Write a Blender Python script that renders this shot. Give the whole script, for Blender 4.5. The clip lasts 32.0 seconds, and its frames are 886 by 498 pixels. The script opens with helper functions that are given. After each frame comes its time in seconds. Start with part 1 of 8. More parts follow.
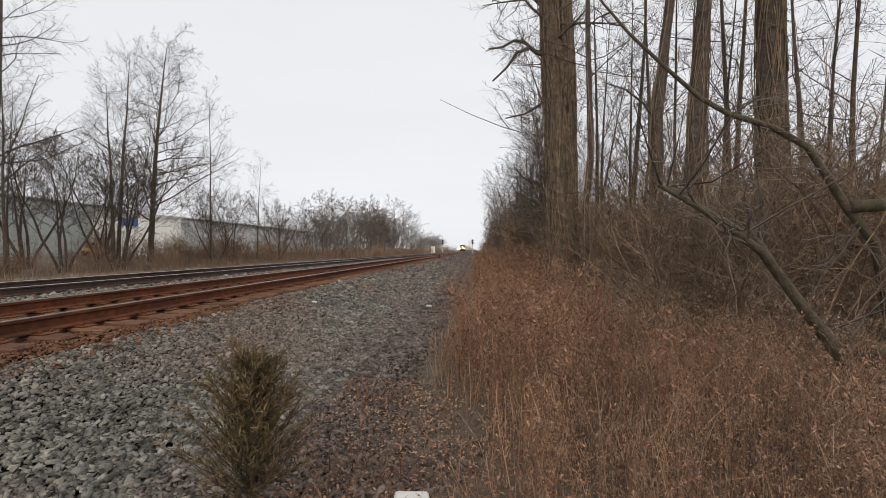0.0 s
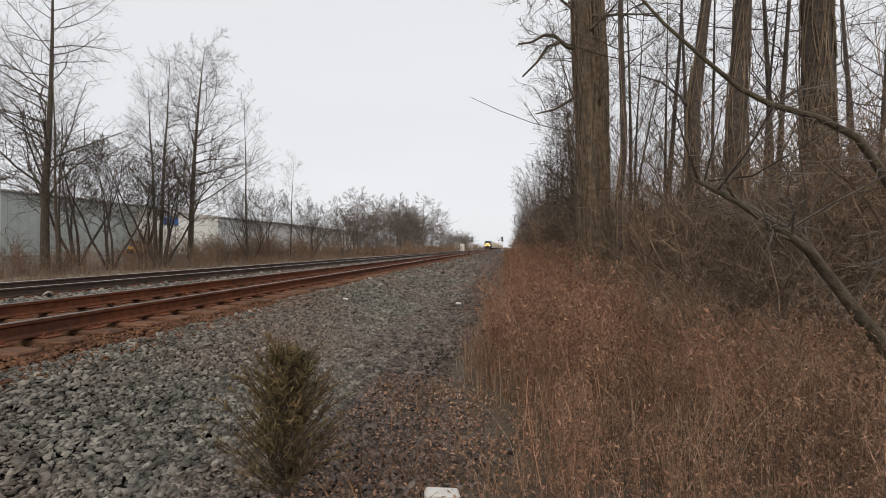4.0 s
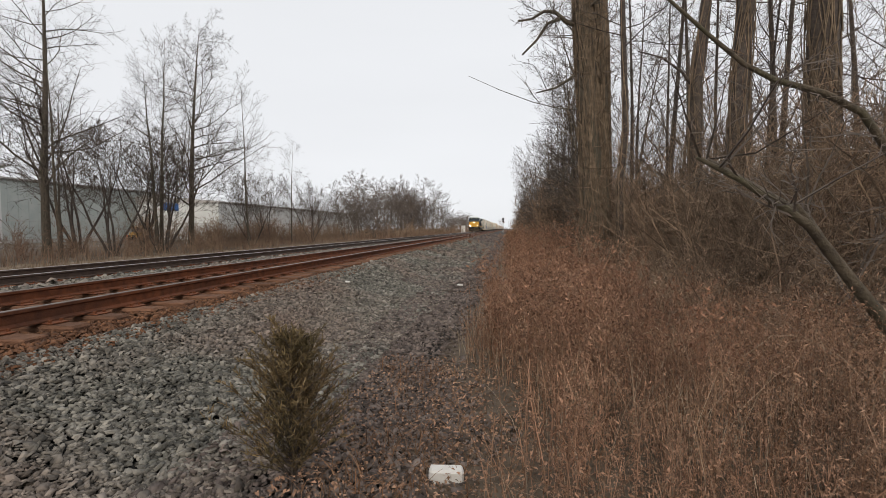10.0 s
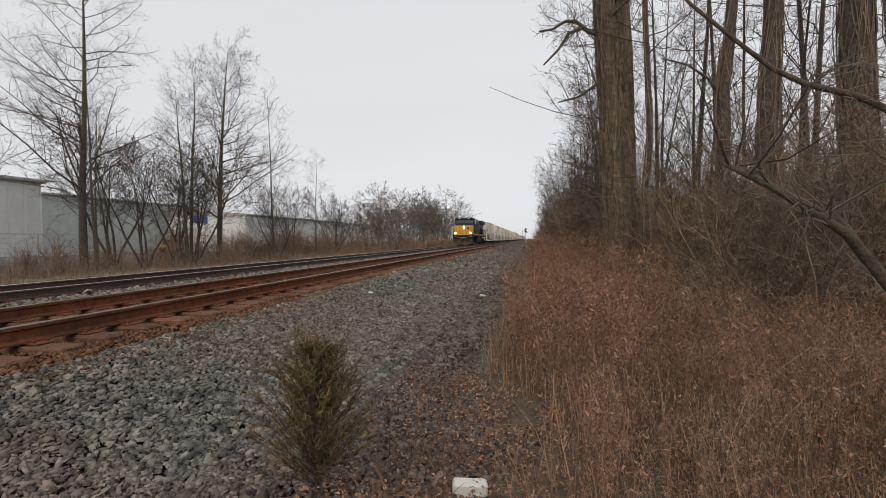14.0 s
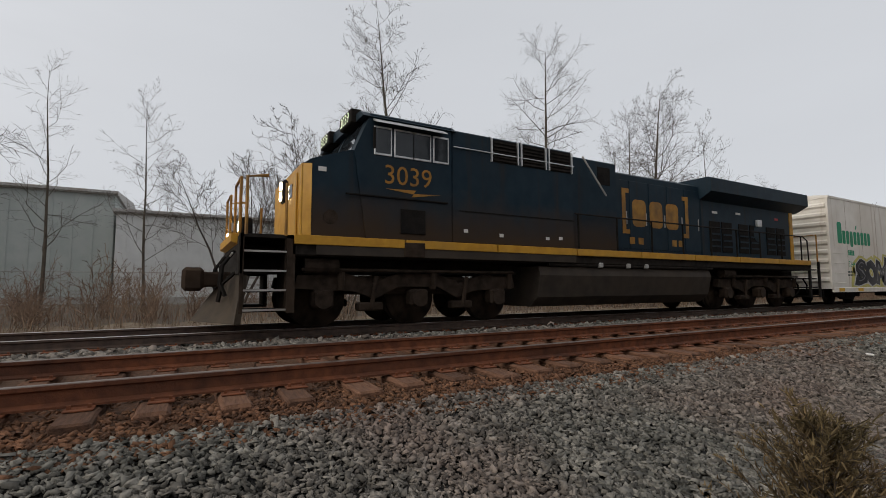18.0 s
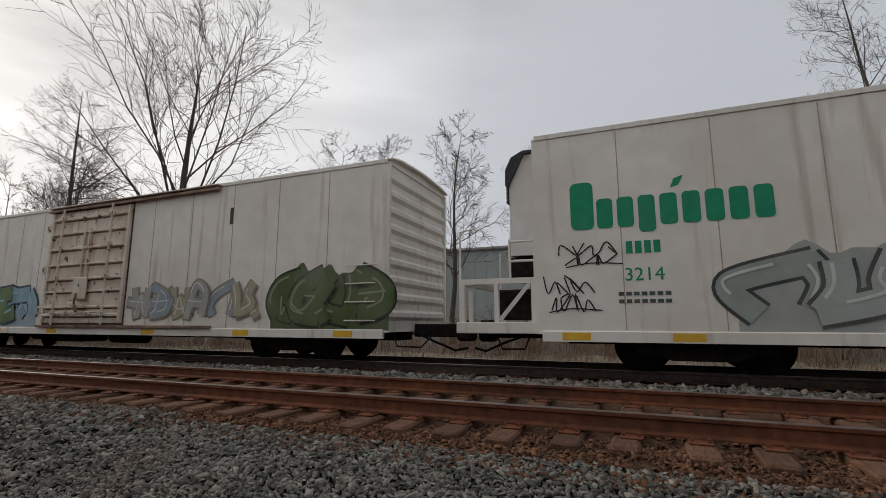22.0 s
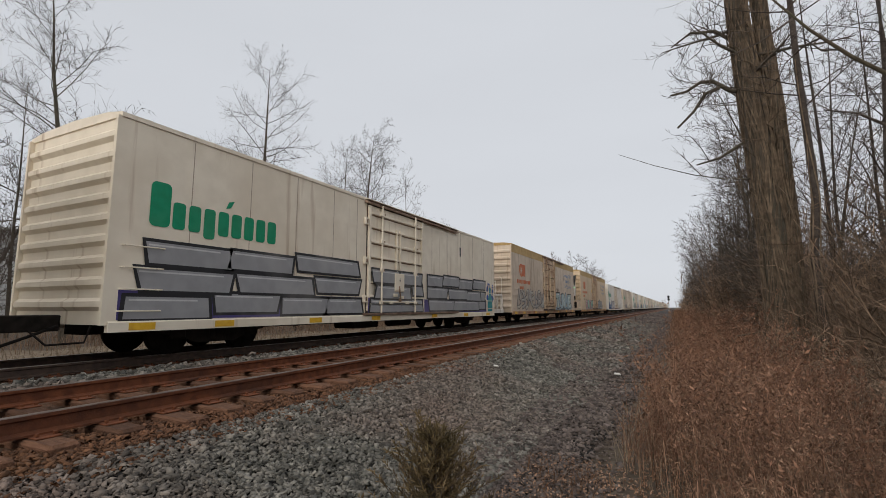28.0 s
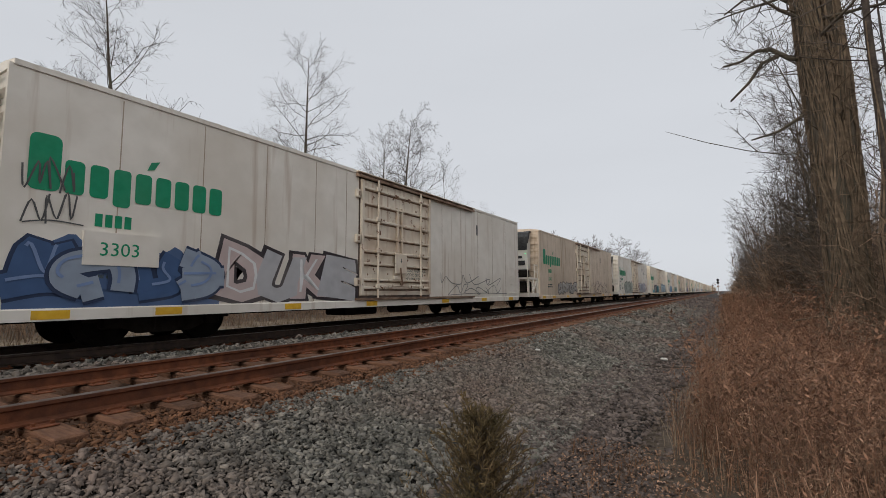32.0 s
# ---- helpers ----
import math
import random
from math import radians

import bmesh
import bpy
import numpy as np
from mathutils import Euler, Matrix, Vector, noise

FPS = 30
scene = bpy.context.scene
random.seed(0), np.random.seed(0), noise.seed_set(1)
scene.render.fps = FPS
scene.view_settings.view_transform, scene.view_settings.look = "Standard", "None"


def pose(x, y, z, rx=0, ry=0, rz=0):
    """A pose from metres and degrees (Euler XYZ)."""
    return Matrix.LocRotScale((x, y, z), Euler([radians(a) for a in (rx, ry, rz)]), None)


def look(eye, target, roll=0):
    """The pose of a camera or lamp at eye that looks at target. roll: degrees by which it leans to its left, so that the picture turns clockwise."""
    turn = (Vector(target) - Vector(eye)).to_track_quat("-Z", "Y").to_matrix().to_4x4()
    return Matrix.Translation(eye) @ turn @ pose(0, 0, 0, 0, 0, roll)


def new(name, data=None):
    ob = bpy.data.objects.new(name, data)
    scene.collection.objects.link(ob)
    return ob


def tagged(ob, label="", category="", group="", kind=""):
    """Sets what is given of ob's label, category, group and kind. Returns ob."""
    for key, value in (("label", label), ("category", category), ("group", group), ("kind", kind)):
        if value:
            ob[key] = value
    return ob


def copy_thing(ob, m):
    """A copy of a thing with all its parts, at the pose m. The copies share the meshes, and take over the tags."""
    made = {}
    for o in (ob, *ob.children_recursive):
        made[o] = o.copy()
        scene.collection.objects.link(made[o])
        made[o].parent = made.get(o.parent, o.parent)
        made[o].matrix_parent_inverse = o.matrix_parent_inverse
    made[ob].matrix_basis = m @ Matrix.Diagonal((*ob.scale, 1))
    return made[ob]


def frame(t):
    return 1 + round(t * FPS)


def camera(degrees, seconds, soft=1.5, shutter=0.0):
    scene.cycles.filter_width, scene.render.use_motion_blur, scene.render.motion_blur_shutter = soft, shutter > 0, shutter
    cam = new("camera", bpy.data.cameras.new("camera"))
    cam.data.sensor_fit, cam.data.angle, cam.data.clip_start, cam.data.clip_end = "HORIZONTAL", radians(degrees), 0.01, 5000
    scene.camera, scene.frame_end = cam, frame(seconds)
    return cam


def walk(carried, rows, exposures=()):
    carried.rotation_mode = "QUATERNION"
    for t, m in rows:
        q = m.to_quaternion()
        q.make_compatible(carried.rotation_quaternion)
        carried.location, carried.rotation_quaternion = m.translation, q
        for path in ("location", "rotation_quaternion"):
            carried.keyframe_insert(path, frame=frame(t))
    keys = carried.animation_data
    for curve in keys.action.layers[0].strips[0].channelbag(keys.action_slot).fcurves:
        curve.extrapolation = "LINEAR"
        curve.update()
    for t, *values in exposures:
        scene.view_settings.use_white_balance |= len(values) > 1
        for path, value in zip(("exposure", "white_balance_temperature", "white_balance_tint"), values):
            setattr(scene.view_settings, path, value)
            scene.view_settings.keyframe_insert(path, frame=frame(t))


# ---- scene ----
cam = camera(87.3, 32.0, soft=0.45)

# seconds, x, y, z, tilt, roll, heading; y runs along the track
PATH = [
    (0.0, 0.006, 0.003, 1.478, 90.11, -0.39, 4.22),
    (0.5, 0.006, 0.003, 1.478, 89.99, -0.52, 4.68),
    (1.0, 0.006, 0.003, 1.478, 89.86, -0.53, 5.17),
    (1.5, 0.006, 0.003, 1.478, 89.81, -0.55, 5.66),
    (2.0, 0.006, 0.003, 1.477, 89.77, -0.5, 6.1),
    (2.5, 0.006, 0.003, 1.477, 89.77, -0.47, 6.55),
    (3.0, 0.006, 0.002, 1.477, 89.79, -0.47, 6.97),
    (3.5, 0.005, 0.002, 1.477, 89.83, -0.37, 7.38),
    (5.5, 0.005, 0.002, 1.477, 89.44, -0.06, 9.37),
    (6.0, 0.005, 0.002, 1.476, 89.38, -0.01, 9.73),
    (6.5, 0.005, 0.001, 1.476, 89.2, 0.05, 9.8),
    (7.0, 0.005, 0.001, 1.476, 88.64, 0.15, 8.92),
    (7.5, 0.004, 0.001, 1.476, 88.27, 0.22, 8.07),
    (8.0, 0.004, 0.001, 1.476, 88.07, 0.3, 7.68),
    (8.5, 0.004, 0.001, 1.476, 87.87, 0.3, 7.59),
    (9.0, 0.004, 0.001, 1.476, 87.72, 0.41, 7.63),
    (9.5, 0.004, 0.001, 1.476, 87.6, 0.44, 7.72),
    (10.0, 0.004, 0.001, 1.475, 87.57, 0.49, 7.96),
    (10.5, 0.004, 0.0, 1.475, 87.65, 0.58, 8.29),
    (11.0, 0.004, 0.0, 1.475, 88.12, 0.59, 8.79),
    (11.5, 0.003, 0.0, 1.475, 88.82, 0.63, 9.39),
    (12.0, 0.003, 0.0, 1.475, 89.33, 0.62, 10.12),
    (12.5, 0.003, -0.0, 1.475, 89.62, 0.68, 10.8),
    (13.0, 0.003, -0.0, 1.475, 89.53, 0.72, 11.29),
    (13.5, 0.003, -0.0, 1.475, 89.06, 0.79, 10.75),
    (15.5, 0.003, -0.001, 1.474, 88.78, 0.92, 10.67),
    (16.0, 0.002, -0.001, 1.474, 88.86, 0.93, 12.32),
    (16.5, -0.028, -0.002, 1.475, 89.45, 0.8, 16.05),
    (17.0, -0.079, -0.004, 1.476, 91.02, 0.6, 25.33),
    (17.4, -0.119, -0.005, 1.478, 92.53, 0.4, 36.8),
    (17.5, -0.129, -0.005, 1.478, 92.83, 0.22, 40.4),
    (17.8, -0.199, 0.054, 1.461, 93.75, -0.13, 52.28),
    (18.0, -0.245, 0.093, 1.449, 94.59, 0.13, 60.61),
    (18.2, -0.292, 0.133, 1.437, 95.09, -0.01, 70.19),
    (18.4, -0.277, 0.08, 1.432, 95.24, -0.23, 80.32),
    (18.5, -0.269, 0.054, 1.429, 95.09, -0.54, 85.79),
    (18.7, -0.254, 0.002, 1.423, 94.76, -0.77, 96.82),
    (18.9, -0.239, -0.05, 1.418, 94.16, -1.04, 108.42),
    (19.0, -0.209, -0.044, 1.437, 93.43, -0.88, 114.44),
    (19.2, -0.149, -0.032, 1.476, 92.55, -1.02, 126.79),
    (19.4, -0.088, -0.02, 1.515, 91.67, -0.49, 137.98),
    (19.5, -0.058, -0.014, 1.535, 91.54, -0.52, 141.42),
    (20.0, -0.048, -0.031, 1.532, 90.88, -0.38, 147.15),
    (20.5, -0.073, -0.061, 1.505, 90.4, -0.37, 150.31),
    (21.0, -0.081, -0.051, 1.51, 90.22, -0.2, 150.3),
    (21.5, -0.09, -0.041, 1.516, 93.2, -0.02, 142.02),
    (21.7, -0.119, 0.009, 1.515, 95.36, -0.27, 131.93),
    (21.8, -0.134, 0.033, 1.514, 96.49, -0.01, 126.1),
    (21.9, -0.149, 0.058, 1.514, 97.34, 0.15, 118.85),
    (22.0, -0.163, 0.083, 1.513, 98.96, -0.0, 112.26),
    (22.1, -0.178, 0.108, 1.512, 99.55, 0.4, 105.04),
    (22.3, -0.208, 0.158, 1.511, 101.75, 0.53, 90.15),
    (22.5, -0.140, 0.081, 1.536, 103.64, 0.68, 75.27),
    (22.7, -0.075, 0.037, 1.559, 105.01, 0.58, 63.36),
    (23.0, 0.030, 0.004, 1.596, 104.87, 0.56, 52.46),
    (23.5, 0.063, -0.014, 1.611, 102.58, 0.42, 44.22),
    (24.0, 0.072, -0.019, 1.609, 100.65, 0.21, 39.46),
    (24.5, 0.081, -0.025, 1.607, 99.36, 0.28, 36.05),
    (25.0, 0.089, -0.030, 1.605, 98.65, 0.23, 33.41),
    (25.5, 0.098, -0.036, 1.603, 98.21, 0.24, 31.44),
    (26.0, 0.107, -0.042, 1.601, 97.85, 0.25, 29.84),
    (26.5, 0.102, -0.041, 1.600, 97.6, 0.23, 28.42),
    (28.5, 0.082, -0.040, 1.595, 97.16, 0.05, 26.3),
    (29.0, 0.078, -0.039, 1.595, 97.16, -0.0, 28.07),
    (29.5, 0.073, -0.039, 1.593, 96.97, -0.09, 30.32),
    (30.0, 0.068, -0.039, 1.592, 96.8, 0.03, 32.21),
    (30.5, 0.063, -0.038, 1.591, 96.81, 0.15, 33.5),
    (31.0, 0.058, -0.038, 1.590, 96.85, 0.15, 34.3),
    (31.5, 0.053, -0.037, 1.589, 96.42, 0.11, 34.42),
    (32.0, 0.048, -0.037, 1.589, 95.27, 0.21, 31.17),
]
walk(cam, [(t, pose(x, y, z, rx, ry, rz)) for t, x, y, z, rx, ry, rz in PATH],
     exposures=[(0, 0.5, 6650, 10), (6, 0.42, 6650, 10), (9, 0.5, 6650, 10), (12, 0.5, 6650, 10), (13, 0.31, 6650, 10), (16.2, 0.4, 6600, 10), (18, 0.08, 6500, 10), (19, -0.2, 6500, 10), (20, -0.5, 6600, 10), (21, -0.55, 6600, 10), (21.7, -0.3, 6500, 10), (22.4, -0.14, 6250, 10), (23.2, -0.15, 6200, 10), (24.2, 0.0, 6300, 10), (26, 0.15, 6450, 10), (32, 0.13, 6450, 10)])

# ---- light: an overcast sky, brighter towards a low veiled sun behind the camera's start ----
SUN_EL, SUN_AZ = 22.0, 179.0
sun_way = Vector((-math.sin(radians(SUN_AZ)) * math.cos(radians(SUN_EL)), math.cos(radians(SUN_AZ)) * math.cos(radians(SUN_EL)), math.sin(radians(SUN_EL))))


def build_world():
    w = bpy.data.worlds.new("overcast")
    scene.world = w
    w.use_nodes = True
    nt = w.node_tree
    n, l = nt.nodes, nt.links
    bg = n["Background"]
    sky = n.new("ShaderNodeTexSky")
    sky.sky_type, sky.sun_disc = "NISHITA", False
    sky.sun_elevation, sky.sun_rotation = radians(SUN_EL), radians(-SUN_AZ)
    grey = n.new("ShaderNodeHueSaturation")
    grey.inputs["Saturation"].default_value = 0.25
    grey.inputs["Value"].default_value = 0.1
    l.new(sky.outputs[0], grey.inputs["Color"])
    co = n.new("ShaderNodeTexCoord")
    dot = n.new("ShaderNodeVectorMath")
    dot.operation = "DOT_PRODUCT"
    l.new(co.outputs["Generated"], dot.inputs[0])
    dot.inputs[1].default_value = sun_way
    ramp = n.new("ShaderNodeValToRGB")
    e = ramp.color_ramp.elements
    e[0].position, e[0].color = 0.0, (0.60, 0.62, 0.655, 1)
    e[1].position, e[1].color = 1.0, (1.45, 1.38, 1.28, 1)
    m = ramp.color_ramp.elements.new(0.45)
    m.color = (0.64, 0.655, 0.685, 1)
    m = ramp.color_ramp.elements.new(0.74)
    m.color = (0.97, 0.95, 0.93, 1)
    m = ramp.color_ramp.elements.new(0.9)
    m.color = (1.2, 1.15, 1.1, 1)
    l.new(dot.outputs["Value"], ramp.inputs[0])
    # long soft cloud banks
    mp = n.new("ShaderNodeMapping")
    mp.inputs["Scale"].default_value = (1.2, 1.2, 5.0)
    l.new(co.outputs["Generated"], mp.inputs[0])
    cl = n.new("ShaderNodeTexNoise")
    cl.inputs["Scale"].default_value, cl.inputs["Detail"].default_value, cl.inputs["Roughness"].default_value = 1.6, 5.0, 0.5
    l.new(mp.outputs[0], cl.inputs["Vector"])
    cr = n.new("ShaderNodeMapRange")
    cr.inputs["From Min"].default_value, cr.inputs["From Max"].default_value = 0.3, 0.7
    cr.inputs["To Min"].default_value, cr.inputs["To Max"].default_value = -1.0, 0.8
    l.new(cl.outputs["Fac"], cr.inputs["Value"])
    am = n.new("ShaderNodeMapRange")
    am.inputs["From Min"].default_value, am.inputs["From Max"].default_value = 0.25, 0.95
    am.inputs["To Min"].default_value, am.inputs["To Max"].default_value = 0.02, 0.32
    l.new(dot.outputs["Value"], am.inputs["Value"])
    sw = n.new("ShaderNodeMath")
    sw.operation = "MULTIPLY_ADD"
    l.new(cr.outputs[0], sw.inputs[0])
    l.new(am.outputs[0], sw.inputs[1])
    sw.inputs[2].default_value = 1.0
    mul = n.new("ShaderNodeVectorMath")
    mul.operation = "SCALE"
    l.new(ramp.outputs[0], mul.inputs[0])
    l.new(sw.outputs[0], mul.inputs["Scale"])
    add = n.new("ShaderNodeMixRGB")
    add.inputs[0].default_value = 0.93
    l.new(grey.outputs[0], add.inputs[1])
    l.new(mul.outputs[0], add.inputs[2])
    l.new(add.outputs[0], bg.inputs["Color"])
    bg.inputs["Strength"].default_value = 1.0
    sun = new("sun", bpy.data.lights.new("sun", "SUN"))
    sun.data.energy, sun.data.angle, sun.data.color = 0.7, radians(25), (1.0, 0.93, 0.84)
    sun.matrix_world = look(sun_way * 50, (0, 0, 0))


build_world()

# ---- materials ----
def mat(name, c1, c2, rough=0.85, scale=6.0, c3=None, big=0.5, amount=0.5, bump=0.15, bscale=40.0, metal=0.0, island=0.0, rand=0.0, streak=None, streak_cut=(0.56, 0.75), stretch=(1, 1, 1), spec=0.4, chips=None, chip_cut=(0.66, 0.69), chip_scale=4.5, dust=None):
    """A worn surface: two tones by fine noise, a third by broad stains, optional vertical streaks, relief."""
    m = bpy.data.materials.new(name)
    m.use_nodes = True
    nt = m.node_tree
    n, l = nt.nodes, nt.links
    b = n["Principled BSDF"]
    co = n.new("ShaderNodeTexCoord")
    mp = n.new("ShaderNodeMapping")
    mp.inputs["Scale"].default_value = stretch
    l.new(co.outputs["Object"], mp.inputs[0])

    def fac(sc, lo, hi, detail=4.0, vec=mp):
        t = n.new("ShaderNodeTexNoise")
        t.inputs["Scale"].default_value, t.inputs["Detail"].default_value = sc, detail
        l.new(vec.outputs[0], t.inputs["Vector"])
        r = n.new("ShaderNodeMapRange")
        r.inputs["From Min"].default_value, r.inputs["From Max"].default_value = lo, hi
        l.new(t.outputs["Fac"], r.inputs["Value"])
        return r.outputs[0]

    def mix(f, a, c, blend="MIX"):
        x = n.new("ShaderNodeMixRGB")
        x.blend_type = blend
        if isinstance(f, float):
            x.inputs[0].default_value = f
        else:
            l.new(f, x.inputs[0])
        for k, v in ((1, a), (2, c)):
            if isinstance(v, tuple):
                x.inputs[k].default_value = (*v, 1)
            else:
                l.new(v, x.inputs[k])
        return x.outputs[0]

    col = mix(fac(scale, 0.35, 0.65), c1, c2)
    if c3:
        s = n.new("ShaderNodeMath")
        s.operation = "MULTIPLY"
        s.inputs[1].default_value = amount
        l.new(fac(big, 0.45, 0.7), s.inputs[0])
        col = mix(s.outputs[0], col, c3)
    if streak:
        mp2 = n.new("ShaderNodeMapping")
        mp2.inputs["Scale"].default_value = (1, 1, 0.07)
        l.new(co.outputs["Object"], mp2.inputs[0])
        col = mix(fac(5.0, streak_cut[0], streak_cut[1], 6.0, mp2), col, streak)
    if dust:
        colour, top, low = dust
        sep = n.new("ShaderNodeSeparateXYZ")
        l.new(co.outputs["Object"], sep.inputs[0])
        nz = n.new("ShaderNodeMath")
        nz.operation = "MULTIPLY_ADD"
        l.new(fac(1.6, 0.2, 0.8, 6.0), nz.inputs[0])
        nz.inputs[1].default_value = -0.55
        l.new(sep.outputs["Z"], nz.inputs[2])
        rr = n.new("ShaderNodeMapRange")
        rr.inputs["From Min"].default_value, rr.inputs["From Max"].default_value = top, low
        l.new(nz.outputs[0], rr.inputs["Value"])
        col = mix(rr.outputs[0], col, colour)
    if chips:
        col = mix(fac(chip_scale, chip_cut[0], chip_cut[1], 8.0), col, chips)
    if island or rand:
        if island:
            g = n.new("ShaderNodeNewGeometry")
            src, k = g.outputs["Random Per Island"], island
        else:
            g = n.new("ShaderNodeObjectInfo")
            src, k = g.outputs["Random"], rand
        r = n.new("ShaderNodeMapRange")
        r.inputs["To Min"].default_value, r.inputs["To Max"].default_value = 1 - k, 1 + k
        l.new(src, r.inputs["Value"])
        v = n.new("ShaderNodeVectorMath")
        v.operation = "SCALE"
        l.new(col, v.inputs[0])
        l.new(r.outputs[0], v.inputs["Scale"])
        col = v.outputs[0]
    l.new(col, b.inputs["Base Color"])
    b.inputs["Roughness"].default_value, b.inputs["Metallic"].default_value = rough, metal
    b.inputs["Specular IOR Level"].default_value = spec
    if bump:
        t = n.new("ShaderNodeTexNoise")
        t.inputs["Scale"].default_value, t.inputs["Detail"].default_value = bscale, 5.0
        l.new(mp.outputs[0], t.inputs["Vector"])
        bp = n.new("ShaderNodeBump")
        bp.inputs["Strength"].default_value, bp.inputs["Distance"].default_value = bump, 0.02
        l.new(t.outputs["Fac"], bp.inputs["Height"])
        l.new(bp.outputs[0], b.inputs["Normal"])
    return m


def glow(name, colour, strength):
    m = bpy.data.materials.new(name)
    m.use_nodes = True
    b = m.node_tree.nodes["Principled BSDF"]
    b.inputs["Base Color"].default_value = (*colour, 1)
    b.inputs["Emission Color"].default_value = (*colour, 1)
    b.inputs["Emission Strength"].default_value = strength
    return m


def glass(name, colour=(0.02, 0.025, 0.03)):
    m = bpy.data.materials.new(name)
    m.use_nodes = True
    b = m.node_tree.nodes["Principled BSDF"]
    b.inputs["Base Color"].default_value = (*colour, 1)
    b.inputs["Roughness"].default_value = 0.06
    return m


EARTH = mat("leaf_litter", (0.07, 0.05, 0.036), (0.14, 0.105, 0.075), 0.95, 9, (0.10, 0.085, 0.06), 0.35, 0.7, 0.6, 25)
DRYGRASS = mat("dry_grass", (0.166, 0.124, 0.083), (0.241, 0.189, 0.128), 0.95, 5, (0.128, 0.0905, 0.0604), 0.25, 0.8, 0.5, 30)
# Bed sheet coloured near-black: the shade in gaps between the loose stones.
GAP_SHADE_BED = mat("ballast_bed", (0.014, 0.014, 0.013), (0.045, 0.043, 0.041), 0.95, 30, (0.045, 0.038, 0.033), 0.5, 0.6, 1.0, 28)
STONE = mat("crushed_stone", (0.0959, 0.0924, 0.0787), (0.221, 0.206, 0.177), 0.9, 7, (0.179, 0.13, 0.106), 0.45, 0.95, 0.25, 60, island=0.6)
STONE_BROWN = mat("small_brown_stone", (0.0917, 0.0728, 0.064), (0.171, 0.137, 0.12), 0.9, 7, (0.096, 0.0753, 0.0648), 0.6, 0.6, 0.25, 60, island=0.6)
RUSTBED = mat("rust_dusted_bed", (0.0673, 0.0323, 0.0178), (0.143, 0.0678, 0.0349), 0.95, 30, (0.105, 0.0614, 0.0367), 0.7, 0.7, 1.0, 28)
RUSTSTONE = mat("rust_stained_stone", (0.0861, 0.0401, 0.0208), (0.187, 0.0882, 0.0459), 0.95, 7, (0.15, 0.0743, 0.0367), 0.8, 0.7, 0.25, 60, island=0.4)
RUST = mat("rusty_steel", (0.1, 0.0306, 0.0114), (0.185, 0.059, 0.0221), 0.75, 9, (0.0321, 0.015, 0.00935), 0.8, 0.6, 0.3, 60)
RAILTOP = mat("worn_rail_head", (0.35, 0.3, 0.27), (0.5, 0.47, 0.45), 0.3, 5, (0.2, 0.12, 0.08), 1.2, 0.5, 0.05, 60, metal=0.7)
RAILHEAD = mat("dull_rail_head", (0.116, 0.0816, 0.0646), (0.204, 0.17, 0.15), 0.4, 5, (0.102, 0.0544, 0.034), 1.2, 0.6, 0.05, 60, metal=0.5)
DARKRAIL = mat("dark_rail_steel", (0.05, 0.033, 0.026), (0.085, 0.055, 0.04), 0.7, 9, None, 1, 0, 0.2, 60)
TIE = mat("weathered_tie_wood", (0.0989, 0.0471, 0.0266), (0.185, 0.0927, 0.054), 0.95, 7, (0.103, 0.0547, 0.034), 1.5, 0.6, 0.7, 30, rand=0.3, stretch=(0.6, 5, 5))
BARK = mat("grey_bark", (0.06, 0.048, 0.036), (0.115, 0.095, 0.073), 0.95, 8, (0.1, 0.095, 0.07), 0.7, 0.6, 0.9, 22, stretch=(2, 2, 0.5))
BARK_DARK = mat("dark_bark", (0.045, 0.035, 0.03), (0.085, 0.068, 0.056), 0.95, 8, None, 1, 0, 0.7, 25)
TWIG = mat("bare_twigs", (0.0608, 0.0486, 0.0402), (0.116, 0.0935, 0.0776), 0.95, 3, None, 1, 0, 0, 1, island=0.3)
# Twig brown made paler than near twigs, so haze is in the colour.
HAZE_TWIG = mat("haze_paled_twigs", (0.084, 0.0689, 0.0588), (0.143, 0.12, 0.105), 0.95, 0.3, (0.126, 0.0941, 0.0773), 0.03, 0.8, 0, 1, island=0.3)
BOUGH = mat("mossy_bough_bark", (0.0527, 0.0408, 0.0289), (0.106, 0.0833, 0.0578), 0.95, 9, (0.0765, 0.0748, 0.0425), 2.0, 0.6, 1.0, 30)
TWIG_RED = mat("reddish_twigs", (0.128, 0.085, 0.057), (0.255, 0.174, 0.117), 0.95, 3, (0.102, 0.0808, 0.0595), 0.3, 0.6, 0, 1, island=0.5)
VINE = mat("vine_stems", (0.09, 0.066, 0.045), (0.17, 0.125, 0.085), 0.95, 6, None, 1, 0, 0.3, 40, island=0.25)
WEED_RED = mat("russet_seed_heads", (0.16, 0.0848, 0.0531), (0.294, 0.165, 0.106), 0.95, 1.5, (0.225, 0.106, 0.0621), 0.5, 0.8, 0, 1, island=0.55)
GOLDGRASS = mat("golden_dry_grass", (0.13, 0.08, 0.042), (0.24, 0.155, 0.085), 0.95, 2, (0.15, 0.085, 0.045), 0.6, 0.7, 0, 1, island=0.6)
WEED_TAN = mat("tan_dead_weeds", (0.16, 0.118, 0.085), (0.3, 0.228, 0.168), 0.95, 1.5, (0.24, 0.15, 0.1), 0.5, 0.7, 0, 1, island=0.6)
WEED_TIP = mat("feathery_seed_heads", (0.186, 0.109, 0.0688), (0.354, 0.224, 0.149), 0.95, 1.5, (0.266, 0.137, 0.0859), 0.5, 0.8, 0, 1, island=0.6)
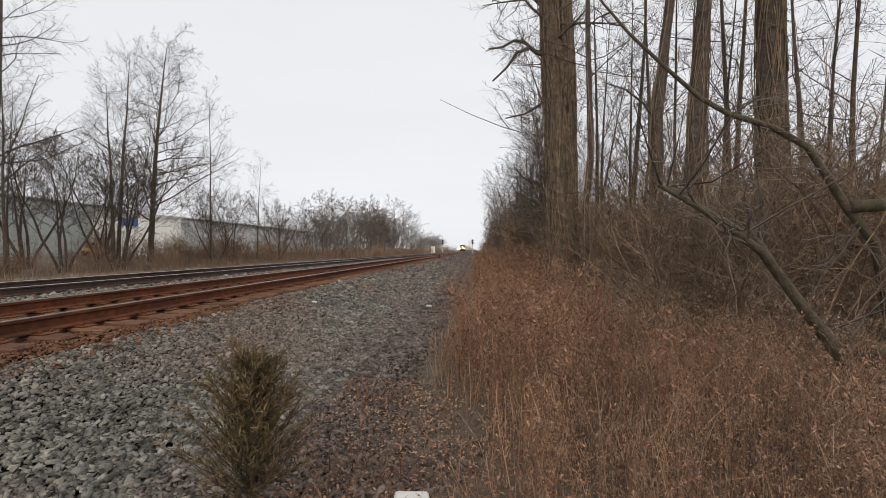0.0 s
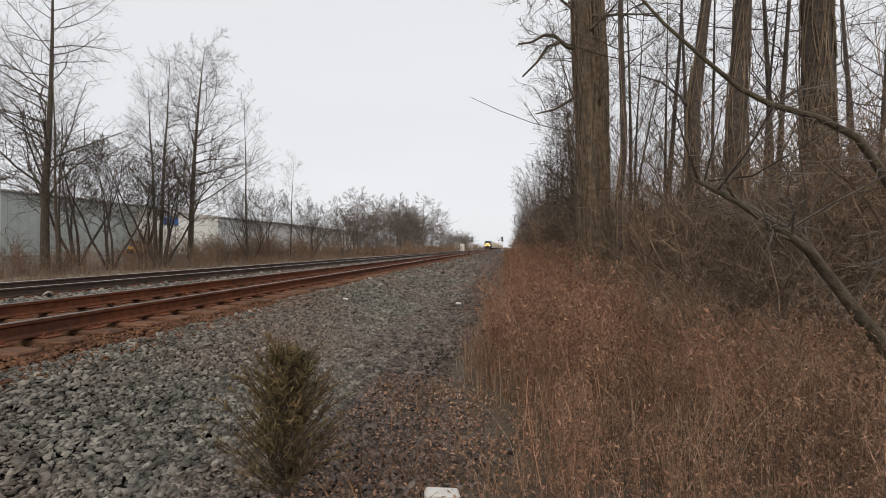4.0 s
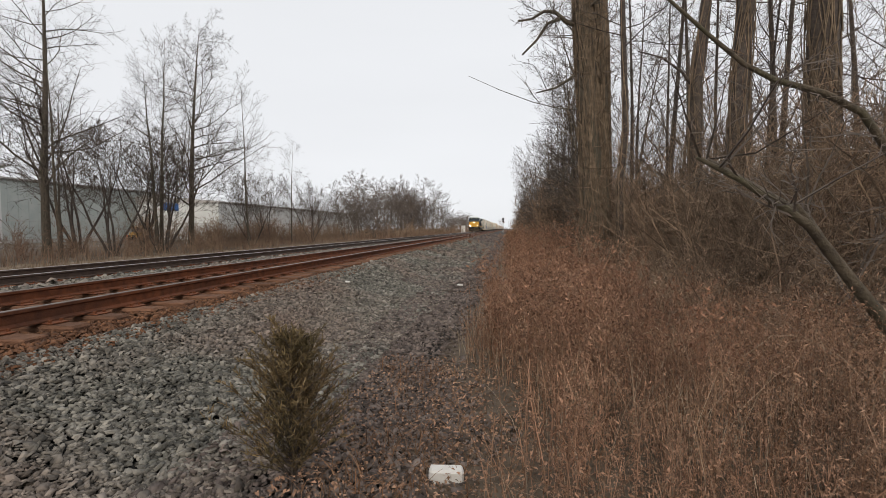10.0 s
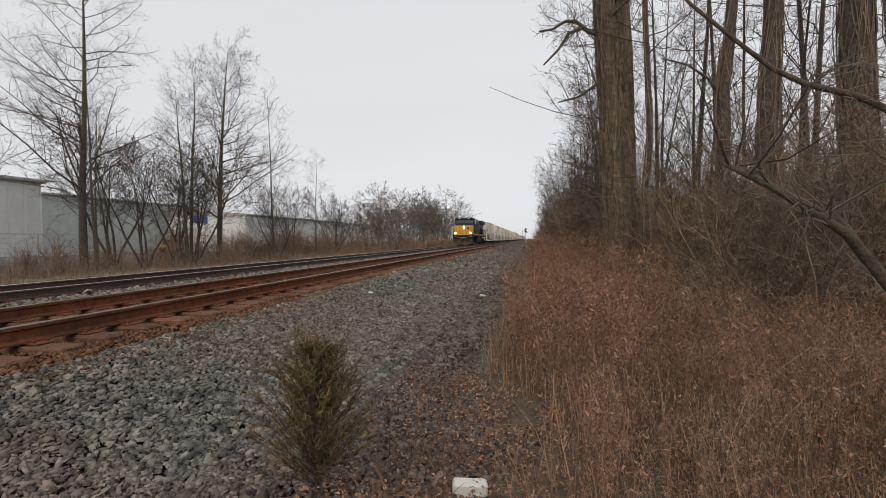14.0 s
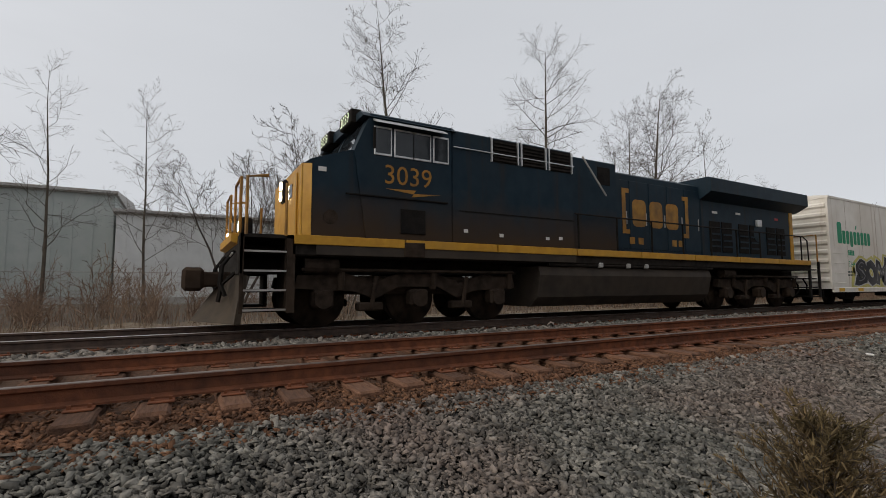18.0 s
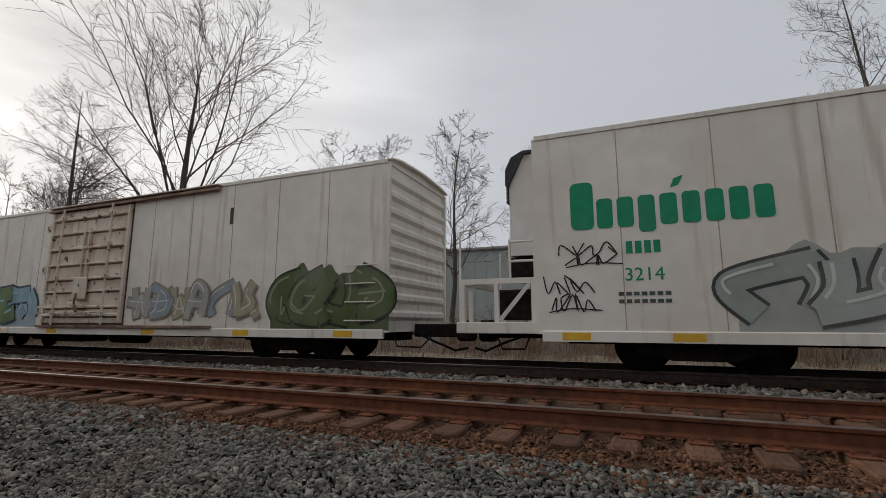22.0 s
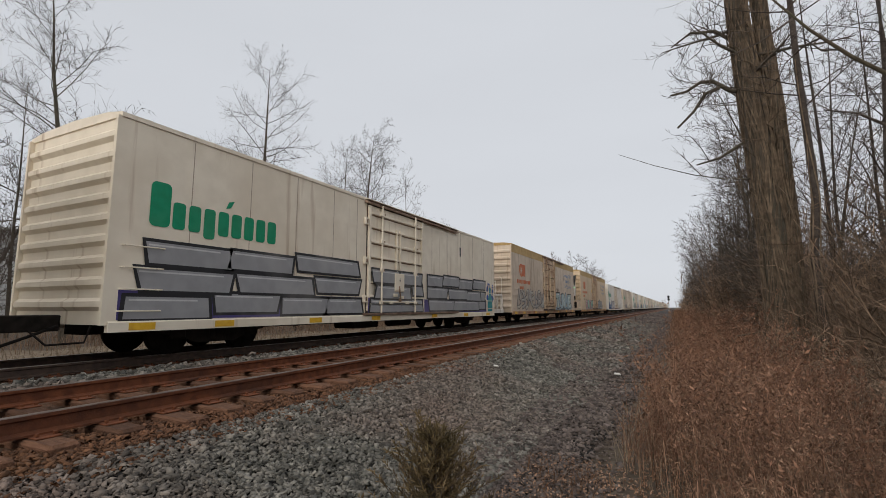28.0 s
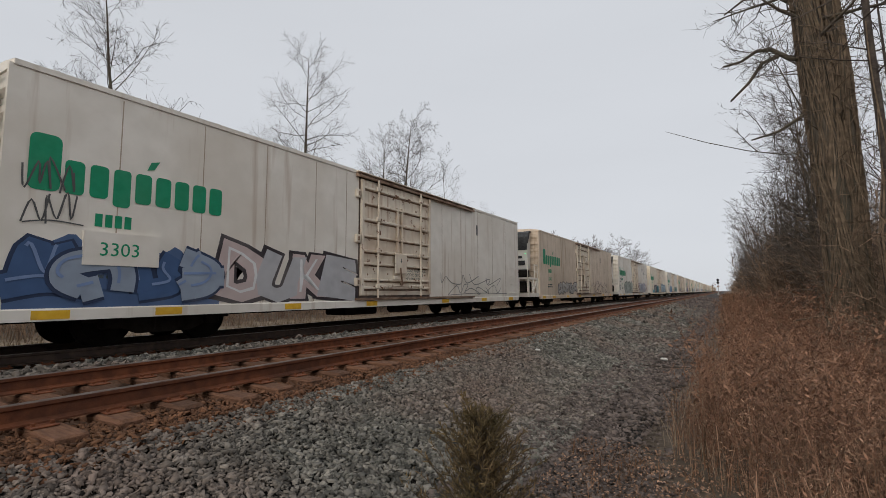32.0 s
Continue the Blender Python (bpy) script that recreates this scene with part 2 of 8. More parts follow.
WEED = mat("russet_weeds", (0.108, 0.0554, 0.0305), (0.217, 0.116, 0.0636), 0.95, 1.5, (0.207, 0.143, 0.089), 0.5, 0.8, 0, 1, island=0.6)
BRUSH_TAN = mat("tan_brush", (0.152, 0.1, 0.0675), (0.264, 0.182, 0.124), 0.95, 1.5, (0.16, 0.0988, 0.0713), 0.2, 0.7, 0, 1, island=0.35)
WEED_PALE = mat("pale_dry_stalks", (0.22, 0.167, 0.114), (0.37, 0.295, 0.216), 0.95, 2, (0.194, 0.114, 0.0748), 0.6, 0.7, 0, 1, island=0.6)
CEDAR = mat("cedar_needles", (0.0936, 0.0729, 0.0333), (0.187, 0.129, 0.063), 0.95, 5, (0.112, 0.0644, 0.0333), 1.5, 0.7, 0, 1, island=0.45)
CARWHITE = mat("grimy_white_paint", (0.766, 0.723, 0.648), (0.84, 0.796, 0.724), 0.6, 2.5, (0.63, 0.562, 0.469), 0.4, 0.6, 0.04, 50, streak=(0.55, 0.46, 0.37), streak_cut=(0.58, 0.78))
CARTAN = mat("stained_cream_paint", (0.625, 0.51, 0.395), (0.715, 0.6, 0.485), 0.65, 2.0, (0.45, 0.36, 0.26), 0.3, 0.6, 0.05, 50, streak=(0.36, 0.25, 0.16))
CARDIRTY = mat("dirty_beige_paint", (0.66, 0.58, 0.49), (0.75, 0.67, 0.575), 0.65, 2.0, (0.46, 0.38, 0.3), 0.3, 0.6, 0.05, 50, streak=(0.4, 0.3, 0.22), streak_cut=(0.56, 0.76))
CARCREAM = mat("yellowed_cream_paint", (0.63, 0.475, 0.31), (0.7, 0.55, 0.385), 0.65, 2.0, (0.52, 0.42, 0.28), 0.3, 0.5, 0.05, 50, streak=(0.45, 0.33, 0.2))
CARTOP = mat("mustard_roof_band", (0.45, 0.29, 0.11), (0.54, 0.37, 0.16), 0.7, 3, (0.4, 0.27, 0.12), 0.5, 0.5, 0.05, 50)
SEAM = mat("panel_seam_grime", (0.308, 0.235, 0.17), (0.52, 0.422, 0.325), 0.8, 4, None, 1, 0, 0, 1)
DOORRUST = mat("rust_stained_door", (0.67, 0.594, 0.49), (0.778, 0.7, 0.585), 0.7, 3, (0.497, 0.35, 0.24), 1.2, 0.6, 0.08, 50, streak=(0.38, 0.22, 0.13), streak_cut=(0.58, 0.76), chips=(0.17, 0.075, 0.035), chip_cut=(0.63, 0.67))
SILLRUST = mat("rusted_sill_paint", (0.42, 0.25, 0.13), (0.52, 0.35, 0.22), 0.75, 3, (0.3, 0.1, 0.04), 0.7, 0.85, 0.08, 50, chips=(0.14, 0.06, 0.03), chip_cut=(0.6, 0.68))
CARPALE = mat("pale_cream_paint", (0.792, 0.707, 0.572), (0.869, 0.783, 0.645), 0.6, 2.5, (0.682, 0.583, 0.447), 0.4, 0.6, 0.04, 50, streak=(0.5, 0.38, 0.26), streak_cut=(0.6, 0.8))
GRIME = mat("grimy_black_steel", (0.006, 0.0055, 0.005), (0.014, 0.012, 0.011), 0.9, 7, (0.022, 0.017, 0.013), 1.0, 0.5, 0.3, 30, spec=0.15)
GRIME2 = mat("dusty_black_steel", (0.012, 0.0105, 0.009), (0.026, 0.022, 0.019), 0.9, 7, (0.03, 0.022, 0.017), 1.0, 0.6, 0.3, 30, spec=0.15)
# Rust of the door tracks and fittings, also the painted shade under door ribs.
RUST_RIBSHADE = mat("track_rust_and_rib_shade", (0.12, 0.07, 0.045), (0.26, 0.17, 0.115), 0.8, 4, (0.4, 0.3, 0.22), 1.5, 0.5, 0.1, 50)
DOORTAN = mat("rusting_tan_door", (0.56, 0.42, 0.29), (0.66, 0.51, 0.365), 0.7, 3, (0.36, 0.21, 0.12), 1.3, 0.75, 0.08, 50, streak=(0.3, 0.16, 0.09), streak_cut=(0.58, 0.74), chips=(0.15, 0.07, 0.035), chip_cut=(0.63, 0.67))
# Dark brown that stands for the shade in the door's gap.
GAP = mat("door_gap_shade", (0.05, 0.04, 0.035), (0.11, 0.085, 0.07), 0.9, 5, (0.16, 0.08, 0.045), 1.5, 0.6, 0, 1)
REEFER = mat("reefer_white_plastic", (0.719, 0.701, 0.659), (0.812, 0.791, 0.745), 0.45, 3, (0.58, 0.531, 0.464), 0.7, 0.5, 0.02, 50)
BLACKGRILLE = mat("black_grille", (0.02, 0.021, 0.023), (0.04, 0.042, 0.045), 0.6, 8, None, 1, 0, 0.05, 50)
STEELGREY = mat("dull_grey_steel", (0.3, 0.29, 0.28), (0.42, 0.41, 0.39), 0.6, 6, (0.25, 0.2, 0.16), 1.2, 0.6, 0.08, 50)
YELLOWPATCH = mat("yellow_reflector", (0.75, 0.42, 0.02), (0.82, 0.5, 0.04), 0.5, 9, (0.5, 0.3, 0.06), 3, 0.5, 0.03, 50)
LOCOBLUE = mat("dark_blue_loco_paint", (0.009, 0.0215, 0.034), (0.014, 0.029, 0.042), 0.5, 3, (0.018, 0.023, 0.027), 0.5, 0.5, 0.03, 50, streak=(0.02, 0.021, 0.021), streak_cut=(0.56, 0.8), spec=0.12)
LOCODUST = mat("dust_coated_blue_paint", (0.009, 0.0215, 0.034), (0.014, 0.029, 0.042), 0.55, 3, (0.018, 0.023, 0.027), 0.5, 0.5, 0.03, 50, streak=(0.024, 0.022, 0.02), streak_cut=(0.56, 0.8), spec=0.12, dust=((0.046, 0.03, 0.019), 2.35, 1.5))
LOCOBOGIE = mat("brown_dusted_bogie_steel", (0.0195, 0.0135, 0.00975), (0.0435, 0.0307, 0.0225), 0.9, 6, (0.0562, 0.0375, 0.0248), 1.6, 0.6, 0.3, 40, spec=0.15)
WORNYELLOW = mat("worn_yellow_lettering", (0.27, 0.125, 0.014), (0.36, 0.18, 0.025), 0.6, 5, (0.09, 0.055, 0.025), 2.2, 0.7, 0.02, 50)
LOCOGREY = mat("dusty_lower_panels", (0.036, 0.03, 0.025), (0.056, 0.045, 0.036), 0.7, 3, (0.065, 0.048, 0.034), 0.5, 0.6, 0.04, 50, spec=0.15)
DUSTSTEEL = mat("dusty_brown_steel", (0.0279, 0.0211, 0.0155), (0.0558, 0.0415, 0.0291), 0.85, 5, (0.0806, 0.0589, 0.0372), 1.5, 0.6, 0.2, 40)
LOCOYELLOW = mat("loco_yellow_paint", (0.43, 0.21, 0.013), (0.53, 0.28, 0.022), 0.5, 5, (0.33, 0.19, 0.04), 1, 0.5, 0.03, 50)
GLASS = glass("dark_window_glass")
BRIGHT = mat("bare_aluminium", (0.5, 0.5, 0.5), (0.65, 0.65, 0.65), 0.4, 6, None, 1, 0, 0.02, 50, metal=0.6)
LAMP = glow("lit_headlamp", (1.0, 0.8, 0.45), 40.0)
BOARDLIT = glow("lit_number_digits", (0.85, 0.95, 0.65), 0.5)
GREENLED = glow("green_led", (0.05, 1.0, 0.25), 3.0)
TEXTGREEN = mat("green_lettering", (0.0, 0.24, 0.11), (0.0, 0.28, 0.135), 0.55, 6, (0.05, 0.25, 0.13), 1.5, 0.4, 0, 1)
TEXTDARK = mat("dark_lettering", (0.05, 0.07, 0.06), (0.09, 0.11, 0.1), 0.7, 6, None, 1, 0, 0, 1)
TEXTORANGE = mat("faded_orange_lettering", (0.55, 0.12, 0.04), (0.62, 0.17, 0.07), 0.7, 6, (0.6, 0.35, 0.2), 1.5, 0.5, 0, 1)
WAREHOUSE = mat("white_metal_cladding", (0.561, 0.57, 0.561), (0.636, 0.645, 0.636), 0.7, 1.0, (0.402, 0.412, 0.392), 0.15, 0.5, 0.05, 20)
WAREGREEN = mat("pale_green_cladding", (0.34, 0.374, 0.357), (0.391, 0.416, 0.399), 0.7, 1.0, (0.281, 0.315, 0.297), 0.15, 0.5, 0.05, 20)
CONCRETE = mat("concrete", (0.3, 0.29, 0.27), (0.4, 0.385, 0.36), 0.9, 3, (0.22, 0.2, 0.18), 0.5, 0.5, 0.3, 25)
WHITEPAINT = mat("white_painted_board", (0.6, 0.59, 0.56), (0.7, 0.68, 0.65), 0.7, 8, (0.45, 0.4, 0.35), 2, 0.5, 0.1, 50)

PAINTS = {}


def paint(r, g, b):
    """Spray paint of one colour, slightly faded in patches."""
    key = (r, g, b)
    if key not in PAINTS:
        PAINTS[key] = mat("spray_paint", (r, g, b), (r * 0.85, g * 0.85, b * 0.85), 0.7, 3, (0.7 * r + 0.16, 0.7 * g + 0.15, 0.7 * b + 0.14), 0.9, 0.6, 0, 1)
    return PAINTS[key]


# ---- mesh helpers ----
class Mesh:
    """Collects vertices and faces of one part."""

    def __init__(self):
        self.v, self.f, self.m = [], [], []

    def add(self, verts, faces, mi=0):
        o = len(self.v)
        self.v.extend(verts)
        self.f.extend(tuple(i + o for i in f) for f in faces)
        self.m.extend([mi] * len(faces))
        return self

    def box(self, x0, x1, y0, y1, z0, z1, c=0.0, mi=0):
        """A box; c chamfers its edges."""
        if c <= 0:
            v = [(x, y, z) for x in (x0, x1) for y in (y0, y1) for z in (z0, z1)]
            return self.add(v, [(0, 1, 3, 2), (4, 6, 7, 5), (0, 4, 5, 1), (2, 3, 7, 6), (0, 2, 6, 4), (1, 5, 7, 3)], mi)
        X, Y, Z = (x0, x1), (y0, y1), (z0, z1)
        v, idx = [], {}
        for i in (0, 1):
            for j in (0, 1):
                for k in (0, 1):
                    s = (1 - 2 * i, 1 - 2 * j, 1 - 2 * k)
                    p = (X[i], Y[j], Z[k])
                    for a in range(3):
                        q = [p[b] + (s[b] * c if b != a else 0) for b in range(3)]
                        idx[i, j, k, a] = len(v)
                        v.append(tuple(q))
        f = []
        for a in range(3):
            b, d = (a + 1) % 3, (a + 2) % 3
            for s in (0, 1):
                loop = []
                for u, w in ((0, 0), (1, 0), (1, 1), (0, 1)):
                    k = [0, 0, 0]
                    k[a], k[b], k[d] = s, u, w
                    loop.append(idx[(*k, a)])
                f.append(tuple(loop if s else loop[::-1]))
            for u in (0, 1):
                for w in (0, 1):
                    k0, k1 = [0, 0, 0], [0, 0, 0]
                    k0[a], k1[a] = 0, 1
                    k0[b] = k1[b] = u
                    k0[d] = k1[d] = w
                    q = [idx[(*k0, b)], idx[(*k1, b)], idx[(*k1, d)], idx[(*k0, d)]]
                    f.append(tuple(q if (u + w) % 2 == 0 else q[::-1]))
        for i in (0, 1):
            for j in (0, 1):
                for k in (0, 1):
                    q = [idx[i, j, k, a] for a in range(3)]
                    f.append(tuple(q if (i + j + k) % 2 else q[::-1]))
        return self.add(v, f, mi)

    def prism(self, profile, axis, a, b, mi=0):
        """A closed outline of 2D points, swept from a to b along an axis (0, 1, 2)."""
        def p3(p, s):
            q = list(p)
            q.insert(axis, s)
            return tuple(q)
        n = len(profile)
        v = [p3(p, a) for p in profile] + [p3(p, b) for p in profile]
        f = [tuple(range(n))[::-1], tuple(range(n, 2 * n))] + [(i, (i + 1) % n, (i + 1) % n + n, i + n) for i in range(n)]
        return self.add(v, f, mi)

    def tube(self, pts, r, n=5, mi=0, caps=True):
        """A round bar through points; r is one radius or one per point."""
        pts = [Vector(p) for p in pts]
        rs = r if isinstance(r, (list, tuple)) else [r] * len(pts)
        v = []
        up = None
        for i, p in enumerate(pts):
            d = (pts[min(i + 1, len(pts) - 1)] - pts[max(i - 1, 0)]).normalized()
            if up is None:
                up = d.orthogonal().normalized()
            up = (up - d * up.dot(d)).normalized()
            side = d.cross(up)
            for k in range(n):
                a = 2 * math.pi * k / n
                v.append(tuple(p + (up * math.cos(a) + side * math.sin(a)) * rs[i]))
        f = [(i * n + k, i * n + (k + 1) % n, (i + 1) * n + (k + 1) % n, (i + 1) * n + k) for i in range(len(pts) - 1) for k in range(n)]
        if caps:
            f += [tuple(range(n))[::-1], tuple(range((len(pts) - 1) * n, len(pts) * n))]
        return self.add(v, f, mi)

    def strip(self, pts, rs, o, mi=0):
        """A flat twig through points; o is its sideways way."""
        v = []
        for p, r in zip(pts, rs):
            v += [tuple(p - o * r), tuple(p + o * r)]
        return self.add(v, [(2 * i, 2 * i + 1, 2 * i + 3, 2 * i + 2) for i in range(len(pts) - 1)], mi)

    def disc(self, centre, axis, r, w, n=20, mi=0):
        c = Vector(centre)
        a = Vector((0, 0, 0))
        a[axis] = w / 2
        return self.tube([c - a, c + a], r, n, mi)

    def ribbon(self, pts, w, x, mi=0, rise=0.0003):
        """A painted stroke on the plane at x, each point laid a hair over the last; pts are (y, z)."""
        n = len(pts)
        v = []
        for i in range(n):
            p, q = pts[max(i - 1, 0)], pts[min(i + 1, n - 1)]
            dy, dz = q[0] - p[0], q[1] - p[1]
            L = math.hypot(dy, dz) or 1
            oy, oz = -dz / L * w / 2, dy / L * w / 2
            v += [(x + rise * i, pts[i][0] + oy, pts[i][1] + oz), (x + rise * i, pts[i][0] - oy, pts[i][1] - oz)]
        f = [(2 * i, 2 * i + 1, 2 * i + 3, 2 * i + 2) for i in range(n - 1)]
        return self.add(v, f, mi)

    def data(self, name, mats, smooth=False):
        me = bpy.data.meshes.new(name)
        me.from_pydata(self.v, [], self.f)
        for m in (mats if isinstance(mats, (list, tuple)) else [mats]):
            me.materials.append(m)
        if len(me.materials) > 1:
            me.polygons.foreach_set("material_index", self.m)
        if smooth:
            me.polygons.foreach_set("use_smooth", [True] * len(self.f))
        me.update()
        return me


def part(name, mesh, mats, parent, label="", smooth=False):
    """One mesh object under a thing or a part."""
    data = mesh.data(name, mats, smooth) if isinstance(mesh, Mesh) else mesh
    ob = new(name, data)
    ob.parent = parent
    if label:
        ob["label"] = label
    return ob


def thing(name, m, label, category, group="", kind=""):
    ob = new(name)
    ob.matrix_world = m
    return tagged(ob, label, category, group, kind)


def single(name, mesh, mats, label, category, m=None, group="", kind="", smooth=False):
    data = mesh.data(name, mats, smooth) if isinstance(mesh, Mesh) else mesh
    ob = new(name, data)
    if m is not None:
        ob.matrix_world = m
    return tagged(ob, label, category, group, kind)


def bulk(name, verts, faces, mats, smooth=False):
    """A mesh from numpy arrays; faces all have the same count of corners."""
    me = bpy.data.meshes.new(name)
    verts, faces = np.asarray(verts, np.float32), np.asarray(faces, np.int32)
    k = faces.shape[1]
    me.vertices.add(len(verts))
    me.vertices.foreach_set("co", verts.ravel())
    me.loops.add(faces.size)
    me.loops.foreach_set("vertex_index", faces.ravel())
    me.polygons.add(len(faces))
    me.polygons.foreach_set("loop_start", np.arange(0, faces.size, k, dtype=np.int32))
    me.polygons.foreach_set("loop_total", np.full(len(faces), k, np.int32))
    for m in (mats if isinstance(mats, (list, tuple)) else [mats]):
        me.materials.append(m)
    if smooth:
        me.polygons.foreach_set("use_smooth", np.ones(len(faces), bool))
    me.update(calc_edges=True)
    me.validate()
    return me


TEXTS = {}


def text_mesh(text, size, fat=0.0, fine=3):
    """A word in the built-in font as a flat mesh, kept for later use."""
    key = (text, size, round(fat, 3))
    if key not in TEXTS:
        cu = bpy.data.curves.new("text", "FONT")
        cu.body, cu.size, cu.offset, cu.resolution_u = text, size, fat, fine
        tmp = new("tmp", cu)
        bpy.context.view_layer.update()
        TEXTS[key] = bpy.data.meshes.new_from_object(tmp.evaluated_get(bpy.context.evaluated_depsgraph_get()))
        bpy.data.objects.remove(tmp)
    return TEXTS[key]


def lettering(text, size, m, mats, name, parent, label=""):
    """A word as a mesh part; m places it in its parent's space."""
    me = text_mesh(text, size).copy()
    me.name = name
    me.materials.clear()
    me.materials.append(mats)
    ob = part(name, me, None, parent, label)
    ob.matrix_basis = m
    return ob


def glyph(ch, fat):
    """Points and faces of one fattened letter."""
    me = text_mesh(ch, 1.0, fat, 2)
    return np.array([(v.co.x, v.co.y) for v in me.vertices]), [tuple(p.vertices) for p in me.polygons]


# the words are shaped first, while the scene is still small
for word, size in (("3039", 0.28), ("3039", 0.52), ("EAGLE PASS", 0.26), ("CLOSE AND LOCK\nDOORS BEFORE\nMOVING CAR", 0.13), ("Protecting Today's", 0.4), ("Perishables", 0.4), ("For Tomorrow", 0.4), ("3184", 0.24), ("3167", 0.24)):
    text_mesh(word, size)
for word in ("3244", "3122", "3214", "3015", "3106", "3164", "3303", "3041"):
    text_mesh(word, 0.3)
for fat, word in ((0.09, "SOMERDUK"), (0.05, "KOER"), (0.08, "GASOWHTURNECD"), (0.07, "NEMS")):
    for ch in word:
        for more in (0.0, 0.035, 0.055, 0.13):
            text_mesh(ch, 1.0, fat + more, 2)
        text_mesh(ch, 1.0, -0.025, 2)


def side(x, y, z):
    """The pose of writing on a side that faces +x."""
    return Matrix(((0, 0, 1, x), (1, 0, 0, y), (0, 1, 0, z), (0, 0, 0, 1)))

# ---- the ground: one sheet to the horizon, tracks on a low bank ----
RAIL_1, RAIL_2 = (-4.575, -6.08), (-8.97, -10.475)
TOP_1, TOP_2 = 0.757, 0.695
PROFILE_X = [-1500, -60, -40, -22, -16, -13.2, -12.3, -11.6, -8.6, -8.35, -7.9, -7.0, -6.65, -6.45, -3.85, -2.5, -1.0, 0.5, 3, 12, 60, 1500]
PROFILE_Z = [0.2, 0.2, 0.2, 0.15, 0.12, 0.15, 0.3, 0.44, 0.44, 0.49, 0.575, 0.595, 0.56, 0.515, 0.52, 0.17, 0.03, 0.0, 0.05, 0.15, 0.3, 0.3]


def ground_z(x, y=0.0):
    return float(np.interp(x, PROFILE_X, PROFILE_Z))


def build_ground():
    xs = np.unique(np.concatenate([[-1500, -600, -300, -150, -90, -60], np.arange(-50, -13, 1.5), np.arange(-13.5, 4, 0.3), np.arange(4, 30, 1.5), [40, 60, 100, 200, 500, 1500]]))
    ys = np.unique(np.concatenate([[-2500, -1200, -600, -300, -160], np.arange(-120, -20, 4), np.arange(-20, 30, 0.6), np.arange(30, 160, 4), [200, 300, 500, 900, 1600, 2500]]))
    X, Y = np.meshgrid(xs, ys, indexing="ij")
    Z = np.interp(X, PROFILE_X, PROFILE_Z)
    rng = np.random.default_rng(3)
    Z = Z + np.where((X > 0) | (X < -14), rng.normal(0, 0.035, X.shape), 0) - np.where((X > -12.4) & (X < -0.8), 0.09, 0)
    n, m = X.shape
    v = np.stack([X, Y, Z], -1).reshape(-1, 3)
    i, j = np.meshgrid(np.arange(n - 1), np.arange(m - 1), indexing="ij")
    a = (i * m + j).ravel()
    f = np.stack([a, a + m, a + m + 1, a + 1], 1)
    me = bulk("ground", v, f, [EARTH, DRYGRASS], True)
    cx = (xs[:-1] + xs[1:]) / 2
    strip = ((cx < -12) & (cx > -20)).astype(np.int32)
    me.polygons.foreach_set("material_index", np.repeat(strip, m - 1))
    single("ground", me, None, "brown leaf-littered earth with a strip of dry grass", "ground", kind="structure")


def build_ballast():
    """The bed of crushed stone under both tracks and the wide shoulder beside them, ragged at its edges."""
    xs = np.concatenate([np.arange(-12.3, -4, 0.35), np.arange(-4, -0.4, 0.2)])
    ys = np.unique(np.concatenate([[-1500, -700, -350], np.arange(-200, -30, 5), np.arange(-30, 45, 0.5), np.arange(45, 220, 5), [350, 600, 1000, 1600]]))
    X, Y = np.meshgrid(xs, ys, indexing="ij")
    rng = np.random.default_rng(5)
    wob = 0.25 * np.sin(ys * 0.7) + 0.2 * np.sin(ys * 1.9 + 1) + rng.normal(0, 0.07, len(ys)) + np.where(ys < 3, -0.35, 0)
    t = np.clip((X + 2.2) / 1.7, 0, 1)
    X = X + t * wob[None, :]
    Z = np.interp(X, PROFILE_X, PROFILE_Z) + rng.normal(0, 0.006, X.shape) - 0.022 - 0.05 * np.clip((t - 0.85) / 0.15, 0, 1)
    n, m = X.shape
    i, j = np.meshgrid(np.arange(n - 1), np.arange(m - 1), indexing="ij")
    a = (i * m + j).ravel()
    # Outside the rust zone the sheet's dark colour paints shade between stones.
    me = bulk("ballast", np.stack([X, Y, Z], -1).reshape(-1, 3), np.stack([a, a + m, a + m + 1, a + 1], 1), [GAP_SHADE_BED, RUSTBED], True)
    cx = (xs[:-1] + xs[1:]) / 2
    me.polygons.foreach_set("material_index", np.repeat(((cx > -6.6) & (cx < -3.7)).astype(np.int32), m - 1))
    single("ballast_bed", me, None, "crushed-stone track bed with a wide shoulder, coloured near-black as shade between stones", "track bed", kind="structure")


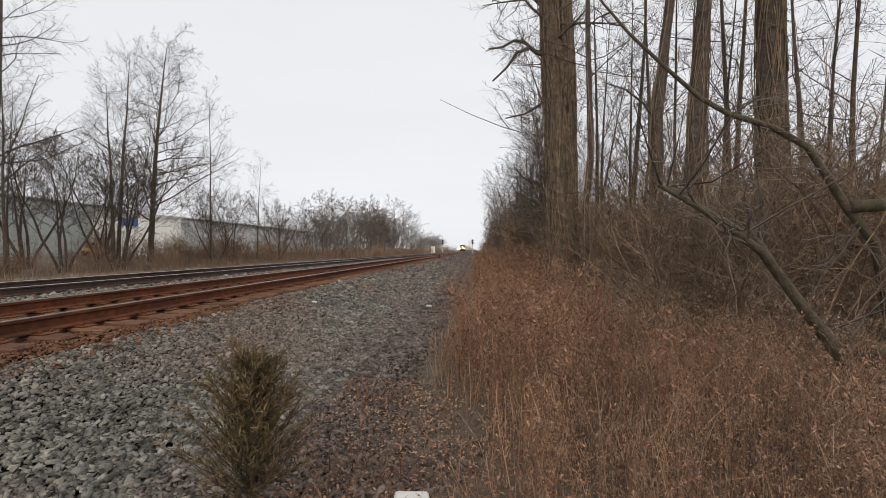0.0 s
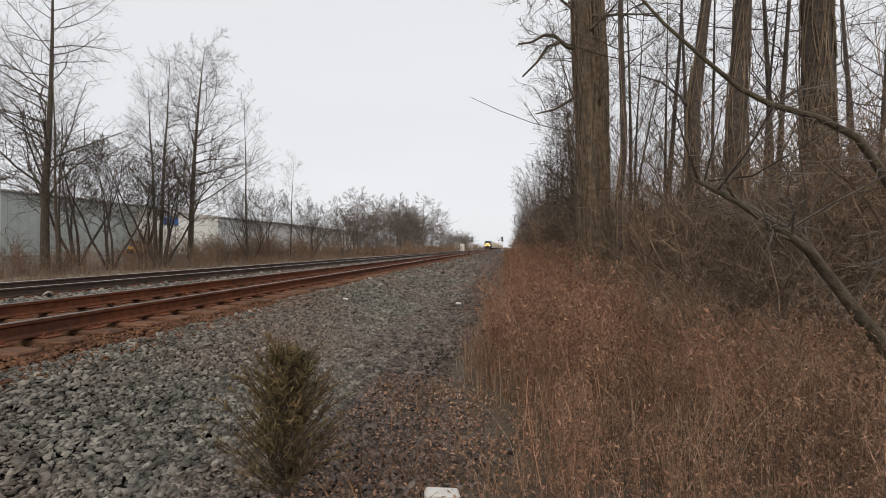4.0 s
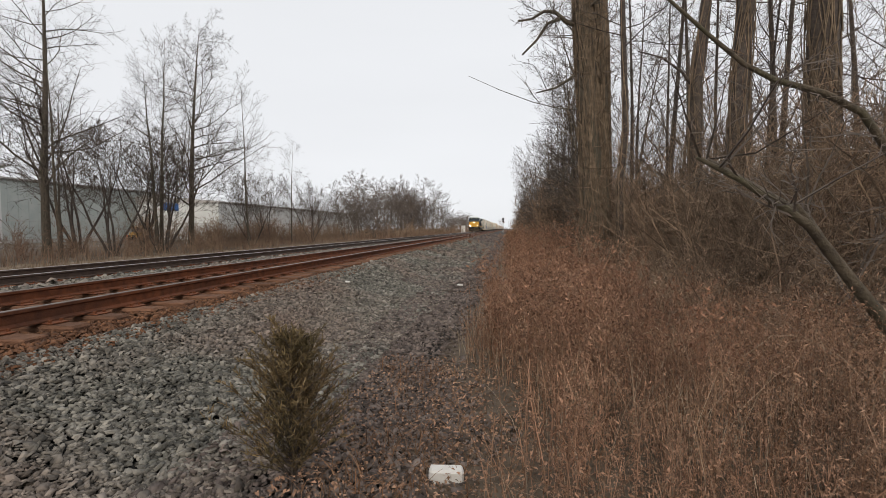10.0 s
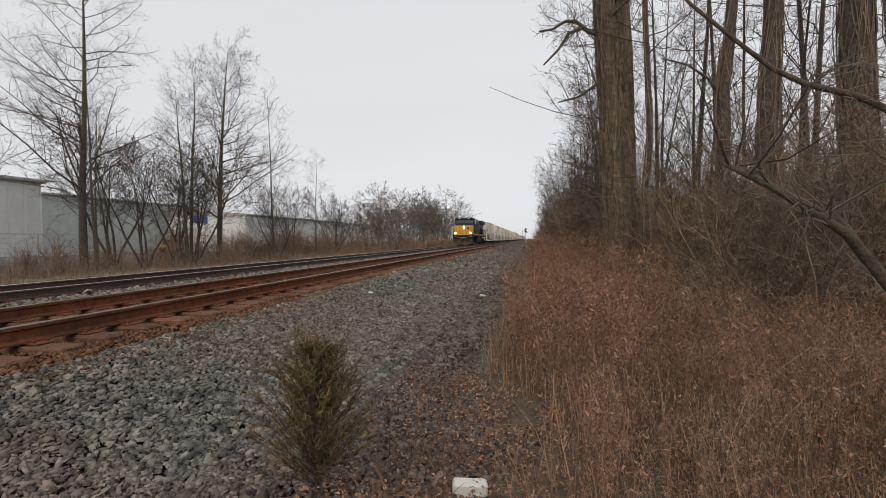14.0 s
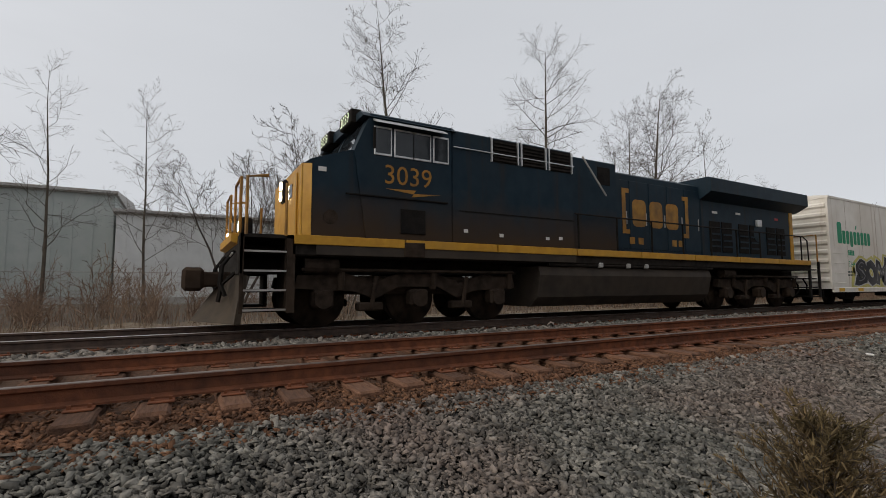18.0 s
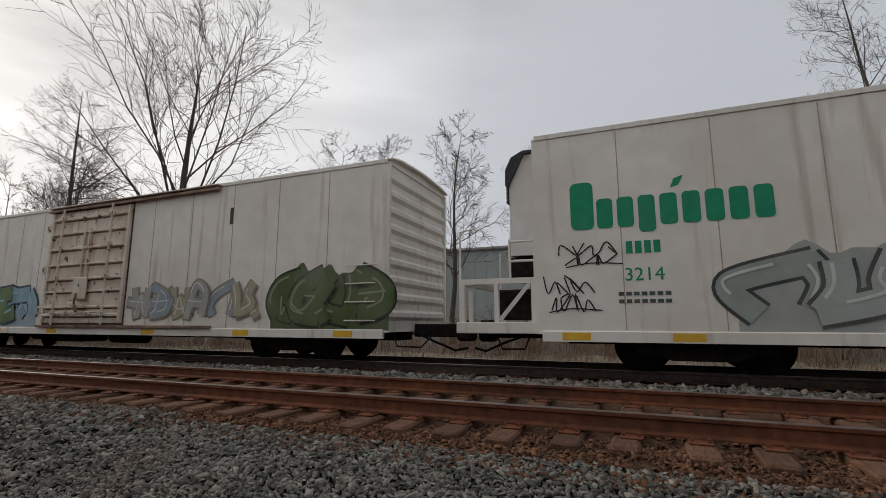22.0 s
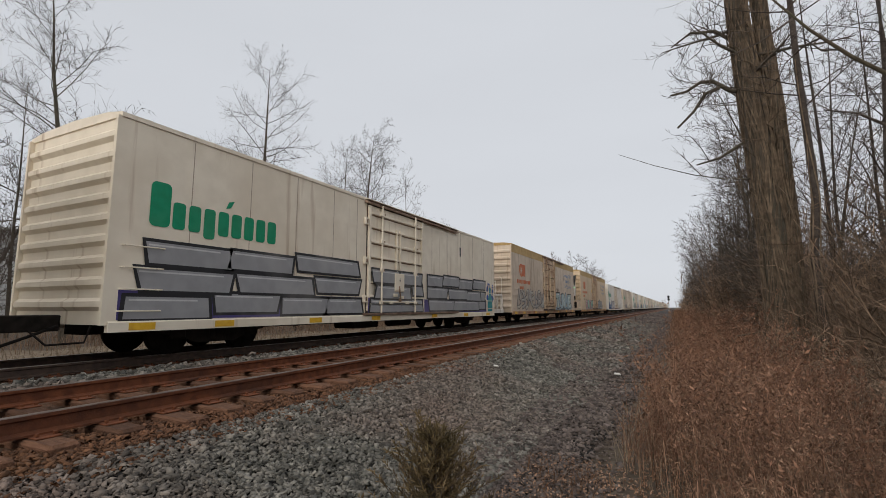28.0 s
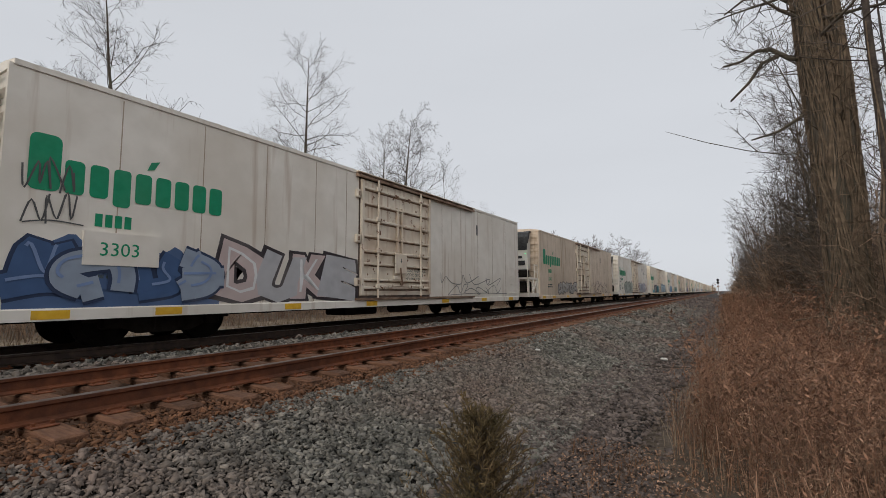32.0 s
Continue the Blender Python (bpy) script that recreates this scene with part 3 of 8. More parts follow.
def stones(name, boxes, mats, label, seed):
    """Loose angular stones, joined. boxes: x0, x1, y0, y1, count, mean size."""
    rng = np.random.default_rng(seed)
    bv = np.array([(x, y, z) for x in (-1, 1) for y in (-1, 1) for z in (-1, 1)], float) * 0.72
    bf = np.array([(0, 1, 3), (0, 3, 2), (4, 6, 7), (4, 7, 5), (0, 4, 5), (0, 5, 1), (2, 3, 7), (2, 7, 6), (1, 5, 7), (1, 7, 3)])
    shapes = []
    for k in range(10):
        w = bv * rng.uniform(0.42, 1.4, (len(bv), 3))
        w = w * np.array([1.45, 0.9, 0.46])
        shapes.append(w)
    V, F, off = [], [], 0
    for x0, x1, y0, y1, cnt, size in boxes:
        px, py = rng.uniform(x0, x1, cnt), rng.uniform(y0, y1, cnt)
        edge = -0.62 + 0.25 * np.sin(py * 0.7) + 0.2 * np.sin(py * 1.9 + 1) + rng.normal(0, 0.22, cnt)
        px, py = px[px < edge], py[px < edge]
        cnt = len(px)
        pz = np.interp(px, PROFILE_X, PROFILE_Z)
        s = size * 0.5 * np.exp(rng.normal(0, 0.26, cnt))
        yaw, tx, ty = rng.uniform(0, 6.28, cnt), rng.normal(0, 0.45, cnt), rng.normal(0, 0.45, cnt)
        kind = rng.integers(0, 10, cnt)
        for k in range(10):
            q = np.where(kind == k)[0]
            if not len(q):
                continue
            b = shapes[k][None] * s[q][:, None, None]
            c, d = np.cos(tx[q])[:, None], np.sin(tx[q])[:, None]
            b = np.stack([b[..., 0], b[..., 1] * c - b[..., 2] * d, b[..., 1] * d + b[..., 2] * c], -1)
            c, d = np.cos(ty[q])[:, None], np.sin(ty[q])[:, None]
            b = np.stack([b[..., 0] * c + b[..., 2] * d, b[..., 1], -b[..., 0] * d + b[..., 2] * c], -1)
            c, d = np.cos(yaw[q])[:, None], np.sin(yaw[q])[:, None]
            b = np.stack([b[..., 0] * c - b[..., 1] * d, b[..., 0] * d + b[..., 1] * c, b[..., 2]], -1)
            b += np.stack([px[q], py[q], pz[q] + s[q] * rng.uniform(-0.15, 0.6, len(q))], -1)[:, None]
            V.append(b.reshape(-1, 3))
            F.append((bf[None] + (np.arange(len(q)) * len(bv))[:, None, None]).reshape(-1, 3) + off)
            off += len(q) * len(bv)
    single(name, bulk(name, np.concatenate(V), np.concatenate(F), mats), None, label, "gravel", kind="stuff")


RAIL_FORM = [(-0.07, -0.165), (0.07, -0.165), (0.07, -0.15), (0.015, -0.13), (0.012, -0.05), (0.036, -0.035), (0.036, -0.006), (0.028, 0.0), (-0.028, 0.0), (-0.036, -0.006), (-0.036, -0.035), (-0.012, -0.05), (-0.015, -0.13), (-0.07, -0.15)]


def build_track(label, rails, top, rail_mats):
    trk = thing("railway_track", pose(0, 0, 0), label, "railway track", "pair of tracks", "structure")
    for x in rails:
        m = Mesh()
        m.prism([(x + a, top + b) for a, b in RAIL_FORM], 1, -1500, 1600)
        head = [i for i, f in enumerate(m.f) if len(f) == 4 and all(m.v[k][2] > top - 0.007 for k in f)]
        for i in head:
            m.m[i] = 1
        part("rail", m, rail_mats, trk, "rust-brown steel rail with a worn head")
    return trk


def build_ties(trk, rails, top, near, far, seed):
    """Each near tie and its plates are parts; the far ones are joined."""
    rng = random.Random(seed)
    xc = sum(rails) / 2
    base = [Mesh().box(-1.3, 1.3, -0.115, 0.115, -0.2, 0.0, 0.015).data("tie", TIE), Mesh().box(-1.28, 1.24, -0.12, 0.105, -0.2, 0.0, 0.025).data("tie", TIE), Mesh().box(-1.24, 1.31, -0.105, 0.12, -0.2, 0.0, 0.02).data("tie", TIE)]
    plate = Mesh().box(-0.19, 0.19, -0.09, 0.09, 0.0, 0.014, 0.004)
    for sx in (-0.13, 0.13):
        for sy in (-0.06, 0.06):
            plate.box(sx - 0.012, sx + 0.012, sy - 0.012, sy + 0.012, 0.014, 0.04)
    plate = plate.data("tie_plate", RUST)
    y = near[0]
    while y < near[1]:
        t = part("tie", base[rng.randrange(3)], None, trk)
        t.matrix_basis = pose(xc + rng.uniform(-0.05, 0.05), y + rng.uniform(-0.04, 0.04), top - 0.165 - 0.014 + rng.uniform(-0.006, 0.0), 0, 0, rng.uniform(-1.2, 1.2))
        for x in rails:
            part("tie_plate", plate, None, trk).matrix_basis = pose(x, y, top - 0.165 - 0.014)
        y += 0.5
    m = Mesh()
    for a, b in ((far[0], near[0]), (near[1], far[1])):
        y = a
        while y < b - 0.3:
            m.box(xc - 1.3 + rng.uniform(-0.05, 0.05), xc + 1.3, y - 0.11, y + 0.11, top - 0.37, top - 0.18)
            y += 0.5
    part("far_tie", m, TIE, trk)["kind"] = "stuff"


build_ground()
build_ballast()
TRACK_NEAR = build_track("rusty near railway track on weathered wooden ties", RAIL_1, TOP_1, [RUST, RAILHEAD])
TRACK_FAR = build_track("dark far railway track with polished rail heads", RAIL_2, TOP_2, [DARKRAIL, RAILTOP])

# ---- bare trees, brush and weeds ----
class Grower:
    """Grows a bare tree: tapered trunk and limbs in one mesh, twigs in another."""

    def __init__(self, seed, least=0.0045, wander=0.018, droop=0.0, crook=1.0):
        self.r = random.Random(seed)
        self.wander, self.droop, self.crook = wander, droop, crook
        self.least = least
        self.wood, self.twig = Mesh(), Mesh()

    def path(self, p, d, length, n, wander, lift):
        pts = [p.copy()]
        for _ in range(n):
            d = (d + Vector((self.r.gauss(0, wander), self.r.gauss(0, wander), self.r.gauss(0, wander) + lift))).normalized()
            p = p + d * (length / n)
            pts.append(p.copy())
        return pts

    def branch(self, p, d, length, radius, level, kids, spread, limb=0.62, low=0.28):
        fine = level >= 2
        n = (7, 4, 3, 2, 1)[level]
        pts = self.path(p, d, length, n, (self.wander, 0.15 * self.crook, 0.22 * self.crook, 0.28, 0.3)[level], (0.02, 0.06, 0.05, 0.03, 0)[level] - self.droop)
        end = 0.25 if level else 0.06
        rs = [radius * (1 - (1 - end) * i / n) for i in range(n + 1)]
        if level >= 3:
            self.twig.strip(pts, [x * 1.15 for x in rs], d.orthogonal().normalized())
        else:
            (self.twig if fine else self.wood).tube(pts, rs, (8, 5, 3)[level], caps=False)
        if level >= len(kids):
            return
        for k in range(kids[level]):
            lo = (low, 0.2, 0.15, 0.1)[level]
            s = lo + (1 - lo) * (k + self.r.random()) / kids[level]
            i = min(int(s * n), n - 1)
            q = pts[i].lerp(pts[i + 1], s * n - i)
            axis = (pts[i + 1] - pts[i]).normalized()
            out = axis.orthogonal().normalized()
            out.rotate(Matrix.Rotation(self.r.uniform(0, 6.283), 3, axis))
            ang = self.r.uniform(*spread[level])
            dd = axis * math.cos(ang) + out * math.sin(ang)
            ln = length * (limb, 0.55, 0.5, 0.55)[level] * (1.15 - 0.75 * s) * self.r.uniform(0.65, 1.25)
            self.branch(q, dd, ln, max(rs[i] * (0.29, 0.45, 0.5, 0.6)[level], self.least), level + 1, kids, spread)


SPREAD = [(0.6, 1.2), (0.5, 1.0), (0.4, 0.9), (0.4, 0.9)]


def grown(seed, height, radius, kids, spread=SPREAD, stems=1, lean=0.0, limb=0.62, low=0.28, bark=None, least=0.008, wander=0.018, crook=1.0):
    g = Grower(seed, least, wander, 0.0, crook)
    for s in range(stems):
        a = g.r.uniform(0, 6.283)
        k = lean if stems == 1 else g.r.uniform(0.15, 0.5)
        d = Vector((math.cos(a) * k, math.sin(a) * k, 1)).normalized()
        g.branch(Vector((math.cos(a) * 0.15 * (stems > 1), math.sin(a) * 0.15 * (stems > 1), -0.2)), d, height * g.r.uniform(0.8, 1.0) if stems > 1 else height, radius, 0, kids, spread, limb, low)
    return g.wood.data("trunk", bark or BARK, True), g.twig.data("crown", TWIG)


TREE_FORMS = {
    "tall": grown(11, 17, 0.17, (38, 11, 6), [(0.8, 1.3), (0.5, 1.0), (0.5, 1.1), (0.4, 0.8)], limb=0.3, low=0.24, wander=0.035, crook=1.25, least=0.0065),
    "tall2": grown(12, 17, 0.24, (46, 13, 7), [(0.85, 1.4), (0.5, 1.1), (0.5, 1.1), (0.4, 0.8)], limb=0.36, low=0.2, wander=0.035, crook=1.35, least=0.007),
    "slim": grown(13, 13, 0.1, (24, 8, 5), [(0.65, 1.1), (0.5, 1.0), (0.4, 0.9), (0.4, 0.8)], limb=0.29, low=0.22, wander=0.03, crook=1.3, least=0.0065),
    "multi": grown(14, 9, 0.085, (12, 8, 7), [(0.4, 1.0), (0.4, 1.0), (0.4, 0.9), (0.4, 0.8)], 5, limb=0.5, bark=BARK_DARK, least=0.011, wander=0.09),
    "round": grown(15, 12, 0.18, (26, 12, 9), [(0.7, 1.25), (0.5, 1.05), (0.4, 0.9), (0.4, 0.8)], limb=0.36, low=0.3, least=0.009, wander=0.05, crook=1.6),
    "big": grown(16, 20, 0.42, (22, 11, 9), [(0.4, 0.9), (0.4, 0.8), (0.4, 0.9), (0.4, 0.8)], limb=0.8, low=0.2, least=0.014),
    "wood": grown(17, 15, 0.12, (18, 8, 6), [(0.6, 1.4), (0.5, 1.1), (0.4, 1.0), (0.4, 0.9)], limb=0.26, low=0.15, bark=BARK_DARK, least=0.006),
    "wood2": grown(18, 12, 0.08, (19, 8, 6), [(0.7, 1.5), (0.5, 1.1), (0.4, 1.0), (0.4, 0.9)], limb=0.27, low=0.1, bark=BARK_DARK, least=0.006),
    "edge": grown(23, 11, 0.085, (24, 8, 4), [(0.4, 0.95), (0.4, 0.9), (0.4, 0.9), (0.4, 0.8)], limb=0.27, low=0.06, wander=0.06, crook=1.3, least=0.007),
    "bush": grown(19, 4.5, 0.03, (10, 6, 5), [(0.4, 1.0), (0.4, 1.0), (0.4, 1.0), (0.4, 0.9)], 8),
    "far": grown(21, 9.5, 0.13, (17, 7, 3), [(0.6, 1.25), (0.5, 1.1), (0.4, 0.9), (0.4, 0.8)], limb=0.62, low=0.16, bark=BARK_DARK, least=0.026, wander=0.07, crook=1.5),
    "far2": grown(22, 7.5, 0.08, (8, 5, 3), [(0.6, 1.2), (0.5, 1.1), (0.4, 0.9), (0.4, 0.8)], 4, limb=0.75, low=0.06, bark=BARK_DARK, least=0.022, wander=0.1, crook=1.5),
}


def tree(form, x, y, turn, scale, label, group, name="bare_tree", category="tree", stretch=1.0, z=None):
    t = thing(name, pose(x, y, ground_z(x) if z is None else z, 0, 0, turn), label, category, group)
    t.scale = (scale, scale, scale * stretch)
    part("trunk", TREE_FORMS[form][0], None, t)
    part("crown", TREE_FORMS[form][1], None, t)
    return t


FAR_SPOTS = []


def far_tree(form, x, y, turn, scale):
    FAR_SPOTS.append((form, x, y, ground_z(x), radians(turn), scale))


def build_far_woods():
    """The distant trees on both sides, joined, their twig colour paled to paint in haze."""
    forms = sorted({q[0] for q in FAR_SPOTS})
    base = []
    for f in forms:
        V, F, off = [], [], 0
        for me in TREE_FORMS[f]:
            V.append(np.array([tuple(v.co) for v in me.vertices]))
            F.append(np.array([tuple(p.vertices) for p in me.polygons if len(p.vertices) == 4]) + off)
            off += len(me.vertices)
        base.append((np.concatenate(V), np.concatenate(F)))
    merged("distant_wood", base, [(forms.index(q[0]), *q[1:]) for q in FAR_SPOTS], HAZE_TWIG, "distant leafless wood along the line, its brown paled for haze", "wood")


def build_left_trees():
    g = "bare trees beyond the far track"
    lab = "bare grey-brown winter tree on a brushy verge"
    for form, x, y, turn, s, st in (
            ("tall", -21.8, 10.1, 20, 0.95, 1.0), ("tall2", -24.7, 21.9, 80, 0.95, 1.08), ("tall2", -22.4, 30.3, 200, 0.92, 1.05), ("multi", -21.5, 22.7, 50, 0.85, 1.0), ("tall", -22.5, 27.6, 120, 0.8, 1.0), ("tall", -22.2, 26.9, 300, 0.75, 0.95), ("slim", -22.0, 20.2, 30, 0.9, 1.0),
            ("slim", -20.9, 35.3, 10, 1.0, 1.05), ("multi", -21.5, 26.5, 0, 0.95, 1.0), ("multi", -27, 26, 60, 1.1, 1.0),
            ("slim", -29, 11.0, 40, 1.0, 1.05), ("multi", -28.5, 8.6, 90, 1.25, 1.05), ("multi", -27.5, 14.5, 210, 1.05, 1.0), ("bush", -22, 7, 0, 1.0, 1.1),
            ("multi", -30, 3.0, 33, 1.1, 1.0), ("slim", -28, -1.5, 75, 0.85, 1.0), ("round", -27.5, -10.5, 20, 1.05, 1.05), ("slim", -28, -5.5, 150, 0.9, 1.0),
            ("round", -30, -20, 110, 1.25, 1.05), ("round", -36, -24.5, 10, 1.3, 1.1), ("big", -30, -38.5, 60, 1.35, 1.0), ("tall2", -24, -44, 0, 1.35, 1.0), ("round", -38, -39, 200, 1.4, 1.0),
            ("multi", -25, 29, 250, 0.85, 1.1), ("multi", -22.5, 38.5, 170, 0.75, 1.0), ("slim", -26, 24, 300, 0.8, 1.0), ("round", -19.5, -36, 70, 1.05, 1.1), ("round", -22, -43, 190, 1.2, 1.1), ("multi", -19.5, -39.5, 15, 1.3, 1.1), ("multi", -21, -34, 140, 1.2, 1.05), ("multi", -19, -47, 250, 1.1, 1.0), ("multi", -20, -53, 250, 1.1, 1.0), ("slim", -20.5, 42, 220, 0.75, 1.0), ("multi", -24, 44, 100, 0.8, 1.0), ("multi", -22, 50, 10, 0.8, 1.0), ("bush", -20, 56, 50, 1.3, 1.1)):
        tree(form, x, y, turn, s, lab, g, stretch=st)
    rng = random.Random(5)
    forms = ["far", "far2", "far", "far2", "far"]
    y = 62.0
    while y < 330:
        for k in range(5 if 92 < y < 150 else 3):
            f = rng.choice(forms)
            s = rng.uniform(0.75, 1.05) * (0.95 if y < 85 else 1.3 if 92 < y < 150 else 1.0)
            far_tree(f, rng.uniform(-34, -19), y + rng.uniform(-2, 2), rng.uniform(0, 360), s)
        y += 6 if y < 130 else 14
    y = -58.0
    while y > -200:
        for k in range(2):
            far_tree(rng.choice(["far", "far2"]), rng.uniform(-44, -20), y + rng.uniform(-3, 3), rng.uniform(0, 360), rng.uniform(0.75, 1.05))
        far_tree("far2", rng.uniform(-60, -30), y, rng.uniform(0, 360), rng.uniform(0.7, 1.0))
        y -= 8
    for x, y2, s2 in ((-14.5, -92, 1.3), (-16, -104, 1.5), (-14.5, -118, 1.45), (-19, -88, 1.2), (-15, -132, 1.4), (-22, -96, 1.3), (-15.2, -98, 1.1), (-17.5, -110, 1.3), (-14.8, -86, 0.95), (-20, -120, 1.5), (-13.8, -106, 1.1), (-12.9, -226, 1.2), (-13.6, -203, 1.2), (-13.4, -176, 1.2), (-13.2, -152, 1.1), (-14.6, -215, 1.4), (-15, -188, 1.4)):
        far_tree("far2" if y2 % 4 < 2 else "far", x, y2, x * 40, s2 * 1.3)


def build_right_woods():
    lab = "slender bare tree at the edge of a tangled wood"
    rng = random.Random(9)
    g = "trees of the trackside wood"
    for x, y, f, s in ((4.4, 17.5, "wood2", 1.1), (8.6, 16.5, "wood", 1.1), (6.3, 20, "wood", 1.15), (3.4, 20, "wood2", 1.1), (10.5, 14, "wood2", 1.2), (9.8, 8, "wood2", 1.0), (4.6, 27, "wood", 1.0), (5.5, 30, "wood2", 1.2), (4.2, 23, "wood2", 0.75), (4.3, 31, "wood2", 0.85), (4.6, 36, "wood", 0.85), (4.8, 42, "wood2", 0.9), (5.0, 50, "wood", 0.9), (5.4, 58, "wood2", 1.0), (3.4, 25, "slim", 0.75), (3.3, 29, "slim", 0.7), (3.5, 34, "slim", 0.8), (3.4, 39, "slim", 0.75), (3.6, 45, "slim", 0.8), (3.7, 52, "slim", 0.85), (4.4, -7.5, "wood2", 0.95), (5.4, -9.5, "wood", 0.95), (4.2, -11.5, "wood2", 1.05), (4.8, -14, "wood", 1.0), (4.0, -17, "wood2", 0.9), (5.0, -20, "wood2", 1.1), (3.8, -24, "wood", 0.9), (4.4, -30, "wood2", 1.0), (6.5, -6.5, "wood", 0.9), (3.0, -8.5, "wood2", 0.7), (3.4, -10.2, "wood2", 0.85), (2.9, -12.8, "wood2", 0.8), (3.2, -15.5, "wood", 0.8), (2.8, -19, "wood2", 0.85), (3.0, -22, "wood2", 0.9), (7.0, 17, "wood2", 1.1), (9.5, 18, "wood", 1.1), (12, 17, "wood2", 1.2), (8, 22, "wood", 1.2), (11, 23, "wood2", 1.3), (6.2, 24, "wood2", 1.2), (13.5, 20, "wood", 1.2), (5.2, 16.2, "wood2", 0.9), (7.4, 14.8, "wood2", 0.95)):
        tree(f, x, y, rng.uniform(0, 360), s, lab, g)
    y = 17.0
    while y < 130:
        for x0, x1, lo, hi in ((3.9, 4.8, 0.72, 1.0), (4.6, 7.0, 0.9, 1.2)):
            x, turn, size = rng.uniform(x0, x1) - min(y, 60) * 0.012, rng.uniform(0, 360), rng.uniform(lo, hi)
            if y < 45:
                tree("edge", x, y + x1 - x0, turn, size, lab, g)
            else:
                far_tree("edge", x, y + x1 - x0, turn, size)
        y += 2.6 if y < 70 else 4.5
    for k in range(16):
        tree("edge", rng.uniform(2.8, 4.6), -7.5 - 2.2 * k, rng.uniform(0, 360), rng.uniform(0.75, 1.1), lab, g)
    for y0, y1, n in ((32, 90, 14), (90, 200, 16), (200, 420, 12), (-14, -60, 20), (-60, -170, 14)):
        for k in range(n):
            y = y0 + (y1 - y0) * (k + rng.random()) / n
            x = 4.2 + abs(rng.gauss(0, 4.0)) if abs(y) < 90 else 6.5 + abs(rng.gauss(0, 4.5))
            form, turn, size = rng.choice(["wood", "wood2", "far2", "slim"] if abs(y) < 48 else ["far", "far2"]), rng.uniform(0, 360), rng.uniform(0.75, 1.05)
            if abs(y) < 48:
                tree(form, x, y, turn, size, lab, g)
            else:
                far_tree(form, x, y, turn, size)
    for k in range(8):
        tree(rng.choice(["wood", "wood2"]), rng.uniform(12, 24), rng.uniform(-15, 30), rng.uniform(0, 360), rng.uniform(0.9, 1.2), lab, g)


def stem_line(spots, h):
    """A smooth trunk line through x, y, z spots, carried on up to height h."""
    pts = [Vector(p) for p in spots]
    d = (pts[-1] - pts[-2]).normalized()
    while pts[-1].z < h:
        pts.append(pts[-1] + Vector((d.x * 0.8, 0.05 * math.sin(len(pts)), 1.4)))
    return pts


def vine_cover(v, r, pts, rs, count, top, thick=(0.008, 0.022), loose=0):
    """Vine stems climbing along a trunk, and loose ones hanging off it."""
    zs = [p.z for p in pts]

    def at(z):
        i = max([k for k in range(len(zs) - 1) if zs[k] <= z] or [0])
        u = min(max((z - zs[i]) / (zs[i + 1] - zs[i]), 0), 1)
        return pts[i].lerp(pts[i + 1], u), rs[i] + (rs[i + 1] - rs[i]) * u
    for k in range(count):
        a0, turn, ph = r.uniform(0, 6.283), r.uniform(-0.3, 0.3), r.uniform(0, 6.283)
        z0 = -0.1 if r.random() < 0.6 else r.uniform(0, top * 0.6)
        h, line = z0 + r.uniform(2.0, top), []
        z = z0
        while z < min(h, zs[-1] - 0.5):
            c, rad = at(z)
            a = a0 + turn * z + 0.5 * math.sin(z * 1.1 + ph)
            off = rad + 0.012 + 0.03 * max(0.0, math.sin(z * 0.9 + ph * 3))
            line.append((c.x + math.cos(a) * off, c.y + math.sin(a) * off, z))
            z += 0.4
        if len(line) > 2:
            v.tube(line, r.uniform(*thick), 4, caps=False)
    for k in range(loose):
        z = r.uniform(0.3, top)
        c, rad = at(z)
        a = r.uniform(0, 6.283)
        o = Vector((math.cos(a), math.sin(a), 0))
        p = c + o * rad
        if k % 2:
            ring = []
            for i in range(7):
                b = a + 0.45 * i * (1 if k % 4 == 1 else -1)
                ring.append((c.x + math.cos(b) * (rad + 0.03 + 0.05 * r.random()), c.y + math.sin(b) * (rad + 0.03 + 0.05 * r.random()), z + r.uniform(-0.06, 0.06) + 0.09 * i * (1 if k % 8 < 4 else -0.6)))
            v.tube(ring, [0.012, 0.012, 0.011, 0.01, 0.009, 0.007, 0.005], 4, caps=False)
            continue
        q = p + o * r.uniform(0.15, 0.7) + Vector((0, 0, r.uniform(-0.5, 0.5)))
        w = q + Vector((r.uniform(-0.3, 0.3), r.uniform(-0.3, 0.3), -r.uniform(0.2, 1.4)))
        u = w + Vector((r.uniform(-0.2, 0.2), r.uniform(-0.2, 0.2), -r.uniform(0.1, 1.0)))
        v.tube([p, q, w, u], [0.01, 0.009, 0.006, 0.004], 3, caps=False)


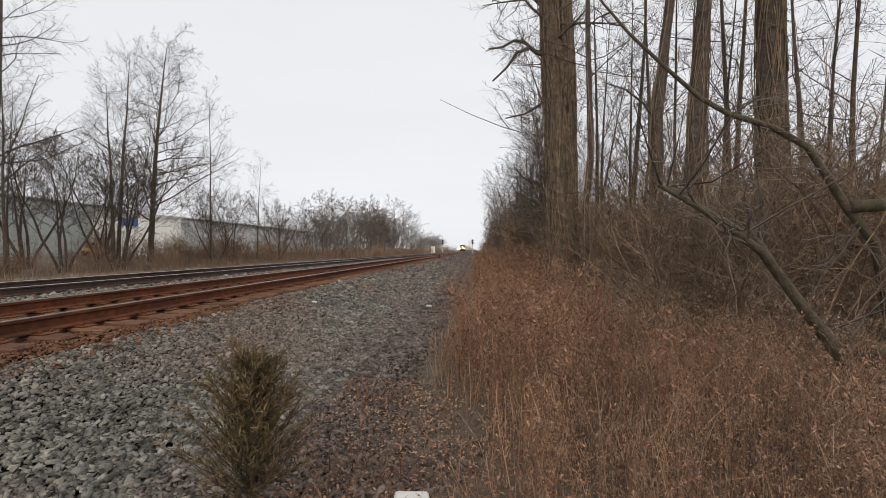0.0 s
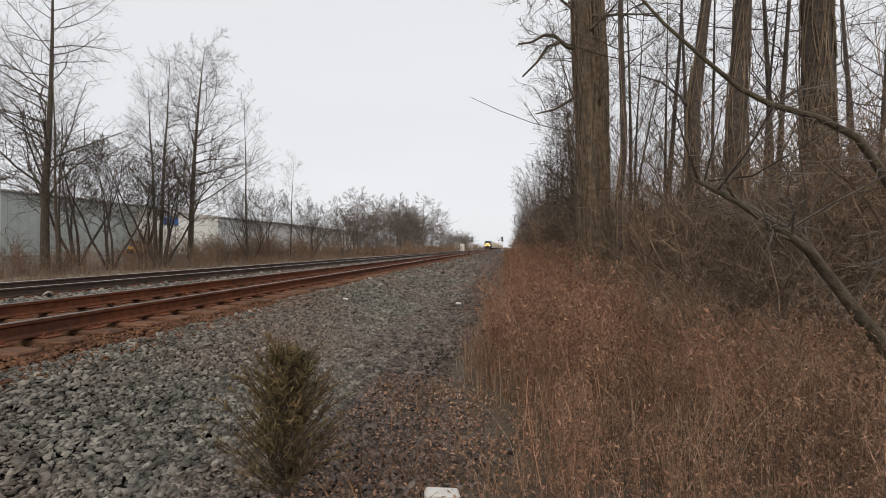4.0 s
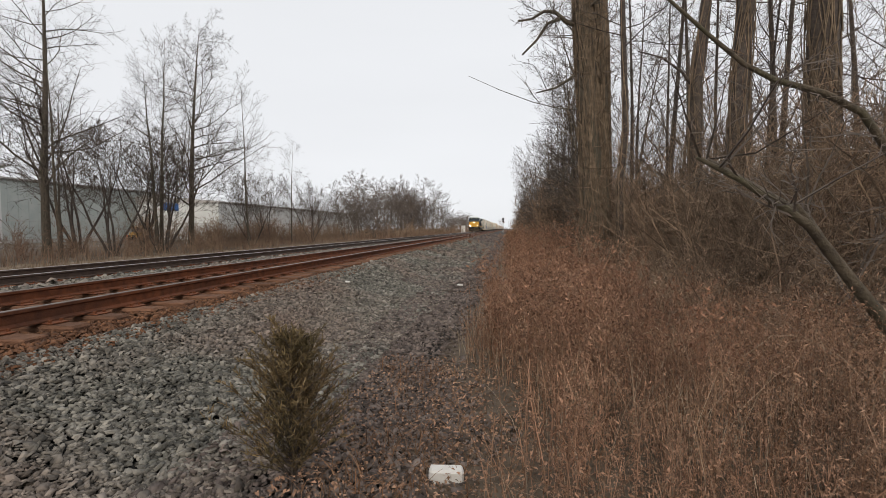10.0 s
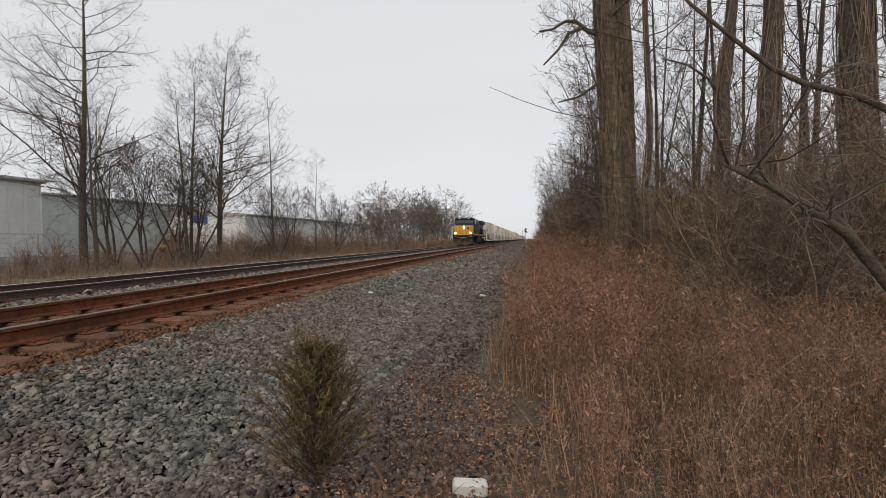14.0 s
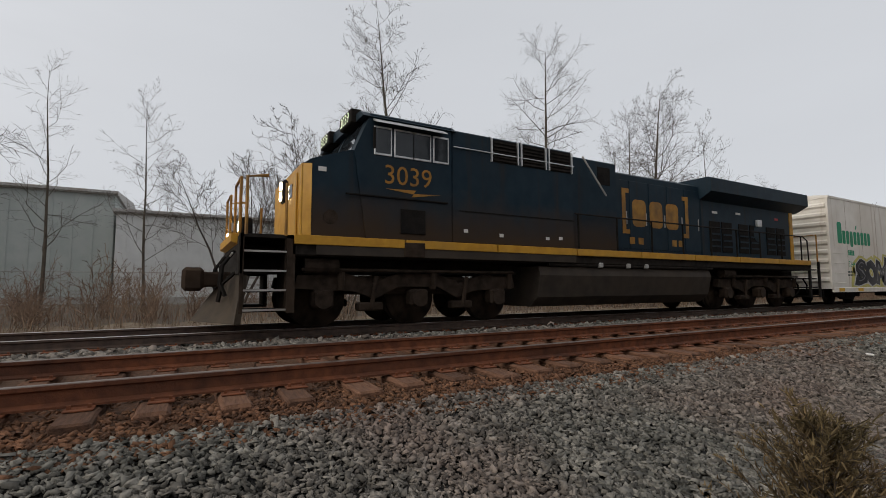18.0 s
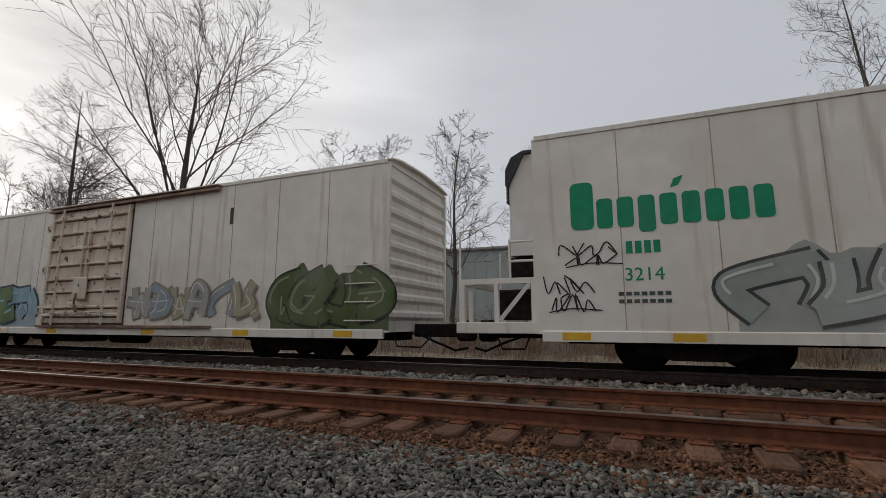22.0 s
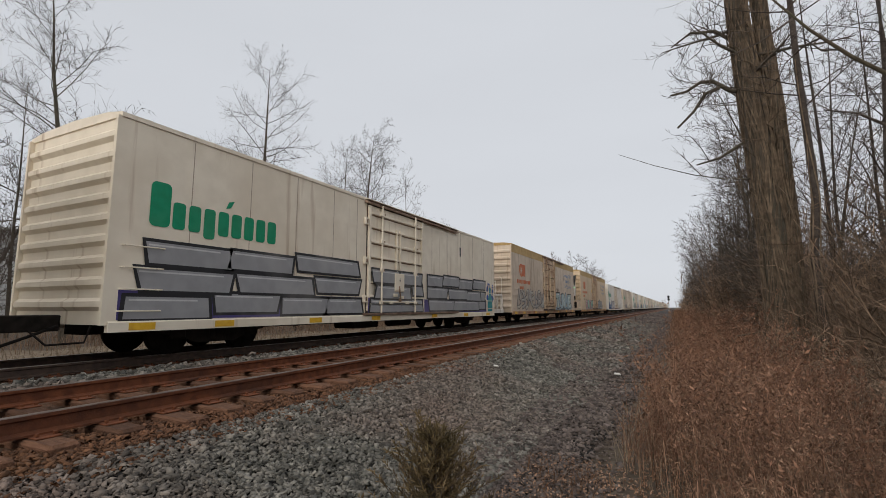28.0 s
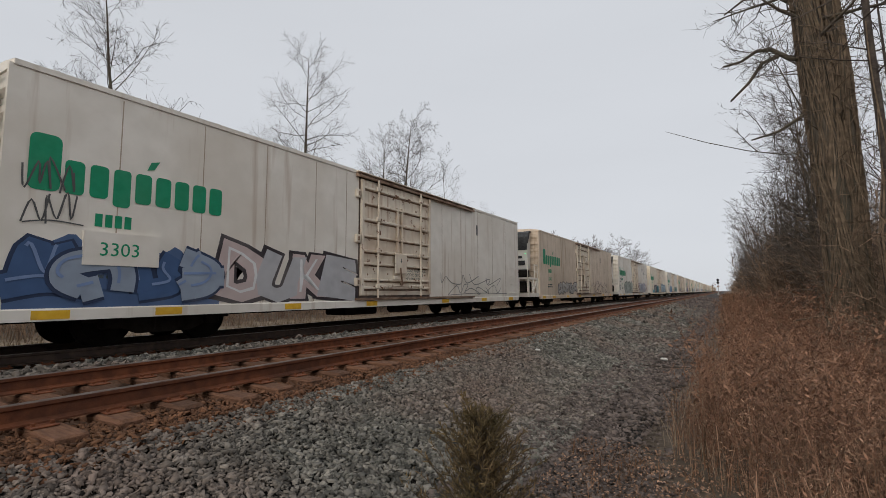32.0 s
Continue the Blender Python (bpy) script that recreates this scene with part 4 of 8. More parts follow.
def viny_tree(name, label, stems, limbs, seed, vines, top, boughs, bark):
    """A trunk of one or more stems, each (spots, radius, height), with limbs drawn along given lines, boughs and vines."""
    t = thing(name, pose(0, 0, 0), label, "tree", "trees of the trackside wood")
    g = Grower(seed, 0.006)
    v = Mesh()
    for spots, rad, h in stems:
        pts = stem_line(spots, h)
        n = len(pts)
        rs = [rad * (1.35 if i == 0 else 1.1 if i == 1 else 1.0 - 0.75 * (max(pts[i].z - 4, 0) / (h - 2))) for i in range(n)]
        g.wood.tube(pts, rs, 12, caps=False)
        vine_cover(v, g.r, pts, rs, vines, top, loose=vines)
        for k in range(boughs):
            i = g.r.randrange(max(n // 3, 1), n - 1)
            p = pts[i].lerp(pts[i + 1], g.r.random())
            a = g.r.uniform(0, 6.283)
            g.branch(p, Vector((math.cos(a), math.sin(a), g.r.uniform(-0.15, 0.6))).normalized(), g.r.uniform(1.4, 3.6), max(rs[i] * 0.2, 0.018), 1, (0, 8, 6), SPREAD)
    for line, r0, r1, kids in limbs:
        pts = [Vector(p) for p in line]
        n = len(pts)
        g.wood.tube(pts, [r0 + (r1 - r0) * i / (n - 1) for i in range(n)], 8, caps=True)
        for k in range(kids):
            i = g.r.randrange(0, n - 1)
            p = pts[i].lerp(pts[i + 1], g.r.random())
            a = g.r.uniform(0, 6.283)
            g.branch(p, Vector((math.cos(a), math.sin(a), g.r.uniform(-0.4, 0.8))).normalized(), g.r.uniform(0.5, 1.6), 0.014, 2, (0, 0, 7, 4), SPREAD)
    part("trunk", g.wood.data("trunk", bark, True), None, t)
    part("crown", g.twig.data("crown", TWIG), None, t)
    if vines:
        part("vine", v.data("vine", VINE), None, t, "dead pale vine stems climbing the bark")


def build_viny_trees():
    y = 14.1
    viny_tree("vine_wrapped_tree", "thick twin-trunked tree wrapped in dead vines",
              [([(2.5, y, -0.2), (2.47, y, 0.4), (2.44, y, 2.0), (2.42, y, 3.3), (2.33, y, 5.0), (2.22, y, 6.7), (2.07, y, 9.0)], 0.32, 19),
               ([(2.76, y + 0.15, -0.2), (2.76, y + 0.15, 0.4), (2.76, y + 0.15, 3.3), (2.72, y + 0.15, 6.7), (2.6, y + 0.15, 9.0)], 0.2, 19)],
              [([(2.1, y, 7.3), (1.73, y - 0.05, 7.4), (1.35, y - 0.1, 7.72), (1.05, y - 0.1, 7.75), (0.7, y - 0.12, 7.55), (0.3, y - 0.12, 7.52)], 0.075, 0.025, 8),
               ([(1.5, y - 0.1, 7.5), (1.16, y - 0.1, 7.4), (0.85, y - 0.1, 6.95), (0.43, y - 0.1, 6.55)], 0.06, 0.025, 7),
               ([(2.25, y, 6.1), (1.85, y, 5.85), (1.4, y, 5.58), (0.83, y, 5.46)], 0.06, 0.02, 8),
               ([(2.2, y, 4.9), (1.4, y - 0.2, 4.95), (0.72, y - 0.3, 5.12), (-0.2, y - 0.3, 5.5), (-1.13, y - 0.3, 5.96)], 0.018, 0.006, 1),
               ([(2.1, y, 8.6), (1.5, y, 9.2), (0.9, y, 9.3), (0.4, y, 9.0)], 0.06, 0.02, 10)],
              31, 110, 12, 18, BARK)
    lab = "bare tree with dead vines at the wood's edge"
    viny_tree("bare_tree", "slender crooked bare tree at the wood's edge", [([(3.0, 13, -0.2), (3.0, 13, 1.0), (2.95, 13, 2.7), (3.1, 13, 4.0), (3.05, 13, 5.75), (3.0, 13, 7.2), (2.99, 13, 8.4)], 0.085, 15)], [], 33, 5, 6, 14, BARK_DARK)
    viny_tree("bare_tree", lab, [([(4.92, 13, -0.2), (4.92, 13, 0.5), (4.9, 13, 2.1), (4.84, 13, 5.2), (5.0, 13, 6.6), (5.17, 13, 8.3)], 0.15, 16)], [([(4.84, 13, 5.0), (4.5, 13, 5.5), (4.0, 13, 5.9), (3.4, 13, 6.1)], 0.05, 0.015, 8)], 34, 12, 8, 16, BARK_DARK)
    viny_tree("bare_tree", lab, [([(5.85, 13, -0.2), (5.85, 13, 0.5), (5.84, 13, 2.5), (5.88, 13, 4.7), (6.07, 13, 8.3)], 0.225, 18)], [], 35, 30, 10, 16, BARK_DARK)
    viny_tree("bare_tree", "thick bare tree hung with dead vines", [([(7.85, 13, -0.2), (7.85, 13, 0.5), (7.86, 13, 3.6), (7.8, 13, 5.2), (7.78, 13, 8.2)], 0.37, 20)], [], 36, 70, 12, 18, BARK_DARK)
    # a fallen bough sloping through the brush, and a leaning stem cut off near the ground
    viny_tree("fallen_bough", "long fallen bough sloping down through the brush",
              [], [([(5.0, 5.9, 0.1), (4.82, 6.0, 1.58), (4.47, 6.0, 2.05), (4.25, 6.0, 2.42), (4.03, 6.0, 2.77), (3.63, 6.0, 3.01), (3.13, 6.05, 3.2), (2.81, 6.1, 3.42), (2.39, 6.1, 3.81), (1.93, 6.1, 4.26), (1.6, 6.1, 4.66), (1.3, 6.2, 5.2)], 0.062, 0.011, 12), ([(4.5, 5.95, 2.03), (4.9, 6.0, 2.06), (5.6, 6.1, 2.12)], 0.075, 0.08, 0)], 37, 0, 1, 0, BOUGH)
    viny_tree("leaning_tree", "leaning dead stem at the edge of the weeds",
              [], [([(3.5, 4.5, -0.05), (3.43, 4.5, 0.37), (3.16, 4.5, 0.75), (2.93, 4.5, 1.06), (2.63, 4.5, 1.48), (2.39, 4.5, 1.66), (2.08, 4.55, 1.9), (1.73, 4.6, 2.12)], 0.075, 0.02, 9),
                   ([(3.6, 4.9, -0.05), (3.5, 4.95, 0.6), (3.2, 5.0, 1.1), (2.8, 5.0, 1.7)], 0.05, 0.02, 4)], 38, 0, 1, 0, BOUGH)
    viny_tree("fallen_log", "weathered fallen log lying in the brush", [], [([(3.75, 4.75, 0.5), (4.3, 4.9, 0.42), (6.2, 5.3, 0.3)], 0.13, 0.15, 0), ([(3.9, 4.9, 0.2), (4.6, 5.0, 0.15), (6.0, 5.2, 0.1)], 0.09, 0.11, 0)], 39, 0, 1, 0, BOUGH)


def merged(name, base, spots, mats, label, category):
    """Many copies of a few twig meshes joined into one mass. spots: form, x, y, z, turn, scale."""
    V, F, off = [], [], 0
    for k, x, y, z, turn, s in spots:
        bv, bf = base[k]
        c, d = math.cos(turn), math.sin(turn)
        w = bv * s
        w = np.stack([w[:, 0] * c - w[:, 1] * d + x, w[:, 0] * d + w[:, 1] * c + y, w[:, 2] + z], 1)
        V.append(w)
        F.append(bf + off)
        off += len(bv)
    return single(name, bulk(name, np.concatenate(V), np.concatenate(F), mats), None, label, category, kind="stuff")


def twig_base(seed, height, stems, kids, lean, least=0.0045, thick=0.014, droop=0.0):
    g = Grower(seed, least, 0.018, droop)
    for s in range(stems):
        a = g.r.uniform(0, 6.283)
        k = g.r.uniform(*lean)
        p = Vector((g.r.gauss(0, 0.25), g.r.gauss(0, 0.25), -0.05))
        g.branch(p, Vector((math.cos(a) * k, math.sin(a) * k, 1)).normalized(), height * g.r.uniform(0.55, 1.1), thick, 2, kids, SPREAD)
    return np.array(g.twig.v), np.array([f for f in g.twig.f if len(f) == 4])


def build_thicket():
    base = [twig_base(40 + k, h, 9, (0, 0, 7, 5), (0.1, 0.6), 0.0052, 0.012, 0.06) for k, h in enumerate((2.2, 2.8, 3.2, 1.8, 3.4, 3.0))]
    light = [twig_base(50 + k, h, 9, (0, 0, 5, 2), (0.05, 0.45), 0.016, 0.02) for k, h in enumerate((2.2, 2.8, 3.2, 1.8, 3.4, 3.0))]
    rng = random.Random(21)

    def fill(areas):
        out = []
        for y0, y1, x0, x1, n, s in areas:
            for _ in range(n):
                x, y = rng.uniform(x0, x1), rng.uniform(y0, y1)
                out.append((rng.randrange(6), x, y, ground_z(x), rng.uniform(0, 6.28), rng.uniform(0.7, 1.25) * s))
        return out
    merged("brush_thicket", base, fill([(7.0, 14, 3.2, 8.5, 70, 0.85), (8.5, 14, 4.6, 11, 80, 1.3), (4.5, 9, 5.0, 9, 25, 1.05), (14, 32, 3.4, 12, 160, 1.35), (-30, -6, 2.6, 8, 110, 1.25)]), TWIG_RED, "tangled reddish-brown leafless brush along the wood", "brush")
    merged("far_thicket", light, fill([(30, 60, 2.6, 7, 120, 1.25), (60, 160, 3.0, 7, 100, 1.5), (160, 330, 3.6, 7, 60, 1.8), (-70, -30, 2.9, 7, 100, 1.4), (-170, -70, 3.4, 7, 70, 1.6)]), TWIG_RED, "brown leafless brush along the distant wood's edge", "brush")
    merged("sapling_thicket", light, fill([(18, 34, 3.8, 7, 40, 1.2), (34, 70, 3.6, 7, 50, 1.4), (70, 130, 3.6, 8, 50, 1.8), (-60, -20, 3.0, 7, 100, 1.7)]), TWIG, "grey-brown leafless saplings along the wood's edge", "brush")
    merged("verge_brush", light, fill([(-60, 62, -25, -18.5, 240, 0.55), (30, 62, -30, -22, 110, 0.85), (-14, 16, -31, -23, 35, 0.7), (62, 160, -24, -15, 110, 0.8), (-170, -40, -26, -15, 150, 1.0), (-140, -82, -22, -13.4, 90, 1.5), (160, 330, -22, -14, 50, 1.1)]), BRUSH_TAN, "low brown brush on the verge beyond the tracks", "brush")


def build_canes(name, mats, areas, seed, label):
    """Arching leafless canes and saplings with crooked side twigs, joined. areas: x0, x1, y0, y1, count, height, radius."""
    r = random.Random(seed)
    m = Mesh()
    for x0, x1, y0, y1, n, h, rad in areas:
        for _ in range(n):
            x, y, a = r.uniform(x0, x1), r.uniform(y0, y1), r.uniform(0, 6.283)
            H, lean, sag = h * r.uniform(0.5, 1.15), r.uniform(0.15, 1.0), r.uniform(0.0, 0.75)
            d = Vector((math.cos(a), math.sin(a), 0))
            side_way = Vector((-d.y, d.x, 0))
            pts, off = [], 0.0
            for i in range(10):
                s = i / 9
                off += r.gauss(0, 0.05)
                z = H * (s - 0.5 * sag * s * s * (0.6 + lean))
                pts.append(Vector((x, y, ground_z(x) - 0.05 + max(z, 0.0))) + d * (H * lean * 0.75 * s ** 1.5) + side_way * off)
            w = rad * r.uniform(0.6, 1.5)
            m.tube(pts, [w * (1 - 0.75 * i / 9) for i in range(10)], 4, caps=False)
            for k in range(9):
                i = r.randrange(2, 9)
                p = pts[i].lerp(pts[i + 1], r.random()) if i < 9 else pts[9]
                q = (pts[min(i + 1, 9)] - pts[i - 1]).normalized() * 0.5 + Vector((r.gauss(0, 0.7), r.gauss(0, 0.7), r.gauss(0.35, 0.5)))
                q.normalize()
                ln = H * r.uniform(0.1, 0.34)
                tw = [p]
                for j in range(4):
                    q = (q + Vector((r.gauss(0, 0.22), r.gauss(0, 0.22), r.gauss(0, 0.2)))).normalized()
                    tw.append(tw[-1] + q * (ln / 4))
                tr = w * r.uniform(0.22, 0.42)
                m.tube(tw, [tr, tr * 0.85, tr * 0.7, tr * 0.5, tr * 0.3], 3, caps=False)
                for j in (1, 2, 3, 3):
                    e = (q + Vector((r.gauss(0, 0.7), r.gauss(0, 0.7), r.gauss(0.1, 0.6)))).normalized()
                    m.strip([tw[j], tw[j] + e * ln * r.uniform(0.15, 0.4)], [tr * 0.5, tr * 0.3], e.orthogonal().normalized())
    single(name, m.data(name, mats), None, label, "brush", kind="stuff")


def weed_base(seed, h):
    """One branched dead weed: a stiff stem, rising side sprigs and curled leaves or seed tufts on them."""
    rng = np.random.default_rng(seed)
    Q = []

    def stick(p, q, w):
        o = np.cross(q - p, rng.normal(0, 1, 3))
        o = o / (np.linalg.norm(o) + 1e-9) * w
        Q.append([p - o, p + o, q + o * 0.5, q - o * 0.5])
    lean = rng.normal(0, 0.14, 2)
    stem = [np.array([lean[0] * t * t * h, lean[1] * t * t * h, t * h]) for t in np.linspace(0, 1, 5)]
    for a, b in zip(stem[:-1], stem[1:]):
        stick(a, b, 0.0022)
    for k in range(11):
        t = rng.uniform(0.3, 1.0)
        p = np.array([lean[0] * t * t * h, lean[1] * t * t * h, t * h])
        an, up = rng.uniform(0, 6.283), rng.uniform(0.5, 1.5)
        q = p + np.array([math.cos(an), math.sin(an), up]) * h * rng.uniform(0.06, 0.2) * (1.25 - 0.6 * t)
        stick(p, q, 0.0013)
        for j in range(4):
            c = p + (q - p) * rng.uniform(0.3, 1.1) + rng.normal(0, 0.012, 3)
            d, e = rng.normal(0, 1, 3), rng.normal(0, 1, 3)
            L = rng.uniform(0.007, 0.022)
            d = d / np.linalg.norm(d) * L
            e = np.cross(d, e)
            e = e / np.linalg.norm(e) * L * 0.33
            Q.append([c, c + d + e, c + d * 2, c + d - e])
    v = np.array(Q).reshape(-1, 3)
    return v, np.arange(len(v)).reshape(-1, 4)


def build_branched_weeds():
    rng = random.Random(71)
    base = [weed_base(200 + k, h) for k, h in enumerate((0.55, 0.7, 0.85, 0.62, 0.5, 0.78))]

    def spots(areas):
        out = []
        for x0, x1, y0, y1, n, s in areas:
            for _ in range(n):
                x, y = rng.uniform(x0, x1), rng.uniform(y0, y1)
                if x < x0 + 0.3 + (0.25 * math.sin(y * 0.7) + 0.2 * math.sin(y * 1.9 + 1)) * (x0 < 0.5):
                    continue
                c = 1 + 0.3 * math.sin(x * 2.3 + math.sin(y * 1.7)) * math.cos(y * 1.3)
                out.append((rng.randrange(6), x, y, ground_z(x) - 0.01, rng.uniform(0, 6.28), rng.uniform(0.6, 1.25) * s * c))
        return out
    merged("branched_russet_weeds", base, spots([(-0.45, 1.9, 3.4, 9, 900, 1.1), (-0.4, 2.6, 9, 16, 480, 1.35), (-0.4, 3, 16, 30, 320, 1.7), (-0.8, 3.2, -8, -2, 320, 0.95), (-0.9, 3.6, -18, -8, 250, 1.3)]), WEED_RED, "tall russet branched dead weeds beside the ballast", "weeds")
    merged("branched_tan_weeds", base, spots([(-0.2, 3.6, 2.2, 6, 1700, 0.72), (0.3, 3.4, 0.9, 2.6, 900, 0.55), (-0.3, 3.5, -7, -1.6, 600, 0.75)]), WEED_TIP, "knee-high brown dead weeds with curled leaves", "weeds")
    merged("dull_tan_weeds", base, spots([(1.4, 6.0, 4.5, 11, 1400, 0.95), (1.5, 5.0, 11, 16, 400, 1.2), (1.5, 4.5, -8, -2.5, 350, 0.8)]), WEED_TAN, "dull tan dead weeds under the thicket", "weeds")


def blades(name, mats, boxes, seed, label, lean=0.35):
    """Dry stalks and blades, joined. boxes: x0, x1, y0, y1, count, height, width."""
    rng = np.random.default_rng(seed)
    V, F, off = [], [], 0
    for x0, x1, y0, y1, n, h, w in boxes:
        px, py = rng.uniform(x0, x1, n), rng.uniform(y0, y1, n)
        clump = np.sin(px * 2.1 + 1.3 * np.sin(py * 1.1)) * np.cos(py * 1.7 + px)
        edge = 0.25 * np.sin(py * 0.7) + 0.2 * np.sin(py * 1.9 + 1)
        keep = (px > x0 + 0.35 + edge * (x0 < 0.5)) & (rng.uniform(0, 1, n) < 0.62 + 0.38 * clump)
        px, py = px[keep], py[keep]
        n2 = len(px)
        H = h * rng.uniform(0.45, 1.15, n2) * (1 + 0.2 * clump[keep])
        a, k = rng.uniform(0, 6.283, n2), np.abs(rng.normal(0, lean, n2))
        z = np.interp(px, PROFILE_X, PROFILE_Z) - 0.02
        wa = rng.uniform(0, 3.14, n2)
        pts = []
        for s in (0, 0.4, 0.75, 1.0):
            bend = k * H * s ** 1.6
            c = np.stack([px + np.cos(a) * bend, py + np.sin(a) * bend, z + H * s * (1 - 0.15 * k * s)], -1)
            o = np.stack([np.cos(wa), np.sin(wa), 0 * wa], -1) * (w * (1 - 0.75 * s) / 2 * rng.uniform(0.6, 1.4, n2))[:, None]
            pts += [c - o, c + o]
        v = np.stack(pts, 1).reshape(-1, 3)
        q = np.array([(0, 1, 3, 2), (2, 3, 5, 4), (4, 5, 7, 6)])
        F.append((q[None] + (np.arange(n2) * 8)[:, None, None]).reshape(-1, 4) + off)
        V.append(v)
        off += len(v)
    single(name, bulk(name, np.concatenate(V), np.concatenate(F), mats), None, label, "dry grass", kind="stuff")


def leafy_weeds(name, mats, boxes, seed, label):
    """Stalks with small curled dead leaves and seed heads, joined. boxes as for blades."""
    rng = np.random.default_rng(seed)
    V, F, off = [], [], 0
    for x0, x1, y0, y1, n, h, w in boxes:
        for _ in range(n):
            x, y = rng.uniform(x0, x1), rng.uniform(y0, y1)
            if x < x0 + 0.3 + (0.25 * math.sin(y * 0.7) + 0.2 * math.sin(y * 1.9 + 1)) * (x0 < 0.5):
                continue
            H, a, k = h * rng.uniform(0.45, 1.15) * (1 + 0.25 * math.sin(x * 2.3 + math.sin(y * 1.7)) * math.cos(y * 1.3)), rng.uniform(0, 6.283), abs(rng.normal(0, 0.25))
            z = ground_z(x)
            m = 24
            s = np.concatenate([rng.uniform(0.2, 0.7, 6), rng.uniform(0.6, 1.03, m - 6)])
            c = np.stack([x + np.cos(a) * k * H * s ** 1.6, y + np.sin(a) * k * H * s ** 1.6, z + H * s], -1) + rng.normal(0, 0.022, (m, 3)) * (0.4 + s[:, None])
            d = rng.normal(0, 1, (m, 3))
            d /= np.linalg.norm(d, axis=1)[:, None]
            e = np.cross(d, rng.normal(0, 1, (m, 3)))
            e /= np.linalg.norm(e, axis=1)[:, None]
            L = (w * rng.uniform(0.5, 1.4, m))[:, None]
            leaf = np.stack([c, c + d * L + e * L * 0.21, c + d * L * 2.0, c + d * L - e * L * 0.21], 1)
            o = np.array([0.0022, 0.0018, 0])
            st = np.array([(x, y, z), (x + math.cos(a) * k * H * 0.33, y + math.sin(a) * k * H * 0.33, z + H * 0.5), (x + math.cos(a) * k * H, y + math.sin(a) * k * H, z + H)])
            stem = np.stack([np.stack([st[0] - o, st[0] + o, st[1] + o, st[1] - o]), np.stack([st[1] - o, st[1] + o, st[2] + o, st[2] - o])])
            allq = np.concatenate([leaf, stem]).reshape(-1, 3)
            V.append(allq)
            F.append(np.arange(len(allq)).reshape(-1, 4) + off)
            off += len(allq)
    single(name, bulk(name, np.concatenate(V), np.concatenate(F), mats), None, label, "weeds", kind="stuff")


def build_weeds():
    blades("russet_grass", WEED, [(-0.5, 2.2, 3.2, 14, 3200, 0.6, 0.005), (-0.4, 4, 14, 40, 9000, 0.8, 0.012), (-0.4, 3, 40, 140, 9000, 1.0, 0.05), (0.6, 2.6, 0.9, 4.0, 1500, 0.5, 0.005), (-0.8, 3.5, -8, -2, 4500, 0.7, 0.005), (-1.0, 4.5, -30, -8, 11000, 0.95, 0.014), (-0.6, 4, -120, -30, 9000, 1.1, 0.05)], 2, "tall russet dry grass beside the ballast", 0.5)
    blades("tan_stalks", BRUSH_TAN, [(1.2, 6, 2.5, 12, 3800, 0.55, 0.006), (0.8, 4.5, 0.9, 3, 2000, 0.4, 0.005)], 18, "dull tan dead stalks under the brush", 0.55)
    blades("pale_stalks", WEED_PALE, [(-0.6, 6, 2.0, 12, 7000, 0.6, 0.005), (-0.5, 6, 12, 30, 4000, 0.7, 0.012)], 4, "pale broken dry stalks among the weeds", 0.7)
    blades("golden_grass", GOLDGRASS, [(-0.8, 3.0, -6, -1.5, 9000, 0.85, 0.006), (-0.9, 4.5, -16, -6, 9000, 1.05, 0.01)], 24, "waist-high golden-brown dry grass beside the ballast", 0.7)
    leafy_weeds("leafy_dead_weeds", WEED_TIP, [(-0.5, 3.4, 2.2, 6, 1700, 0.5, 0.0135), (0.3, 3.8, 0.9, 3.0, 900, 0.36, 0.0105), (-0.4, 4.5, 6, 12, 1200, 0.65, 0.02), (-0.8, 3.5, -7, -1.8, 1000, 0.6, 0.0135), (-0.4, 4.5, -14, -7, 600, 0.75, 0.022)], 6, "dead weeds with small curled brown leaves")
    blades("leaf_litter_grass", WEED, [(-1.6, 0.6, 2.2, 4.6, 2500, 0.16, 0.009)], 8, "short pale litter and grass at the edge of the stones", 1.2)
    blades("verge_stalks", BRUSH_TAN, [(-24.5, -18.3, -45, 62, 15000, 0.75, 0.024), (-24, -16, 62, 150, 9000, 1.5, 0.06), (-24, -16, -130, -45, 7000, 1.4, 0.06)], 16, "waist-high tan dead stalks along the verge", 0.4)
    blades("verge_grass", DRYGRASS, [(-17.5, -12.8, -40, 60, 16000, 0.16, 0.03), (-20, -15.5, -40, 60, 8000, 0.32, 0.025)], 12, "dry straw-coloured grass beyond the far track", 0.6)


